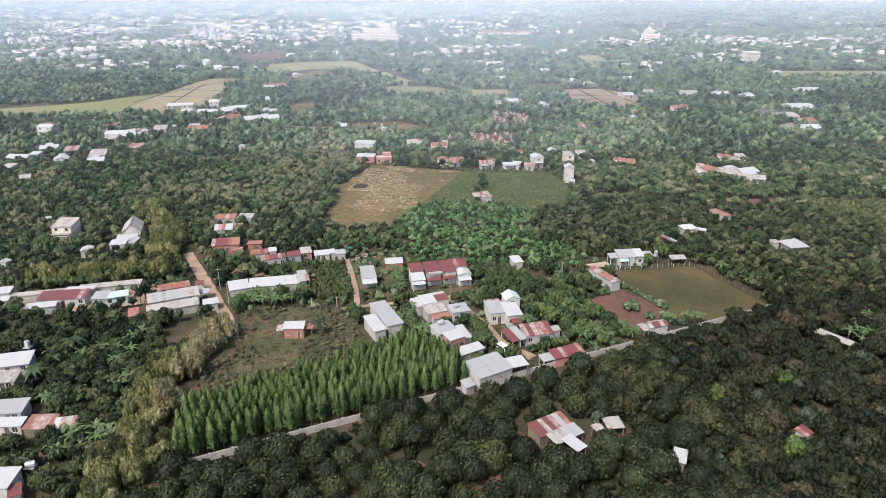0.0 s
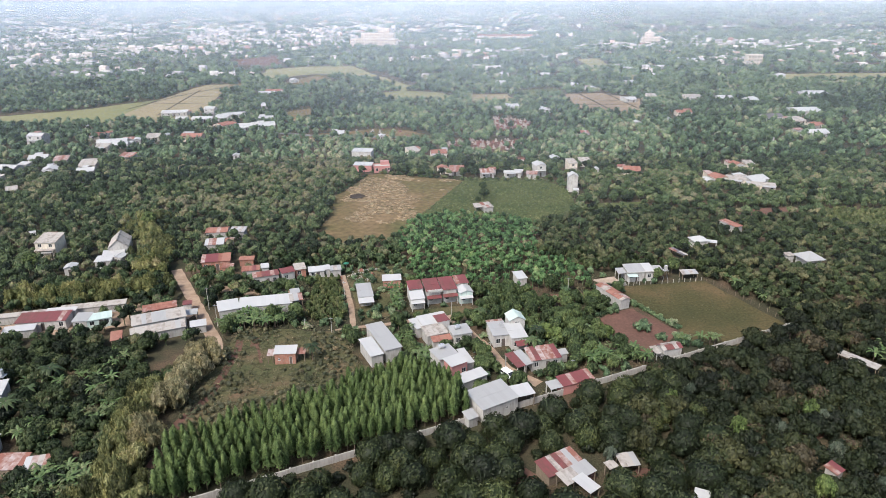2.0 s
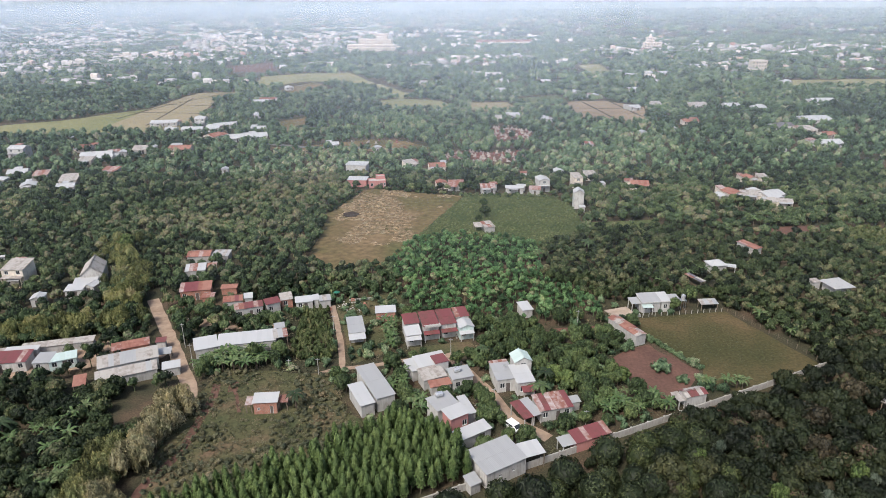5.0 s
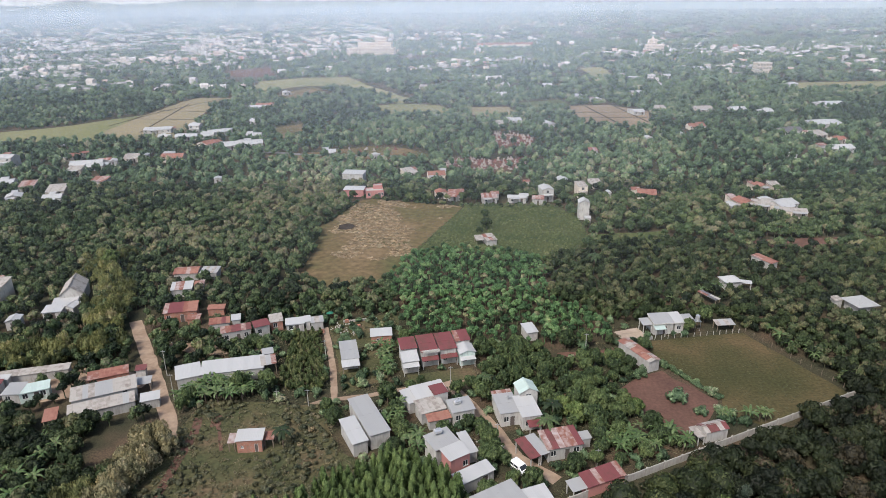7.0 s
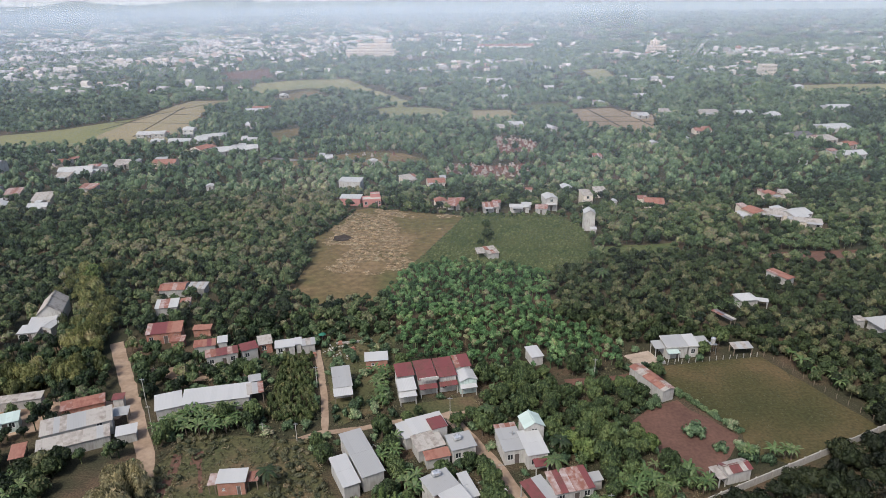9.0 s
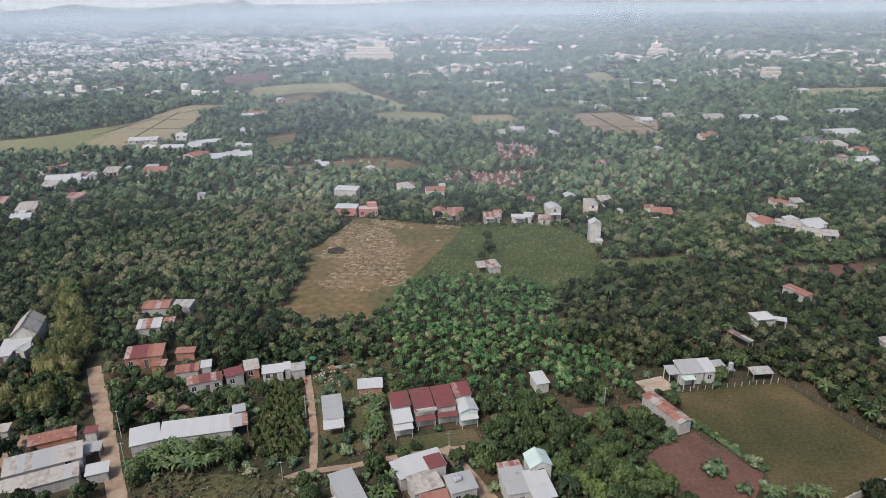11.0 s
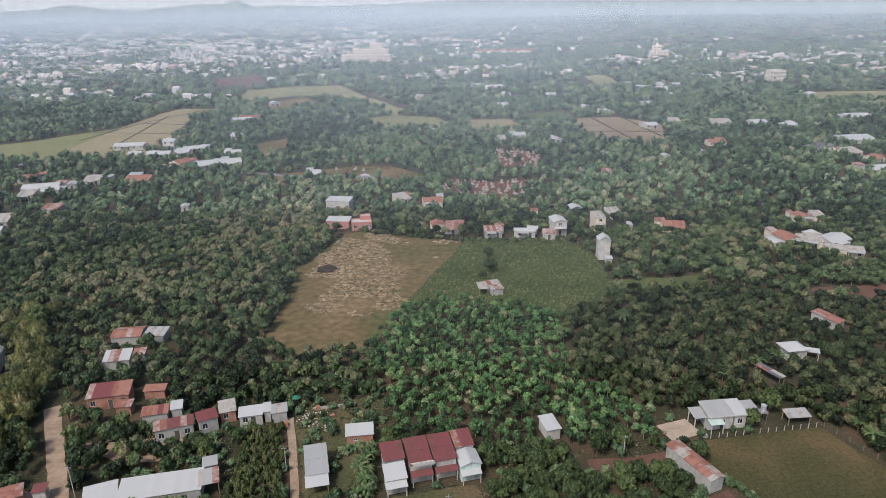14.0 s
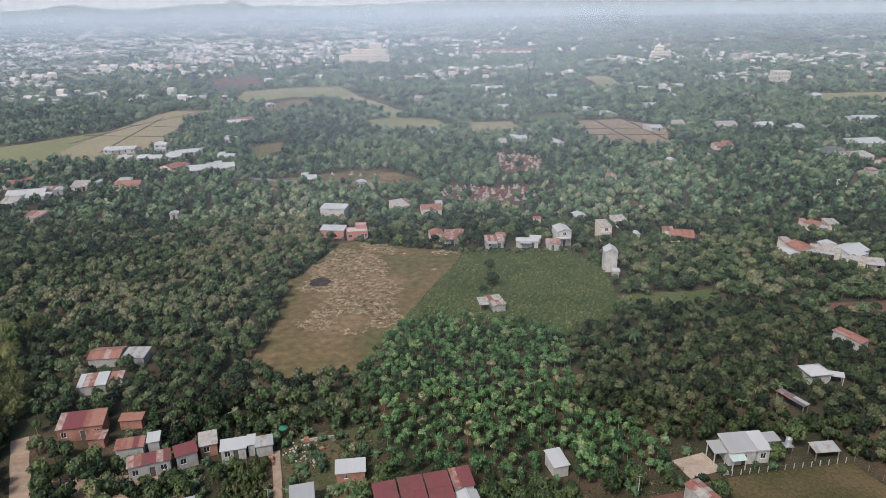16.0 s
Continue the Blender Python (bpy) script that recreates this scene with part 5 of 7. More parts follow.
storeys(th, 318, 1087, 12, 10, -5, 0, 5, PALE_WALL, 3)
bm = bmesh.new()
bmesh.ops.create_cone(bm, cap_ends=True, segments=8, radius1=3.4, radius2=0.3, depth=5)
part("spire", bm, PALE_WALL, th, "", pose(-2, 2, 20.9))
th = house("tan_block", 345, 775, "tan three storey block at the edge of town", "public building")
storeys(th, 345, 775, 16, 10, 0, 0, 3, CREAM_WALL, 5)
th = house("market_row", 105, 1220, "long low rose roofed market halls", "market")
block(th, 105, 1220, 96, 14, -4, 6, TILE_SHEET, CREAM_WALL, kind="gable", fall=3, holes=[], fine=False)


# ---- plants ----
rng = np.random.default_rng(7)


def np_mesh(name, V, T, tint, mat):
    me = bpy.data.meshes.new(name)
    me.vertices.add(len(V))
    me.vertices.foreach_set("co", np.asarray(V, np.float32).ravel())
    me.loops.add(3 * len(T))
    me.loops.foreach_set("vertex_index", np.asarray(T, np.int32).ravel())
    me.polygons.add(len(T))
    me.polygons.foreach_set("loop_start", np.arange(0, 3 * len(T), 3, dtype=np.int32))
    me.update(calc_edges=True)
    at = me.attributes.new("tint", "FLOAT", "POINT")
    at.data.foreach_set("value", np.clip(np.asarray(tint, np.float32), 0, 1))
    me.materials.append(mat)
    return me


def ico(level):
    bm = bmesh.new()
    bmesh.ops.create_icosphere(bm, subdivisions=level, radius=1)
    bm.verts.ensure_lookup_table()
    V = np.array([v.co[:] for v in bm.verts])
    T = np.array([[v.index for v in f.verts] for f in bm.faces])
    bm.free()
    return V, T


ICO1 = ico(1)
OCTA = np.array([(1, 0, 0), (0, 1, 0), (-1, 0, 0), (0, -1, 0), (0, 0, 1), (0, 0, -1)], float), np.array([(0, 1, 4), (1, 2, 4), (2, 3, 4), (3, 0, 4), (1, 0, 5), (2, 1, 5), (3, 2, 5), (0, 3, 5)])


def unit(a):
    return a / np.maximum(np.linalg.norm(a, axis=1, keepdims=True), 1e-6)


def leaves_at(P, N, size, slim=0.6, tri=False):
    """Leaf clumps at points P facing N: quads, or single triangles."""
    n = len(P)
    R = unit(rng.normal(size=(n, 3)))
    U = unit(np.cross(N, R))
    W = np.cross(N, U)
    s = size * rng.uniform(0.7, 1.35, (n, 1))
    if tri:
        V = np.stack([P + U * s, P - U * s * 0.6 + W * s * slim, P - U * s * 0.5 - W * s * slim], 1)
        T = np.arange(3 * n).reshape(n, 3)
        return V.reshape(-1, 3), T, 3
    bend = N * s * 0.25
    V = np.stack([P + U * s - bend, P + W * s * slim, P - U * s - bend, P - W * s * slim], 1)
    b = 4 * np.arange(n)[:, None]
    T = np.concatenate([b + [[0, 1, 2]], b + [[0, 2, 3]]], 0)
    return V.reshape(-1, 3), T, 4


def crown(lobes, count, size, core=1, slim=0.6, tri=False, droop=0.0, loose=0.3):
    """A crown of leaf clumps round the lobes (x, y, z, r), in a space 2 wide and 1 high."""
    L = np.array(lobes)
    pick = rng.choice(len(L), count * 3, p=L[:, 3] ** 2 / (L[:, 3] ** 2).sum())
    D = unit(rng.normal(size=(count * 3, 3)) + [0, 0, 0.45])
    P = L[pick, :3] + D * L[pick, 3:4] * rng.uniform(0.9, 1.07, (count * 3, 1)) * [1, 1, 0.75]
    free = np.ones(len(P), bool)
    for k in range(len(L)):
        d = np.linalg.norm((P - L[k, :3]) / [1, 1, 0.75], axis=1)
        free &= (d > L[k, 3] * 0.82) | (pick == k)
    P, D = P[free][:count], D[free][:count]
    N = unit(D + rng.normal(size=P.shape) * loose - [0, 0, droop])
    V, T, per = leaves_at(P, N, size, slim, tri)
    tint = np.repeat(rng.uniform(0.15, 0.75, len(P)), per)
    Vs, Ts, tt = [V], [T], [tint]
    at = len(V)
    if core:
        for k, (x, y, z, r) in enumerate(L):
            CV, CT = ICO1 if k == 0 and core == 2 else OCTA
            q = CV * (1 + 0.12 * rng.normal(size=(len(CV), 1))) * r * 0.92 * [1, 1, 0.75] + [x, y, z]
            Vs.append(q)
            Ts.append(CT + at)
            # darker tints than the leaves: shade within the crown put into colour
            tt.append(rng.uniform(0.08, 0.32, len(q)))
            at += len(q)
    return np.concatenate(Vs), np.concatenate(Ts), np.concatenate(tt)


def dome_lobes(k, low=0.3, spread=0.58, r0=0.3, r1=0.5):
    out = [(0, 0, 0.5, 0.55)]
    for _ in range(k):
        a, e = rng.uniform(0, 6.283), rng.uniform(-0.1, 1.0)
        c = math.sqrt(max(0, 1 - e * e * 0.8))
        out.append((spread * c * math.cos(a), spread * c * math.sin(a), low + 0.45 * e, rng.uniform(r0, r1)))
    return out


def cone_crown(count, size):
    """A slim upright crown that narrows to a tip."""
    z = rng.uniform(0.0, 1.0, count) ** 1.25
    a = rng.uniform(0, 6.283, count)
    prof = (1 - z) ** 0.58 * (0.72 + 0.28 * np.minimum(1, z / 0.4)) + 0.02
    wob = 1 + 0.16 * np.sin(3 * a + 9 * z) + rng.normal(0, 0.1, count)
    P = np.stack([np.cos(a) * prof * wob, np.sin(a) * prof * wob, z], 1)
    N = unit(np.stack([np.cos(a), np.sin(a), np.full(count, 0.7)], 1) + rng.normal(size=(count, 3)) * 0.32)
    V, T, per = leaves_at(P, N, size, 0.5)
    V[:, 2] = P.repeat(per, 0)[:, 2] + (V[:, 2] - P.repeat(per, 0)[:, 2]) * 0.3
    # paler young tips; shade of the closed canopy put into the lower tint
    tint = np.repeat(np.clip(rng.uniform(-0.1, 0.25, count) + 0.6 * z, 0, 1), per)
    seg = 7
    cv = [(0, 0, 0.95)]
    for zz, r in ((0.78, 0.4), (0.5, 0.7), (0.15, 0.78), (0.0, 0.3)):
        cv += [(r * math.cos(6.283 * i / seg + zz * 5), r * math.sin(6.283 * i / seg + zz * 5), zz) for i in range(seg)]
    ct = [(0, 1 + i, 1 + (i + 1) % seg) for i in range(seg)]
    for k in range(3):
        for i in range(seg):
            p, q = 1 + k * seg + i, 1 + k * seg + (i + 1) % seg
            ct += [(p, p + seg, q), (q, p + seg, q + seg)]
    return np.concatenate([V, cv]), np.concatenate([T, np.array(ct) + len(V)]), np.concatenate([tint, np.array([c[2] for c in cv]) * 0.5])


def blade_plant(n, length, width, rise, sag, seg=4):
    """A rosette of long arching leaves: banana plants, palms."""
    Vs, Ts, tt = [], [], []
    at = 0
    for k in range(n):
        a = 6.283 * k / n + rng.uniform(-0.3, 0.3)
        ln, up = length * rng.uniform(0.75, 1.15), rise * rng.uniform(0.7, 1.3)
        d = np.array([math.cos(a), math.sin(a), 0])
        s = np.array([-d[1], d[0], 0])
        for j in range(seg + 1):
            f = j / seg
            c = d * ln * f * (1 - 0.15 * f) + np.array([0, 0, up * f - sag * f * f])
            w = width * math.sin(math.pi * min(0.97, 0.12 + 0.86 * f)) * 0.5
            Vs += [c - s * w - [0, 0, w * 0.45], c, c + s * w - [0, 0, w * 0.45]]
            tt += [rng.uniform(0.1, 0.55)] * 3
        for j in range(seg):
            p = at + 3 * j
            Ts += [(p, p + 1, p + 4), (p, p + 4, p + 3), (p + 1, p + 2, p + 5), (p + 1, p + 5, p + 4)]
        at += 3 * (seg + 1)
    return np.array(Vs), np.array(Ts), np.array(tt)


def trunk_mesh(name, height, r, limbs=4, spread=1.2):
    bm = bmesh.new()
    tube(bm, 0, 0, -0.1, height, r, r * 0.6, 7, (0.1, 0.05))
    for k in range(limbs):
        a = 6.283 * k / limbs + 0.4
        tube(bm, 0.08, 0.04, height * 0.75, height * 1.35, r * 0.5, r * 0.25, 5, (spread * math.cos(a), spread * math.sin(a)))
    me = bpy.data.meshes.new(name)
    bm.to_mesh(me)
    bm.free()
    me.materials.append(BARK)
    return me


# keep plants off buildings, tracks and fields
CLEAR = [[(143, 252), (178, 250), (158, 222), (136, 234)], [(-115, 478), (-99, 498), (-90, 456), (-102, 442)], DRY, CORN, PASTURE, SOIL, YARD, YELLOW, RED_PATCH, PADDY_W, PADDY_G, PADDY_N, PADDY_E, PADDY_S, COURT, FIELD_A, FIELD_B, FIELD_C, FIELD_D, FIELD_E, FIELD_F]
FT = np.array(FOOT)


def free_of(x, y, r, front=0.0, fields=True, extra=()):
    """Which points keep r metres off every building and track, and front metres more on the south side of a building."""
    ok = np.ones(len(x), bool)
    for fx, fy, w, d, yaw in FT:
        c, s = math.cos(radians(yaw)), math.sin(radians(yaw))
        near = (np.abs(x - fx) < w + d + r + 30) & (np.abs(y - fy) < w + d + r + 30)
        if not near.any():
            continue
        u, v = (x - fx) * c + (y - fy) * s, -(x - fx) * s + (y - fy) * c
        rr = r if not np.ndim(r) else r[near]
        fr = front if fy < 240 else 0.4 if front else 0.0
        bad = (np.abs(u[near]) < w / 2 + rr) & (v[near] > -d / 2 - rr - fr) & (v[near] < d / 2 + rr)
        idx = np.where(near)[0]
        ok[idx[bad]] = False
    for line, width in ROADS:
        for (ax, ay), (bx, by) in zip(line, line[1:]):
            dx, dy = bx - ax, by - ay
            t = np.clip(((x - ax) * dx + (y - ay) * dy) / (dx * dx + dy * dy), 0, 1)
            ok &= np.hypot(x - ax - t * dx, y - ay - t * dy) > width / 2 + r * 0.75
    if fields:
        for poly in CLEAR + list(extra):
            ok &= ~inside(x, y, poly)
        for poly in (PADDY_W, PADDY_G, PADDY_N, PADDY_E, PADDY_S, FIELD_A, FIELD_B, FIELD_C, FIELD_D, FIELD_E, FIELD_F):
            ok &= ~inside(x, y + 22, poly) & ~inside(x, y + 11, poly)
    return ok


def jitter(x0, x1, y0, y1, step, amount=0.42):
    gx, gy = np.meshgrid(np.arange(x0, x1, step), np.arange(y0, y1, step * 0.9))
    gx = gx + (np.arange(gx.shape[0]) % 2)[:, None] * step * 0.5
    x, y = gx.ravel(), gy.ravel()
    x = x + rng.uniform(-amount, amount, len(x)) * step
    y = y + rng.uniform(-amount, amount, len(y)) * step
    return x, y


def in_view(x, y, margin=14):
    return (np.abs(x) < 0.72 * y + margin) & (y > 70)


def wave(x, y, s, seed):
    """Smooth random field over the plan, about -1 to 1."""
    return np.array([noise.noise(Vector((a * s, b * s, seed))) for a, b in zip(x, y)])


def dry_stand(x, y):
    """How far the woods turn to dry brownish scrub, in a few stands."""
    out = np.zeros(len(x))
    for cx, cy, rx, ry in ((-60, 330, 22, 60), (82, 345, 26, 50), (-105, 262, 40, 14), (-70, 290, 16, 30), (115, 400, 20, 30), (-20, 380, 30, 20)):
        out += np.exp(-((x - cx) / rx) ** 2 - ((y - cy) / ry) ** 2)
    return np.clip(out, 0, 1)


def scatter(name, label, mats, kinds, x, y, r, h, base, tint, trunk=False):
    """One mesh of many plants: crowns from the templates kinds, set at x, y with radius r, crown height h, crown foot base."""
    if len(x) == 0:
        return None
    pick = rng.integers(0, len(kinds), len(x))
    if trunk or name == "woods_far":
        low = np.minimum(h, r * rng.uniform(1.15, 1.7, len(x)))
        base = base * 0.4 + (h - low) * 0.5
        h = low
    Vs, Ts, tt = [], [], []
    at = 0
    for k, (V, T, t) in enumerate(kinds):
        i = np.where(pick == k)[0]
        if not len(i):
            continue
        a = rng.uniform(0, 6.283, len(i))
        c, s = np.cos(a)[:, None], np.sin(a)[:, None]
        X = (V[None, :, 0] * c - V[None, :, 1] * s) * r[i][:, None] + x[i][:, None]
        Y = (V[None, :, 0] * s + V[None, :, 1] * c) * r[i][:, None] + y[i][:, None]
        Z = V[None, :, 2] * h[i][:, None] + base[i][:, None]
        Vs.append(np.stack([X, Y, Z], 2).reshape(-1, 3))
        Ts.append((T[None] + (np.arange(len(i)) * len(V))[:, None, None] + at).reshape(-1, 3))
        tt.append((tint[i][:, None] + (t[None] - 0.4) * 0.6).ravel())
        at += len(V) * len(i)
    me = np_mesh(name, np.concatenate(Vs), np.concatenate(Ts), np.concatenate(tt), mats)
    return tagged(new(name, me), label, category="plants", kind="stuff")


# acacia plantation: young slim trees in close rows
acacia_crowns = []
for k in range(6):
    V, T, t = cone_crown(300, 0.15)
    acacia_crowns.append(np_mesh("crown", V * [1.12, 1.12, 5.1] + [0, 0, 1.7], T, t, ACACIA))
acacia_trunk = trunk_mesh("trunk", 4.5, 0.09, 0)
x, y = jitter(-56, 8, 90, 136, 1.85, 0.24)
u = inside(x, y, PLANTATION)
x, y = x[u], y[u]
for px, py in zip(x, y):
    th = thing("acacia_tree", px, py, "young bright green acacia in a close plantation", "tree", "acacia plantation", yaw=rng.uniform(0, 360))
    s = rng.uniform(0.84, 1.13)
    th.scale = (s * rng.uniform(0.9, 1.12), s, s)
    part("trunk", acacia_trunk, BARK, th)
    part("crown", acacia_crowns[rng.integers(6)], ACACIA, th)

# mango orchard
mango_crowns = []
for k in range(7):
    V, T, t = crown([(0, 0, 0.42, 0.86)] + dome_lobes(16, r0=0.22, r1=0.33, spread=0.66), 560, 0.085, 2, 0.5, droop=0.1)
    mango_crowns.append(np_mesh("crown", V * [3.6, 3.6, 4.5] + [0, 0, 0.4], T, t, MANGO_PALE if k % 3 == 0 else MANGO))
mango_trunk = trunk_mesh("trunk", 1.8, 0.22, 4, 1.4)
x, y = jitter(-56, 46, 76, 150, 5.3, 0.26)
u = in_view(x, y) & (y < wall_y(x) - 2.2) & (x > -49 + (y - 90) * 0.1) & free_of(x, y, 2.4, 1.0)
for cx, cy, cr in ((-7, 94.5, 3.2), (13, 102, 3), (35.5, 102, 3.2), (25, 104.5, 2.5)):
    u &= np.hypot(x - cx, y - cy) > cr
by_shack = np.array([(28.8, 97.6), (36.8, 105.3), (25.4, 110.5), (18.6, 109.5), (13.6, 96.4), (18.8, 92.5), (36.5, 92.5), (42.4, 90.2), (26.4, 92.5), (34.8, 109.5), (46.3, 103.0)])
u &= np.min(np.hypot(x[:, None] - by_shack[:, 0], y[:, None] - by_shack[:, 1]), 1) > 3.4
x, y = np.append(x[u], by_shack[:, 0]), np.append(y[u], by_shack[:, 1])
for px, py in zip(x, y):
    th = thing("mango_tree", px, py, "round dark green mango tree with dense crown", "tree", "mango orchard", yaw=rng.uniform(0, 360))
    s = rng.uniform(0.72, 1.08)
    th.scale = (s, s * rng.uniform(0.92, 1.08), s * rng.uniform(0.9, 1.15))
    part("trunk", mango_trunk, BARK, th)
    part("crown", mango_crowns[rng.integers(7)], MANGO, th)

def stemmed(c):
    """The crown template c on a slim trunk that runs down below its foot."""
    V, T, t = c
    s = np.array([(0.07 * math.cos(a), 0.07 * math.sin(a), z) for z in (0.4, -1.4) for a in (0, 2.1, 4.2)])
    f = np.array([(0, 1, 4), (0, 4, 3), (1, 2, 5), (1, 5, 4), (2, 0, 3), (2, 3, 5)]) + len(V)
    return np.concatenate([V, s]), np.concatenate([T, f]), np.concatenate([t, np.full(6, 0.95)])


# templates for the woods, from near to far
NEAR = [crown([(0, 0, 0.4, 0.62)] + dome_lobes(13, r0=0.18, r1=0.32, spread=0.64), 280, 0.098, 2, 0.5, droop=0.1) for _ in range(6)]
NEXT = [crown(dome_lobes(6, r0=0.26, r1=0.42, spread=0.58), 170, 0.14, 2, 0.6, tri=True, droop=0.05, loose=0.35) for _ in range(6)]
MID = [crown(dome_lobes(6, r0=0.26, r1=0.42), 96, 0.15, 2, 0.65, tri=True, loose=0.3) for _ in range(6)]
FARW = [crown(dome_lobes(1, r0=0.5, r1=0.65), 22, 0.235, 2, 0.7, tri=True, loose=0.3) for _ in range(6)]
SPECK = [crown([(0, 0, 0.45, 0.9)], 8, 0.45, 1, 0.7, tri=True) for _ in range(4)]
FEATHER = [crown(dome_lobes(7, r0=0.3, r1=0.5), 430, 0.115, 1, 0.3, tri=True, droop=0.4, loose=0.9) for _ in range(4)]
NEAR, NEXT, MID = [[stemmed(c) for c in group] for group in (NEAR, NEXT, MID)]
TUFT_LOW = [crown([(0, 0, 0.3, 0.75)], 16, 0.4, 1, 0.5, tri=True, loose=0.8) for _ in range(5)]
BUSH = [crown(dome_lobes(1, r0=0.4, r1=0.6), 56, 0.22, 1, 0.55, tri=True) for _ in range(4)]

# darker mixed orchard east of the mangoes, south of the wall
x, y = jitter(44, 170, 70, 200, 3.6, 0.42)
u = in_view(x, y) & (y < np.where(x < 84, wall_y(x) - 2, 168)) & free_of(x, y, 1.5, 0.8)
x, y = x[u], y[u]
n = len(x)
scatter("orchard_east", "dark mixed orchard trees with a few brownish crowns", DARKWOOD, NEAR, x, y, rng.uniform(2.0, 3.3, n), rng.uniform(3.4, 5.6, n), rng.uniform(0.3, 0.9, n), np.clip(rng.normal(0.42, 0.27, n) + (rng.random(n) < 0.07) * 0.6, 0, 1), trunk=True)

# crowns of other kinds that stand out of the eastern orchard
odd_crowns = {}
for mat in (OLIVE_ONE, BROWN_ONE, LIME_ONE, GREY_ONE):
    odd_crowns[mat.name] = []
    for k in range(2):
        V, T, t = crown(dome_lobes(16, r0=0.17, r1=0.32, spread=0.66), 520, 0.09, 2, 0.5, droop=0.1, loose=0.3)
        odd_crowns[mat.name].append(np_mesh("crown", V * [3.1, 3.1, 4.2] + [0, 0, 1.2], T, t, mat))
odd_trunk = trunk_mesh("trunk", 2.6, 0.14, 4, 1.0)
for mat, words, size, spots in (
        (OLIVE_ONE, "broad olive green tree in a dark orchard", 1.1, [(48.2, 102.8), (56.1, 100.2), (79.1, 108.3), (60.5, 117.5), (52.6, 93.0), (44.2, 118.1), (35.2, 107.4), (37.2, 117.0), (74.1, 96.9)]),
        (BROWN_ONE, "brownish orchard tree with thin new leaves", 0.95, [(60.4, 133.4), (71.2, 133.4), (66.5, 123.5), (60.3, 102.8), (37.2, 114.9), (94.5, 144.9), (82.9, 141.9)]),
        (LIME_ONE, "small bright green tree among dark crowns", 0.6, [(53.5, 111.7), (69.2, 116.9), (44.3, 121.9), (60.8, 95.7)]),
        (GREY_ONE, "small pale grey green tree with thin trunk", 0.48, [(61.4, 112.0), (44.3, 112.5), (53.4, 105.3), (46.7, 93.2), (70.8, 96.7), (28.3, 105.1), (90.9, 127.0), (70.9, 115.6), (68.4, 105.7), (48.9, 124.7), (78.1, 116.6), (62.1, 109.0)])):
    for px, py in spots:
        th = thing("orchard_tree", px, py, words, "tree", "orchard trees", yaw=rng.uniform(0, 360))
        s = size * rng.uniform(0.85, 1.15)
        th.scale = (s, s, s * 1.05 if size > 0.7 else s * 1.7)
        part("trunk", odd_trunk, BARK, th)
        part("crown", odd_crowns[mat.name][rng.integers(2)], mat, th)

# smaller trees in the gaps of the mango orchard
x, y = jitter(-50, 46, 78, 140, 3.4, 0.45)
u = in_view(x, y) & (y < wall_y(x) - 1.8) & (x > -47) & free_of(x, y, 1.2, 0.8) & (rng.random(len(x)) < 0.8)
for cx, cy, cr in ((-7, 94.5, 2.6), (13, 102, 2.6), (35.5, 102, 2.8), (25, 104.5, 2.2)):
    u &= np.hypot(x - cx, y - cy) > cr
x, y = x[u], y[u]
n = len(x)
scatter("orchard_understorey", "low dark shrubs between mango trees", DARKWOOD, NEXT, x, y, rng.uniform(1.0, 1.8, n), rng.uniform(1.4, 2.6, n), np.full(n, -0.05), np.clip(rng.normal(0.42, 0.2, n), 0, 1))

# trees west of the plantation
x, y = jitter(-130, -46, 76, 152, 3.4, 0.42)
u = in_view(x, y) & (x < -60) & free_of(x, y, 1.5, 0.6, extra=[[(-70, 142), (-63, 133), (-58, 133), (-57, 151), (-70, 151)]]) & (y < 150 + (x + 60) * 0.05)
x, y = x[u], y[u]
n = len(x)
scatter("garden_trees", "dense dark green garden trees", ORCHARD, NEAR, x, y, rng.uniform(1.7, 2.9, n), rng.uniform(3.0, 5.0, n), rng.uniform(0.2, 0.9, n), np.clip(rng.normal(0.45, 0.26, n), 0, 1), trunk=True)

# bamboo thickets
bx, by = [], []
for (ax, ay), (cx, cy), wid, cnt in (((-56.0, 148.5), (-55.6, 124.0), 3.4, 44), ((-60.8, 126.0), (-58.6, 108.0), 4.6, 44), ((-58.0, 108.0), (-54.8, 84.7), 4.2, 52), ((-110.2, 237.4), (-92.5, 204.0), 8, 46), ((-92.5, 204.0), (-86.6, 187.6), 6, 24), ((-118.0, 169.9), (-80.7, 177.8), 4, 46)):
    for k in range(cnt):
        f = (k + rng.random()) / cnt
        bx.append(ax + (cx - ax) * f + rng.normal(0, wid / 2))
        by.append(ay + (cy - ay) * f + rng.normal(0, wid / 2))
x, y = np.array(bx), np.array(by)
u = free_of(x, y, 1.2, 2.0)
x, y = x[u], y[u]
n = len(x)
olive = (y < 109) | ((x < -58.5) & (y < 128))
for few, name, words, mat in (((y < 150) & ~olive, "bamboo_thicket", "dry brownish feathery bamboo thicket", BAMBOO), ((y < 150) & olive, "bamboo_hedge", "olive feathery bamboo along a garden", OLIVE_BAMBOO), (y >= 150, "bamboo_grove", "yellow green feathery bamboo", GOLD_BAMBOO)):
    k = few.sum()
    scatter(name, words, mat, FEATHER, x[few], y[few], rng.uniform(1.7, 3.0, k), rng.uniform(3.4, 6.2, k), np.full(k, 0.1), np.clip(rng.normal(0.45, 0.25, k), 0, 1))

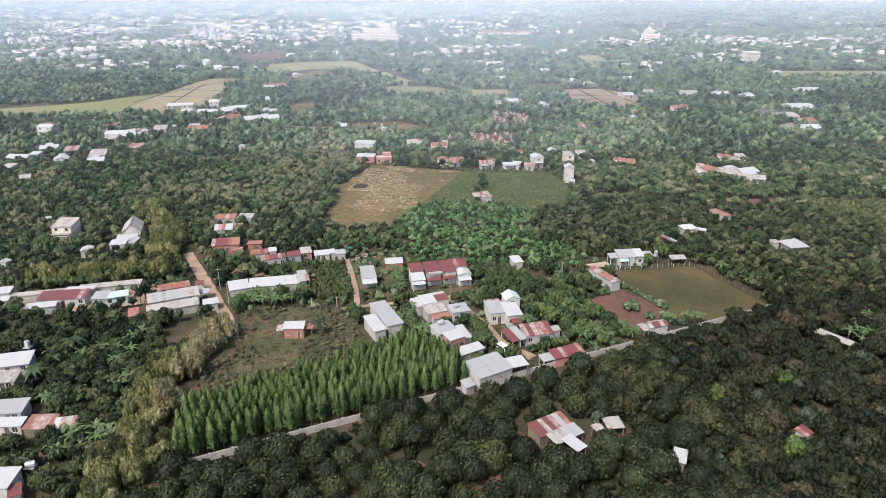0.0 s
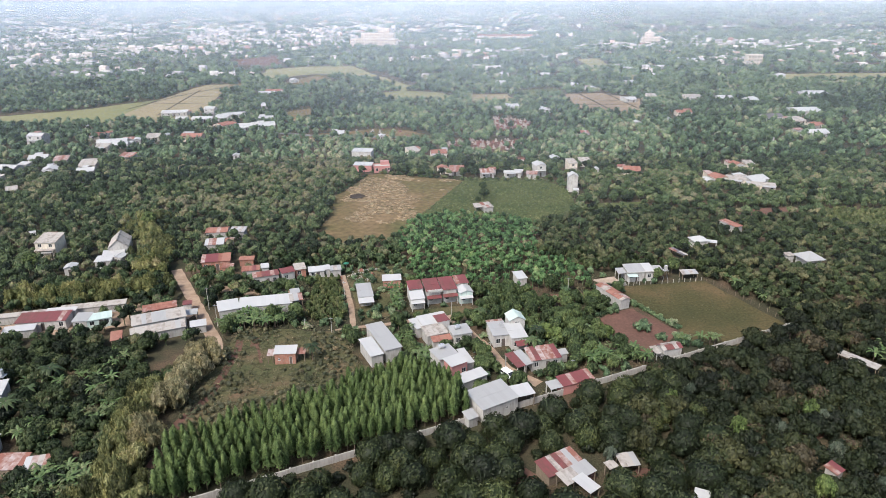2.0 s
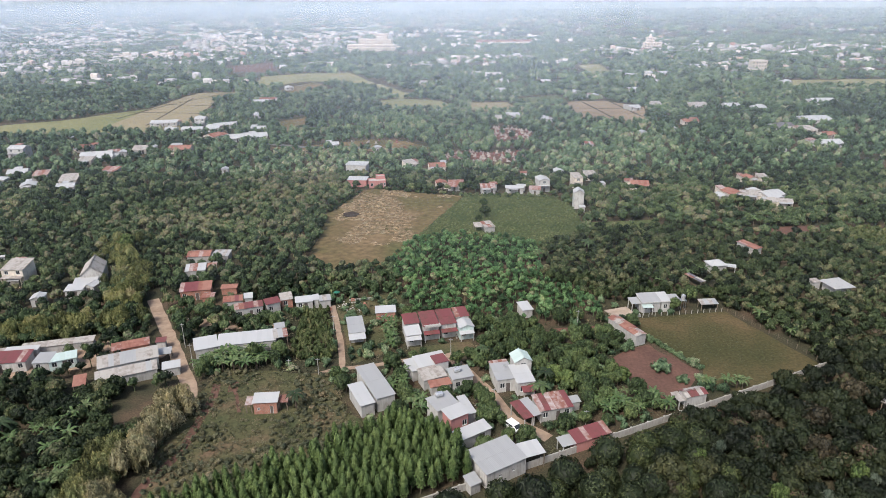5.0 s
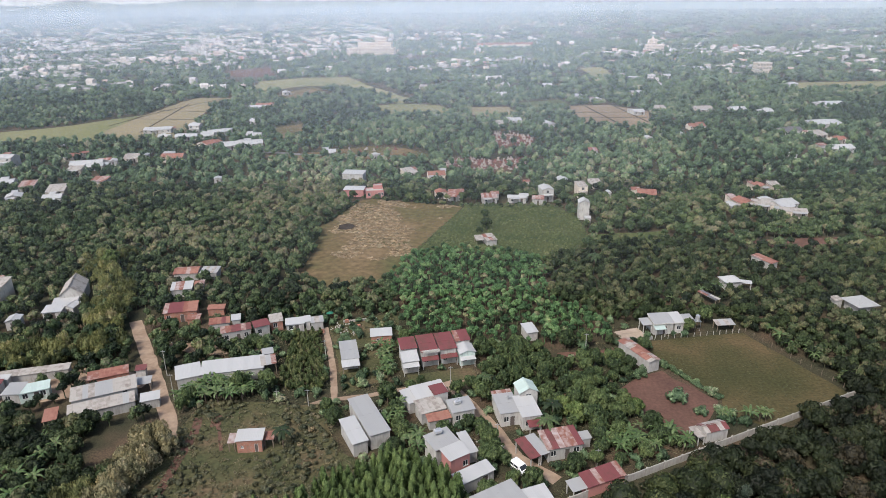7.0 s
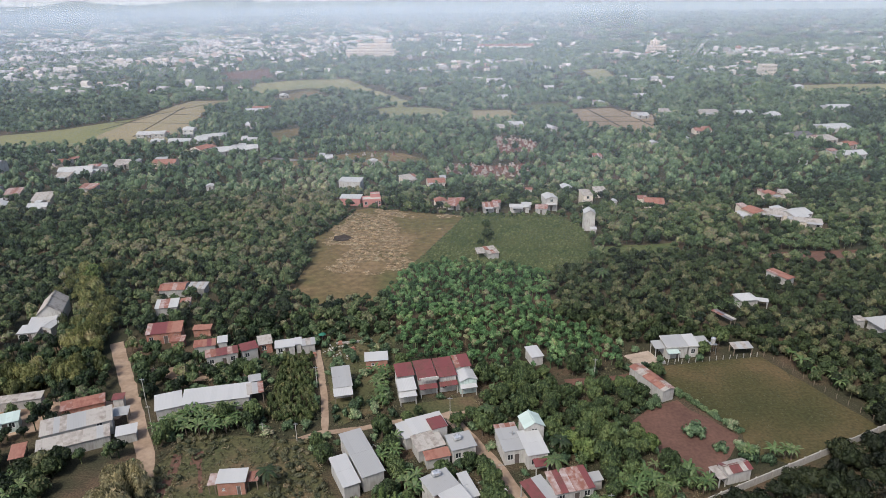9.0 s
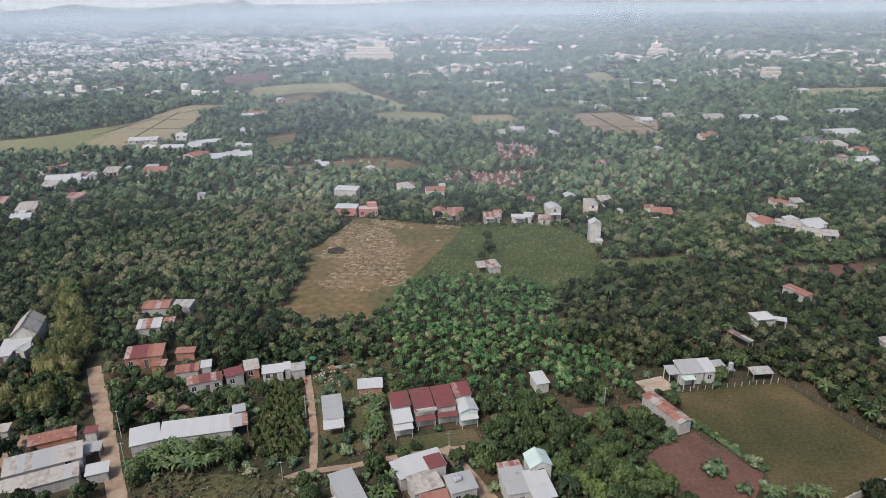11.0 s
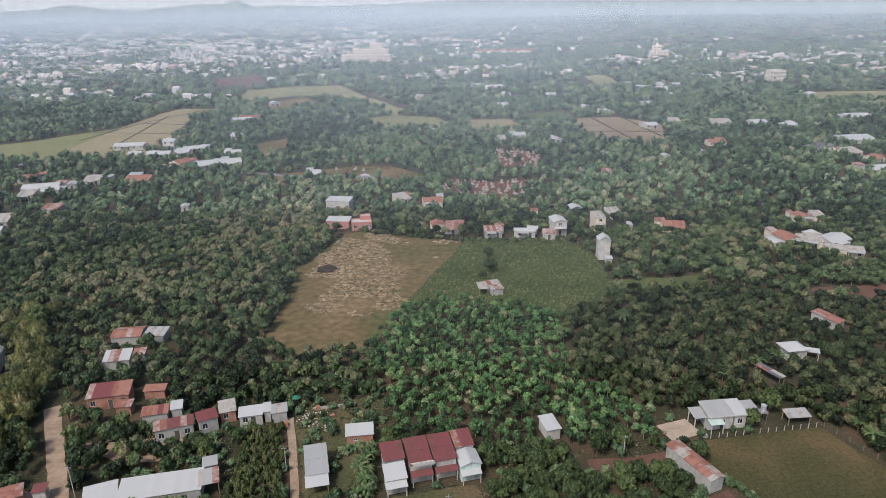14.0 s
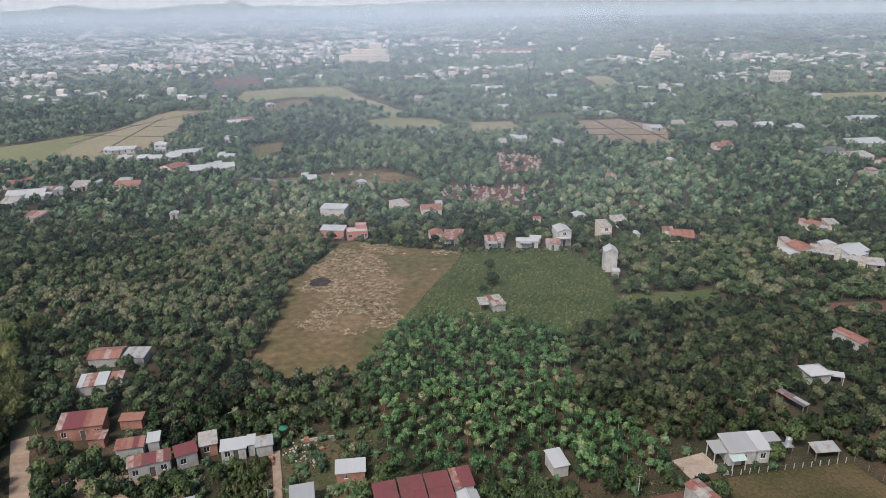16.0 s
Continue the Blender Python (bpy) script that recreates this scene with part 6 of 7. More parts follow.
# bright grove in the middle
GROVE_AREA = [(-17.7, 218.7), (-11.8, 239.4), (0.0, 245.8), (14.8, 242.3), (32.5, 234.4), (28.5, 207.9), (41.3, 189.6), (40.3, 180.8), (25.6, 178.8), (11.8, 179.8), (-7.9, 182.7), (-11.8, 198.1)]
x, y = jitter(-20, 46, 165, 250, 2.1, 0.42)
u = inside(x, y, GROVE_AREA) & free_of(x, y, 1.3, 0.3)
x, y = x[u], y[u]
n = len(x)
scatter("teak_grove", "bright mid green grove of slender trees", GROVE, NEXT, x, y, rng.uniform(0.75, 1.4, n), rng.uniform(2.6, 4.4, n), rng.uniform(0.6, 2.4, n), np.clip(rng.normal(0.36, 0.24, n) + 0.2 * wave(x, y, 0.07, 14.0) + (rng.random(n) < 0.03) * 0.6, 0, 1), trunk=True)

# dark orchard on the east side
EAST = [(32.5, 234.4), (51.2, 248.2), (59.0, 250.2), (82.6, 254.1), (98.4, 241.3), (127.9, 241.3), (177.1, 237.4), (177.1, 163.1), (88.4, 157.2), (77.0, 186.2), (72.0, 190.6), (59.0, 192.2), (43.3, 190.5), (28.5, 207.9)]
x, y = jitter(26, 185, 150, 262, 2.7, 0.42)
u = inside(x, y, EAST) & in_view(x, y) & free_of(x, y, 1.6, 0.6)
x, y = x[u], y[u]
n = len(x)
scatter("orchard_north", "dark green orchard of rounded trees", ORCHARD, NEXT, x, y, rng.uniform(1.1, 2.1, n), rng.uniform(2.4, 4.6, n), rng.uniform(0.3, 0.9, n), np.clip(rng.normal(0.56, 0.3, n) + 0.15 * wave(x, y, 0.08, 5.0), 0, 1), trunk=True)

# woods on the west side and behind the village
x, y = jitter(-240, 50, 150, 330, 3.2, 0.44)
u = in_view(x, y) & free_of(x, y, 1.6, 0.6, extra=[GROVE_AREA, EAST, SCRUB, LOT, PLANTATION]) & ((x < -14) | (y > 300)) & ((y > 172) | (x < -58))
u &= ~((x > -45) & (x < -24) & (y < 188))
x, y = x[u], y[u]
n = len(x)
w1 = wave(x, y, 0.035, 1.1)
near = y < 235
hgt = rng.uniform(3.0, 5.2, n)
tn = np.clip(rng.normal(0.42, 0.28, n) + 0.35 * w1 + (rng.random(n) < 0.04) * 0.4 + 0.4 * dry_stand(x, y), 0, 1)
scatter("woods_west", "mixed green woods with uneven crowns", WESTWOOD, NEXT, x[near], y[near], rng.uniform(1.2, 2.4, near.sum()), hgt[near], rng.uniform(0.4, 1.6, near.sum()), tn[near], trunk=True)
scatter("woods_mid", "mixed green woods beyond the fields", WESTWOOD, MID, x[~near], y[~near], rng.uniform(1.3, 2.6, (~near).sum()), hgt[~near], rng.uniform(0.4, 1.6, (~near).sum()), tn[~near], trunk=True)

# woods east and north of the corn
x, y = jitter(44, 330, 235, 330, 3.3, 0.44)
u = in_view(x, y) & free_of(x, y, 1.8, 4.0, extra=[EAST, GROVE_AREA])
x, y = x[u], y[u]
n = len(x)
scatter("woods_east", "mixed green woods with slender pale trunks", WESTWOOD, MID, x, y, rng.uniform(1.3, 2.6, n), rng.uniform(2.8, 5.4, n), rng.uniform(0.4, 1.8, n), np.clip(rng.normal(0.46, 0.26, n) + 0.4 * wave(x, y, 0.03, 2.2) + 0.4 * dry_stand(x, y), 0, 1), trunk=True)

# woods from 330 m on
x, y = jitter(-470, 470, 330, 640, 5.0, 0.46)
u = in_view(x, y) & free_of(x, y, 2.0, 5.0, extra=[WASTE])
u &= ~((inside(x, y, TOMBS) | inside(x, y, TOMBS_N) | inside(x, y + 9, TOMBS) | inside(x, y + 9, TOMBS_N)) & (rng.random(len(x)) < 0.88))
u &= wave(x, y, 0.03, 21.0) > -0.62
x, y = x[u], y[u]
n = len(x)
big = rng.random(n) < 0.05
patchy = wave(x, y, 0.013, 12.3)
scatter("woods_far", "hazy green woods of the plain", BROAD, FARW, x, y, rng.uniform(1.9, 3.7, n), rng.uniform(2.6, 5.2, n) + 3.5 * big, rng.uniform(0.0, 0.6, n), np.clip(rng.normal(0.32, 0.22, n) + 0.28 * wave(x, y, 0.02, 3.3) + 0.22 * patchy + 0.3 * dry_stand(x, y) + (rng.random(n) < 0.04) * 0.4, 0, 1), trunk=False)
x, y = jitter(-1000, 1000, 640, 1400, 11.0, 0.48)
u = in_view(x, y) & free_of(x, y, 3.0, 6.0)
x, y = x[u], y[u]
u = (wave(x, y, 0.012, 6.1) > -0.38) & ~((rng.random(len(x)) < 0.25) & (np.abs(x / y + 0.42) < 0.3) & (y > 900))
x, y = x[u], y[u]
n = len(x)
scatter("woods_beyond", "hazy woods around the town", BROAD, SPECK, x, y, rng.uniform(3.2, 6.2, n), rng.uniform(3.0, 6, n), np.zeros(n), np.clip(rng.normal(0.4, 0.2, n), 0, 1))
x, y = jitter(-2900, 2900, 1400, 4300, 74.0, 0.48)
u = in_view(x, y)
x, y = x[u], y[u]
n = len(x)
scatter("woods_horizon", "pale hazy woods towards the horizon", BROAD, SPECK, x, y, rng.uniform(14, 30, n), rng.uniform(5, 10, n), np.zeros(n), np.clip(rng.normal(0.4, 0.2, n), 0, 1))

# the town
x, y = jitter(-2600, 2600, 690, 4200, 10.5, 0.5)
u = in_view(x, y) & free_of(x, y, 8.0)
x, y = x[u], y[u]
side = x / y
dens = 0.03 + 1.0 * np.exp(-((side + 0.42) / 0.25) ** 2) * np.clip((y - 840 - 500 * np.clip(side + 0.45, 0, 1)) / 180, 0, 1) + 0.55 * np.exp(-((side + 0.12) / 0.12) ** 2) * np.clip((y - 1250) / 300, 0, 1)
dens += 0.14 * np.exp(-((y - 1230) / 70) ** 2) + 0.25 * np.exp(-((side - 0.05) / 0.08) ** 2) * np.clip((y - 1900) / 300, 0, 1)
dens *= np.clip(0.55 + 1.9 * wave(x, y, 0.008, 8.8) + 1.1 * wave(x, y, 0.02, 4.4), 0.01, 1.5)
for cx, cy, rx, ry in ((-370, 712, 26, 20), (-351, 740, 24, 16), (-234, 700, 34, 22), (-308, 745, 12, 10), (-458, 824, 40, 30), (-526, 892, 50, 30), (39, 759, 16, 20), (57, 945, 40, 20), (12, 914, 24, 20), (257, 1043, 60, 34), (426, 1062, 60, 34), (457, 1004, 50, 30), (212, 736, 20, 16), (342, 828, 26, 20), (602, 1081, 60, 30), (140, 880, 24, 14), (-20, 850, 30, 18), (500, 860, 26, 20)):
    dens += 0.9 * np.exp(-((x - cx) / rx) ** 2 - ((y - cy) / ry) ** 2)
dens *= np.where(y > 1700, 0.3, 0.92)
u = rng.random(len(x)) < dens
x, y = x[u], y[u]
n = len(x)
w, d, h = rng.uniform(3.8, 9, n) * (1 + (y > 1800) * 0.4), rng.uniform(5, 11, n), rng.uniform(2.6, 4.4, n) + (rng.random(n) < np.where(dens[u] > 0.5, 0.22, 0.05)) * rng.uniform(1, 4.5, n)
a = rng.uniform(-0.3, 0.5, n)
unitbox = np.array([(-1, -1, 0), (1, -1, 0), (1, 1, 0), (-1, 1, 0), (-1, -1, 1), (1, -1, 1), (1, 1, 1), (-1, 1, 1), (-1, 0, 1.2), (1, 0, 1.2)])
tri = np.array([(0, 1, 5), (0, 5, 4), (1, 2, 6), (1, 6, 5), (2, 3, 7), (2, 7, 6), (3, 0, 4), (3, 4, 7), (4, 5, 9), (4, 9, 8), (6, 7, 8), (6, 8, 9), (5, 6, 9), (7, 4, 8)])
X = unitbox[None, :, 0] * w[:, None] / 2
Y = unitbox[None, :, 1] * d[:, None] / 2
V = np.stack([X * np.cos(a)[:, None] - Y * np.sin(a)[:, None] + x[:, None], X * np.sin(a)[:, None] + Y * np.cos(a)[:, None] + y[:, None], unitbox[None, :, 2] * h[:, None]], 2).reshape(-1, 3)
T = (tri[None] + (np.arange(n) * 10)[:, None, None]).reshape(-1, 3)
town_me = np_mesh("town", V, T, np.repeat(rng.random(n), 10), TOWN)
town_me.shade_flat()
tagged(new("town", town_me), "hazy town of pale low houses", "town", kind="stuff")

# crops and grass
gu, gv = np.meshgrid(np.arange(-60, 60, 1.35), np.arange(-60, 60, 0.86))
gu, gv = gu.ravel() + rng.normal(0, 0.34, gu.size), gv.ravel() + rng.uniform(-0.3, 0.3, gv.size)
x, y = 20 + gu * 0.94 + gv * 0.34, 268 - gu * 0.34 + gv * 0.94
u = inside(x, y, CORN) & free_of(x, y, 0.6, 0.5, fields=False)
x, y = x[u], y[u]
n = len(x)
STALK = [blade_plant(6, 0.7, 0.22, 0.5, 0.75, 2) for _ in range(3)]
STALK = [(V * [1, 1, 1] + [0, 0, 0.75], T, t) for V, T, t in STALK]
scatter("corn_crop", "green standing corn", CROP, STALK, x, y, rng.uniform(0.8, 1.2, n), rng.uniform(1.1, 1.7, n), np.zeros(n), np.clip(rng.normal(0.5, 0.22, n) + 0.3 * wave(x, y, 0.08, 9.1), 0, 1))

x, y = jitter(-50, 8, 216, 314, 1.1, 0.5)
u = inside(x, y, DRY) & (np.hypot(x + 36.8, y - 271.8) > 3.4)
x, y = x[u], y[u]
pale = 0.8 * wave(x, y, 0.09, 5.5) + 0.3 * wave(x, y, 0.3, 2.5) + 0.95 * np.exp(-(((x + 26 + 0.15 * (y - 275)) / 14) ** 2 + ((y - 274) / 30) ** 2))
u = pale > 0.38
x, y, pale = x[u], y[u], pale[u]
n = len(x)
scatter("straw_heaps", "pale clumps of dry straw and weeds", STRAW, TUFT_LOW, x, y, rng.uniform(0.6, 1.25, n), rng.uniform(0.14, 0.36, n), np.full(n, -0.03), np.clip(rng.normal(0.5, 0.28, n), 0, 1))

x, y = jitter(-58, -6, 108, 162, 1.5, 0.5)
u = inside(x, y, SCRUB) & ~inside(x, y, PLANTATION) & free_of(x, y, 0.6, 0.8)
x, y = x[u], y[u]
u = wave(x, y, 0.12, 7.7) > -0.15
x, y = x[u], y[u]
n = len(x)
scatter("scrub", "low green scrub and weeds on rough ground", SHRUB, BUSH, x, y, rng.uniform(0.4, 1.2, n), rng.uniform(0.3, 1.2, n), np.full(n, -0.05), np.clip(rng.normal(0.4, 0.22, n), 0, 1))

ROWS = [(-38.2, 186), (-31.8, 187), (-26.6, 165), (-27, 159.5), (-38.5, 162), (-37.6, 166), (-37.4, 175)]
x, y = jitter(-42, -24, 157, 189, 1.25, 0.3)
u = inside(x, y, ROWS) & free_of(x, y, 0.7, 0.0)
x, y = x[u], y[u]
n = len(x)
scatter("garden_rows", "leafy light green garden rows beside a lane", CROP, MID, x, y, rng.uniform(0.5, 1.0, n), rng.uniform(1.2, 2.8, n), np.full(n, 0.2), np.clip(rng.normal(0.5, 0.25, n), 0, 1))

# small bushes through the village
x, y = jitter(-60, 48, 122, 202, 1.15, 0.5)
u = free_of(x, y, 0.3, 0.2, extra=[PLANTATION, GROVE_AREA, EAST]) & (y > wall_y(x) + 1)
u &= rng.random(len(x)) < np.where(inside(x, y, SCRUB), 0.95, 0.6)
x, y = x[u], y[u]
n = len(x)
TUFT = [crown([(0, 0, 0.3, 0.7)], 14, 0.4, 0, 0.4, tri=True, loose=1.2) for _ in range(5)]
scatter("weeds", "low weeds and grass tufts round the houses", SHRUB, TUFT, x, y, rng.uniform(0.3, 1.0, n), rng.uniform(0.25, 0.7, n), np.full(n, -0.02), np.clip(rng.normal(0.5, 0.3, n), 0, 1))
x, y = jitter(46, 86, 148, 190, 0.8, 0.5)
u = inside(x, y, PASTURE) & (rng.random(len(x)) < 0.4)
x, y = x[u], y[u]
n = len(x)
scatter("pasture_tufts", "short olive grass tufts of a pasture", SHRUB, TUFT, x, y, rng.uniform(0.2, 0.45, n), rng.uniform(0.1, 0.22, n), np.full(n, -0.01), np.clip(rng.normal(0.12, 0.15, n), 0, 1))
x, y = jitter(-112, 60, 120, 205, 3.0, 0.5)
u = free_of(x, y, 0.7, 0.1, extra=[PLANTATION, SCRUB, GROVE_AREA, EAST, ROWS]) & (y > wall_y(x) + 2) & (x > -58) & (x < 60)
u &= rng.random(len(x)) < 0.8
x, y = x[u], y[u]
n = len(x)
scatter("village_bushes", "garden bushes between the houses", BROAD, MID, x, y, rng.uniform(0.8, 1.7, n), rng.uniform(1.0, 2.8, n), np.full(n, -0.05), np.clip(rng.normal(0.45, 0.22, n), 0, 1))

# light green crop on the far east side
x, y = jitter(130, 182, 218, 256, 2.0, 0.4)
u = inside(x, y, [(143, 252), (178, 250), (158, 222), (136, 234)])
x, y = x[u], y[u]
n = len(x)
scatter("east_crop", "light green leafy crop rows", CROP, BUSH, x, y, rng.uniform(0.8, 1.4, n), rng.uniform(1.0, 2.2, n), np.zeros(n), np.clip(rng.normal(0.6, 0.2, n), 0, 1))

# bushes along the far edge of the dry field and before the houses behind it
x = np.concatenate([rng.uniform(-46, -36, 26), rng.uniform(-36, 9, 40), rng.uniform(9, 48, 40)])
y = np.where(x < -36, 274 + (x + 46) * 3.2, np.where(x < 9, 308.5 - (x + 29) * 0.31, 297.0 - (x - 9) * 0.1)) + rng.normal(0, 1.0, len(x))
n = len(x)
scatter("field_bushes", "green bushes along a field edge", WESTWOOD, MID, x, y, rng.uniform(0.6, 1.5, n), rng.uniform(0.7, 2.2, n), np.full(n, -0.05), np.clip(rng.normal(0.45, 0.24, n), 0, 1))

# hedge between pasture and ploughed soil
k = np.linspace(0, 1, 44)
x = 49.4 + (57.6 - 49.4) * k + rng.normal(0, 0.25, 44)
y = 170.6 + (156.2 - 170.6) * k + rng.normal(0, 0.25, 44)
x, y = np.append(x, [48.4, 51.6, 41.0, 43.5, 55.5, 57.5]), np.append(y, [155.6, 150.8, 164.5, 165.5, 151.5, 150.5])
n = len(x)
scatter("field_hedge", "clipped green hedge and bushes beside ploughed soil", BROAD, NEXT, x, y, np.append(rng.uniform(0.7, 1.0, 44), [2.6, 1.7, 1.6, 1.7, 1.5, 1.4]), np.append(rng.uniform(0.8, 1.3, 44), [2.9, 1.9, 1.8, 2.0, 1.8, 1.6]), np.full(n, -0.05), np.clip(rng.normal(0.45, 0.2, n), 0, 1))

# garden trees of the village, one by one
tree_crowns = []
for k in range(6):
    V, T, t = crown(dome_lobes(18, r0=0.17, r1=0.3, spread=0.66), 560, 0.088, 2, 0.5, droop=0.1)
    tree_crowns.append(np_mesh("crown", V * [2.5, 2.5, 3.9] + [0, 0, 1.0], T, t, BROAD_ONE))
tree_trunk = trunk_mesh("trunk", 2.6, 0.16, 4, 1.0)
x, y = jitter(-60, 48, 126, 190, 3.3, 0.45)
OPEN = [[(41, 179), (53, 182), (51, 191), (40, 189)], [(35.5, 158), (42, 167), (49, 169), (59, 154), (53, 146), (46, 140.5), (38.5, 146)], [(26, 171), (44, 173.5), (44, 178), (26, 177.5)]]
u = free_of(x, y, 1.5, 0.9, extra=[PLANTATION, SCRUB, LOT, GROVE_AREA, EAST, ROWS] + OPEN) & (y > wall_y(x) + 3)
u &= (x > -8) | (rng.random(len(x)) < 0.3)
for px, py in zip(x[u], y[u]):
    th = thing("garden_tree", px, py, "leafy green garden tree beside village houses", "tree", "garden trees", yaw=rng.uniform(0, 360))
    s = rng.uniform(0.55, 1.0)
    th.scale = (s, s, s * rng.uniform(0.9, 1.15))
    part("trunk", tree_trunk, BARK, th)
    part("crown", tree_crowns[rng.integers(6)], BROAD_ONE, th)

# trees that stand out round the houses
lime_crowns = []
for k in range(3):
    V, T, t = crown(dome_lobes(18, r0=0.17, r1=0.3, spread=0.66), 560, 0.088, 2, 0.5, droop=0.1)
    lime_crowns.append(np_mesh("crown", V * [2.5, 2.5, 3.9] + [0, 0, 1.0], T, t, LIME_ONE))
for px, py, s, bright in ((61.0, 185.6, 0.85, 0), (66.8, 190.8, 1.1, 0), (25.4, 148.4, 1.05, 1), (23.3, 151.2, 0.95, 1), (38.0, 150.6, 0.9, 1), (28.8, 147.0, 1.15, 0), (31.5, 151.5, 1.2, 0), (-18.2, 166.6, 0.5, 1), (-5.5, 163.0, 0.5, 0), (2.5, 158.5, 0.8, 0), (6.5, 160.0, 0.75, 0), (-106, 232, 1.5, 1), (-127, 196, 1.2, 1), (15.2, 266.5, 1.05, 0), (15.4, 279.5, 0.85, 0), (12.6, 262.0, 0.6, 0)):
    th = thing("garden_tree", px, py, "light yellow green garden tree with a round crown" if bright else "dark green garden tree standing by a house", "tree", "garden trees", yaw=rng.uniform(0, 360))
    th.scale = (s, s, s)
    part("trunk", tree_trunk, BARK, th)
    part("crown", lime_crowns[rng.integers(3)] if bright else tree_crowns[rng.integers(6)], BROAD_ONE, th)

# banana plants
banana_leaves = []
for k in range(5):
    V, T, t = blade_plant(9, 2.1, 0.46, 2.1, 2.0, 4)
    banana_leaves.append(np_mesh("leaves", V + [0, 0, 2.0], T, t, BANANA))
banana_stem = trunk_mesh("stem", 2.2, 0.14, 0)
spots = []

for (ax, ay), (cx, cy), wid, cnt in (((29.5, 140.8), (45.3, 141.3), 3, 26), ((95.4, 137.9), (110.2, 149.7), 6, 34), ((-56.1, 158.0), (-41.3, 159.5), 2.4, 26), ((-56, 161.0), (-42, 163.6), 1.2, 22), ((-81, 112.3), (-75, 113), 2.2, 12), ((-76, 146), (-74, 126), 2.4, 16), ((-69, 119), (-63, 120), 2, 12), ((-70, 101), (-63, 100), 2.6, 16), ((-72.8, 101.5), (-59.0, 99.5), 2.5, 18), ((-70.8, 97.5), (-61.0, 95.6), 2, 12), ((-76.7, 130.0), (-64.9, 120.1), 4, 16), ((-78.7, 133.9), (-90.5, 128.0), 3, 8), ((-14.8, 180.8), (-13.8, 165.0), 2, 16), ((-8.9, 151.6), (-11.8, 144.7), 2, 12), ((-9.8, 144.7), (-4.9, 139.8), 2, 8), ((55.1, 148.7), (64.9, 147.7), 1.5, 7), ((79.7, 187.6), (86.6, 163.1), 3, 6), ((61.0, 203.0), (78.7, 207.9), 6, 7), ((108.2, 259.0), (132.8, 261.0), 4, 14)):
    for k in range(cnt):
        f = (k + rng.random()) / cnt
        spots.append((ax + (cx - ax) * f + rng.normal(0, wid / 2), ay + (cy - ay) * f + rng.normal(0, wid / 2)))
sx, sy = np.array(spots).T
u = free_of(sx, sy, 0.7, 0.0, fields=False)
for px, py in zip(sx[u], sy[u]):
    th = thing("banana_plant", px, py, "banana plant with long arching bright leaves", "banana plant", "banana plants", yaw=rng.uniform(0, 360))
    s = rng.uniform(0.75, 1.25)
    th.scale = (s, s, s)
    part("stem", banana_stem, CROP, th)
    part("leaves", banana_leaves[rng.integers(5)], BANANA, th)

# palms
V, T, t = blade_plant(16, 3.0, 0.7, 1.6, 2.3, 5)
palm_leaves = np_mesh("fronds", V + [0, 0, 4.2], T, t * 0.6, BROAD_ONE)
palm_trunk = trunk_mesh("trunk", 4.4, 0.17, 0)
for px, py in ((-31.0, 141.8), (19.2, 143.8), (21.2, 149.2), (-84.8, 131.7), (-86.4, 126.0), (8.4, 160.5), (-24.6, 201.0), (29.5, 220.7), (46.2, 227.6), (-86.6, 119.2)):
    th = thing("palm_tree", px, py, "small coconut palm with drooping fronds", "palm", "palms", yaw=rng.uniform(0, 360))
    s = rng.uniform(0.8, 1.15)
    th.scale = (s, s, s)
    part("trunk", palm_trunk, BARK, th)
    part("fronds", palm_leaves, BROAD_ONE, th)


# ---- walls, fences, small things ----
th = tagged(new("orchard_wall"), "long weathered grey concrete wall along the orchard", "wall")
th.location = (-50, wall_y(-50), 0)
slope_deg = math.degrees(math.atan(0.4696))
bm = bmesh.new()
box(bm, 0, 3.9, -0.08, 0.08, -0.1, 1.5)
panel = bpy.data.meshes.new("wall_panel")
bm.to_mesh(panel)
bm.free()
panel.materials.append(CONCRETE)
bm = bmesh.new()
box(bm, -0.14, 0.14, -0.14, 0.14, -0.1, 1.65)
pier = bpy.data.meshes.new("pier")
bm.to_mesh(pier)
bm.free()
pier.materials.append(CONCRETE)
cx = math.cos(radians(slope_deg))
for k in range(38):
    px = k * 4.1 * cx
    q = pose(px, 0.4696 * px, 0, 0, 0, slope_deg)
    part("pier", pier, CONCRETE, th, "", q)
    part("wall_panel", panel, CONCRETE, th, "", q @ pose(0.1, 0, 0))

th = tagged(new("pasture_fence"), "low fence of pale concrete posts and wires", "fence")
th.location = (51.6, 182.0, 0)
bm = bmesh.new()
box(bm, -0.055, 0.055, -0.055, 0.055, -0.1, 1.2)
post = bpy.data.meshes.new("post")
bm.to_mesh(post)
bm.free()
post_dark = post.copy()
post.materials.append(CONCRETE)
post_dark.materials.append(TIMBER)
for (ax, ay), (bx, by), k in (((51.6, 182.0), (75.2, 185.3), 14), ((75.2, 185.3), (86.6, 157.4), 11)):
    d = Vector((bx - ax, by - ay))
    for i in range(k):
        f = i / k
        part("post", post if k == 14 else post_dark, FRAME, th, "", pose(ax + d.x * f - 51.6, ay + d.y * f - 182.0, 0, 0, 0, 10 * f))
    for z in (0.5, 1.0):
        bm = bmesh.new()
        box(bm, 0, d.length, -0.005, 0.005, z, z + 0.01)
        part("rail", bm, TIMBER, th, "", pose(ax - 51.6, ay - 182.0, 0, 0, 0, math.degrees(math.atan2(d.y, d.x))))

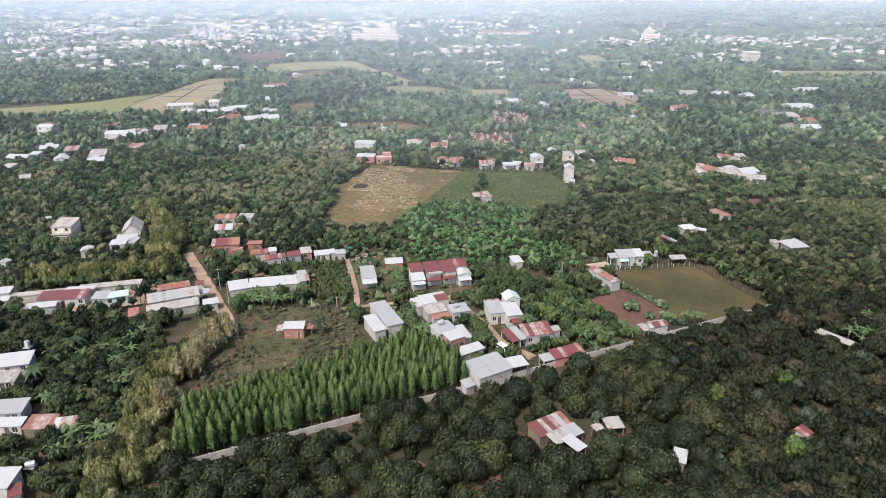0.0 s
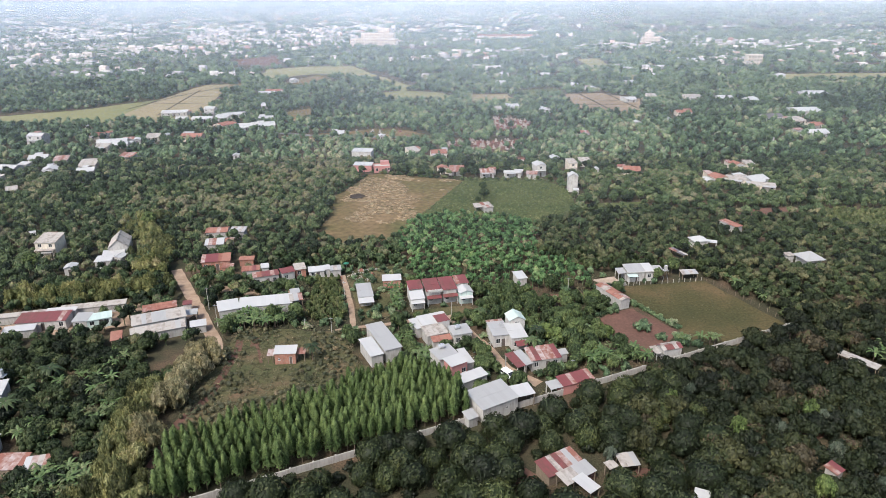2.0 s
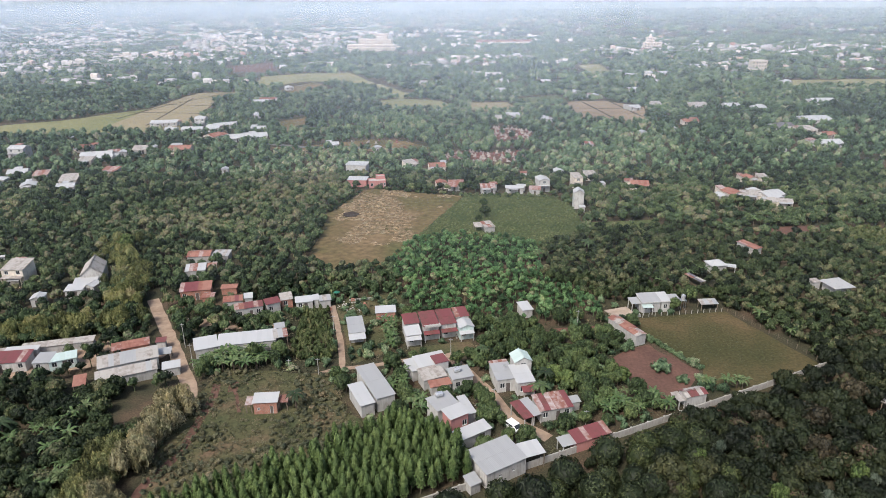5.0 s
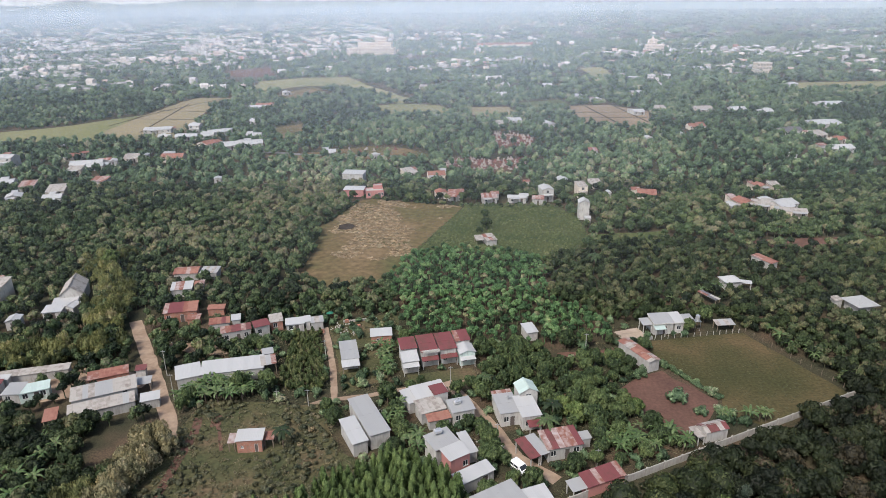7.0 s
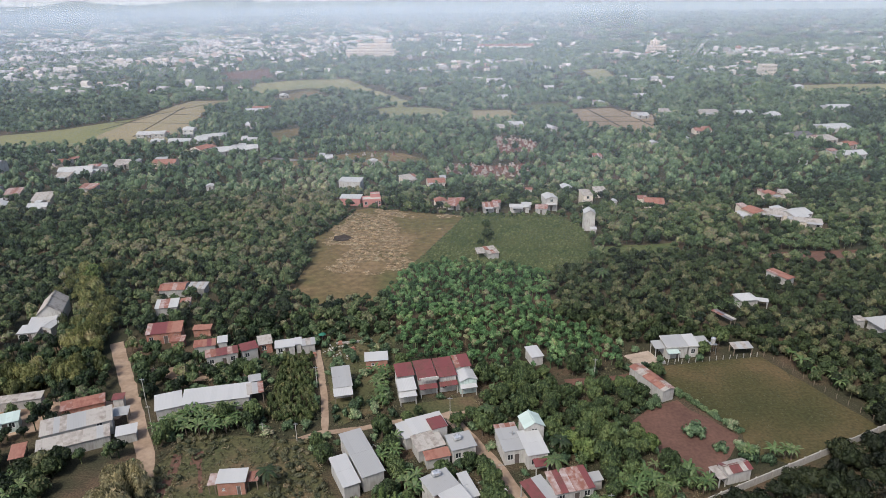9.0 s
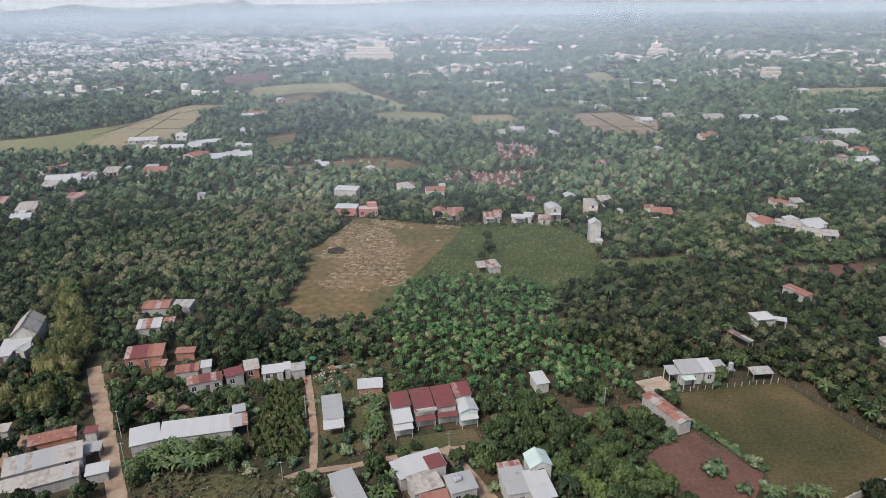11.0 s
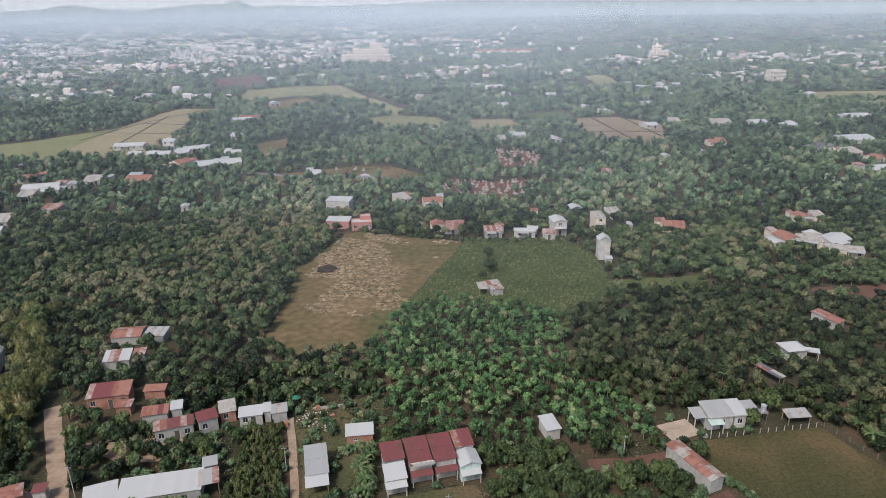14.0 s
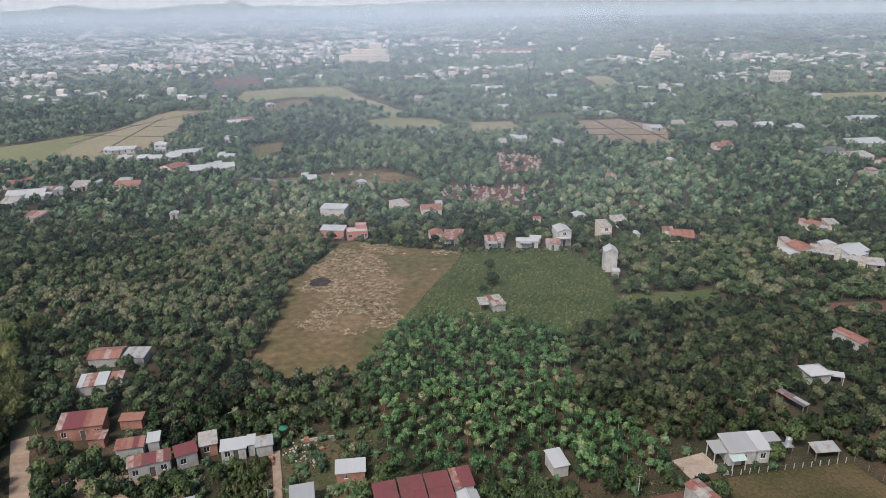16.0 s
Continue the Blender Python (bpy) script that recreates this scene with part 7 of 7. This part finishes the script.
for k, (px, py) in enumerate(((6.1, 145.1), (7.1, 143.4), (8.2, 141.2), (9.0, 140.1), (10.1, 138.4), (5.3, 146.9))):
    th = thing("gate_pillar", px, py, "white and pale green painted gate pillar", "pillar", "pillars along the lane", yaw=25)
    bm = bmesh.new()
    box(bm, -0.22, 0.22, -0.22, 0.22, -0.05, 2.0)
    part("shaft", bm, WHITE_WALL if k % 2 else BLUE_WALL, th)
    bm = bmesh.new()
    box(bm, -0.32, 0.32, -0.32, 0.32, 2.0, 2.15)
    bmesh.ops.create_cone(bm, cap_ends=True, segments=4, radius1=0.36, radius2=0.02, depth=0.35, matrix=pose(0, 0, 2.32, 0, 0, 45))
    part("cap", bm, WHITE_WALL, th)

for px, py, hh in ((-28.8, 155.2, 4.2), (12.5, 151.4, 4.6), (-35.9, 157.5, 2.6), (9.7, 142.4, 4.4), (1.0, 160.5, 6.0), (-63.5, 168.0, 6.5), (-58.0, 158.0, 6.5), (33.4, 176.6, 5.0), (-28.2, 173.9, 5.5), (27.1, 135.1, 4.0)):
    th = thing("utility_pole", px, py, "pale concrete utility pole with crossarm", "utility pole", "utility poles")
    bm = bmesh.new()
    tube(bm, 0, 0, -0.1, hh, 0.085, 0.055, 8)
    part("pole", bm, CONCRETE, th)
    bm = bmesh.new()
    box(bm, -0.5, 0.5, -0.04, 0.04, hh - 0.4, hh - 0.3)
    part("crossarm", bm, STEEL, th)


# the white car in the lane
th = thing("car", 13.1, 134.3, "white passenger van parked in the dirt lane", "car", yaw=-53)
bm = bmesh.new()
prism(bm, [(-2.15, 0.35), (2.15, 0.35), (2.2, 0.75), (2.05, 0.95), (1.25, 1.08), (0.55, 1.62), (-1.75, 1.66), (-2.1, 1.1), (-2.18, 0.7)], "y", -0.84, 0.84)
bmesh.ops.bevel(bm, geom=list(bm.edges), offset=0.06, segments=2, affect="EDGES")
body = part("body", bm, CARPAINT, th)
bm = bmesh.new()
prism(bm, [(1.22, 1.09), (0.6, 1.57), (0.63, 1.6), (1.26, 1.12)], "y", -0.7, 0.7)
part("windscreen", bm, GLASS, body)
for s in (-0.85, 0.83):
    for a, b in ((-1.8, -0.75), (-0.65, 0.3)):
        bm = bmesh.new()
        box(bm, a, b, s, s + 0.02, 1.08, 1.5)
        part("side_window", bm, GLASS, body)
bm = bmesh.new()
prism(bm, [(-2.05, 1.15), (-1.82, 1.55), (-1.86, 1.58), (-2.1, 1.17)], "y", -0.68, 0.68)
part("rear_window", bm, GLASS, body)
for sx in (-1.35, 1.35):
    for sy in (-0.78, 0.78):
        bm = bmesh.new()
        bmesh.ops.create_cone(bm, cap_ends=True, segments=16, radius1=0.33, radius2=0.33, depth=0.2)
        wheel = part("wheel", bm, RUBBER, th, "", pose(sx, sy, 0.33, 90, 0, 0))
        bm = bmesh.new()
        bmesh.ops.create_cone(bm, cap_ends=True, segments=12, radius1=0.2, radius2=0.2, depth=0.22)
        part("rim", bm, STEEL, wheel)
for sy in (-0.6, 0.6):
    bm = bmesh.new()
    box(bm, 2.12, 2.19, sy - 0.18, sy + 0.18, 0.72, 0.86)
    part("headlight", bm, FRAME, body)

# parasol at the lane's end
th = thing("parasol", -30.6, 195.0, "green parasol over a stall", "parasol")
bm = bmesh.new()
tube(bm, 0, 0, 0, 2.3, 0.03, 0.03, 6)
part("pole", bm, STEEL, th)
bm = bmesh.new()
bmesh.ops.create_cone(bm, cap_ends=False, segments=10, radius1=0.95, radius2=0.05, depth=0.45, matrix=pose(0, 0, 2.3))
part("canopy", bm, plain_mat("green canvas", (0.03, 0.14, 0.09), 0.8), th)

th = tagged(new("low_wall"), "low pale concrete wall in a grassy lot", "wall")
th.location = (-27, 193.2, 0)
bm = bmesh.new()
box(bm, 0, 9, -0.1, 0.1, -0.1, 0.6)
part("wall_panel", bm, CONCRETE, th, "", pose(0, 0, 0, 0, 0, 12))

# tombs of the cemetery
bm = bmesh.new()
box(bm, -1.3, 1.3, -1.9, 1.9, -0.05, 0.35)
box(bm, -0.75, 0.75, -1.4, 1.0, 0.35, 0.95)
base_me = bpy.data.meshes.new("plinth")
bm.to_mesh(base_me)
base_red = base_me.copy()
base_me.materials.append(TOMB)
base_red.materials.append(TOMB_RED)
bm.free()
bm = bmesh.new()
box(bm, -0.8, 0.8, 1.2, 1.5, 0.35, 1.8)
prism(bm, [(-1.05, 1.8), (1.05, 1.8), (0, 2.4)], "y", 1.05, 1.65)
stone_me = bpy.data.meshes.new("headstone")
bm.to_mesh(stone_me)
stone_red = stone_me.copy()
stone_me.materials.append(TOMB)
stone_red.materials.append(TOMB_RED)
bm.free()
x, y = jitter(-64, 56, 354, 456, 3.3, 0.36)
u = inside(x, y, TOMBS) | inside(x, y, TOMBS_N) | (inside(x, y, [(-30, 392), (-12, 395), (-10, 384), (-26, 386)]) & (rng.random(len(x)) < 0.6)) | (inside(x, y, [(-64, 402), (-44, 417), (-26, 409), (-28, 399)]) & (rng.random(len(x)) < 0.25))
x, y = x[u], y[u]
for px, py in zip(x, y):
    red = rng.random() < 0.42
    if rng.random() < 0.3:
        continue
    th = thing("tomb", px, py, "red tiled raised tomb with headstone" if red else "pale plastered raised tomb with headstone", "tomb", "tombs of the cemetery", yaw=rng.uniform(-25, 40))
    s = rng.uniform(0.45, 0.75)
    th.scale = (s, s, s)
    part("plinth", base_red if red else base_me, TOMB, th)
    part("headstone", stone_red if red and rng.random() < 0.6 else stone_me, TOMB, th)

# pale rubble and stacked bricks on the lot and by the lane
bm = bmesh.new()
for k in range(150):
    cx, cy = ((-27, 191), (-24.5, 188), (-13.5, 152), (8.0, 139.5), (-66, 182))[k % 5]
    px, py = cx + random.gauss(0, 1.6), cy + random.gauss(0, 1.3)
    s = random.uniform(0.08, 0.3)
    bmesh.ops.create_icosphere(bm, subdivisions=1, radius=s, matrix=pose(px, py, s * 0.4, random.uniform(0, 90), 0, random.uniform(0, 90)))
me = bpy.data.meshes.new("rubble")
bm.to_mesh(me)
bm.free()
me.materials.append(CONCRETE)
tagged(new("rubble", me), "scattered pale rubble and stones", "rubble", kind="stuff")
for px, py, yw, red in ((-26, 193.6, 15, 1), (-22.5, 190.5, 40, 1), (-15.5, 151, 10, 0), (7.4, 141.2, 30, 0), (-31.5, 188, 12, 1), (50.6, 182.6, 12, 0)):
    th = thing("brick_stack", px, py, "small stack of red bricks on bare ground" if red else "small pale concrete block pile", "bricks", yaw=yw)
    for row in range(3):
        bm = bmesh.new()
        box(bm, -0.6 + 0.08 * row, 0.6 - 0.08 * row, -0.4, 0.4, 0.25 * row, 0.25 * row + 0.24)
        part("course", bm, ORANGE_BRICK if red else CONCRETE, th)
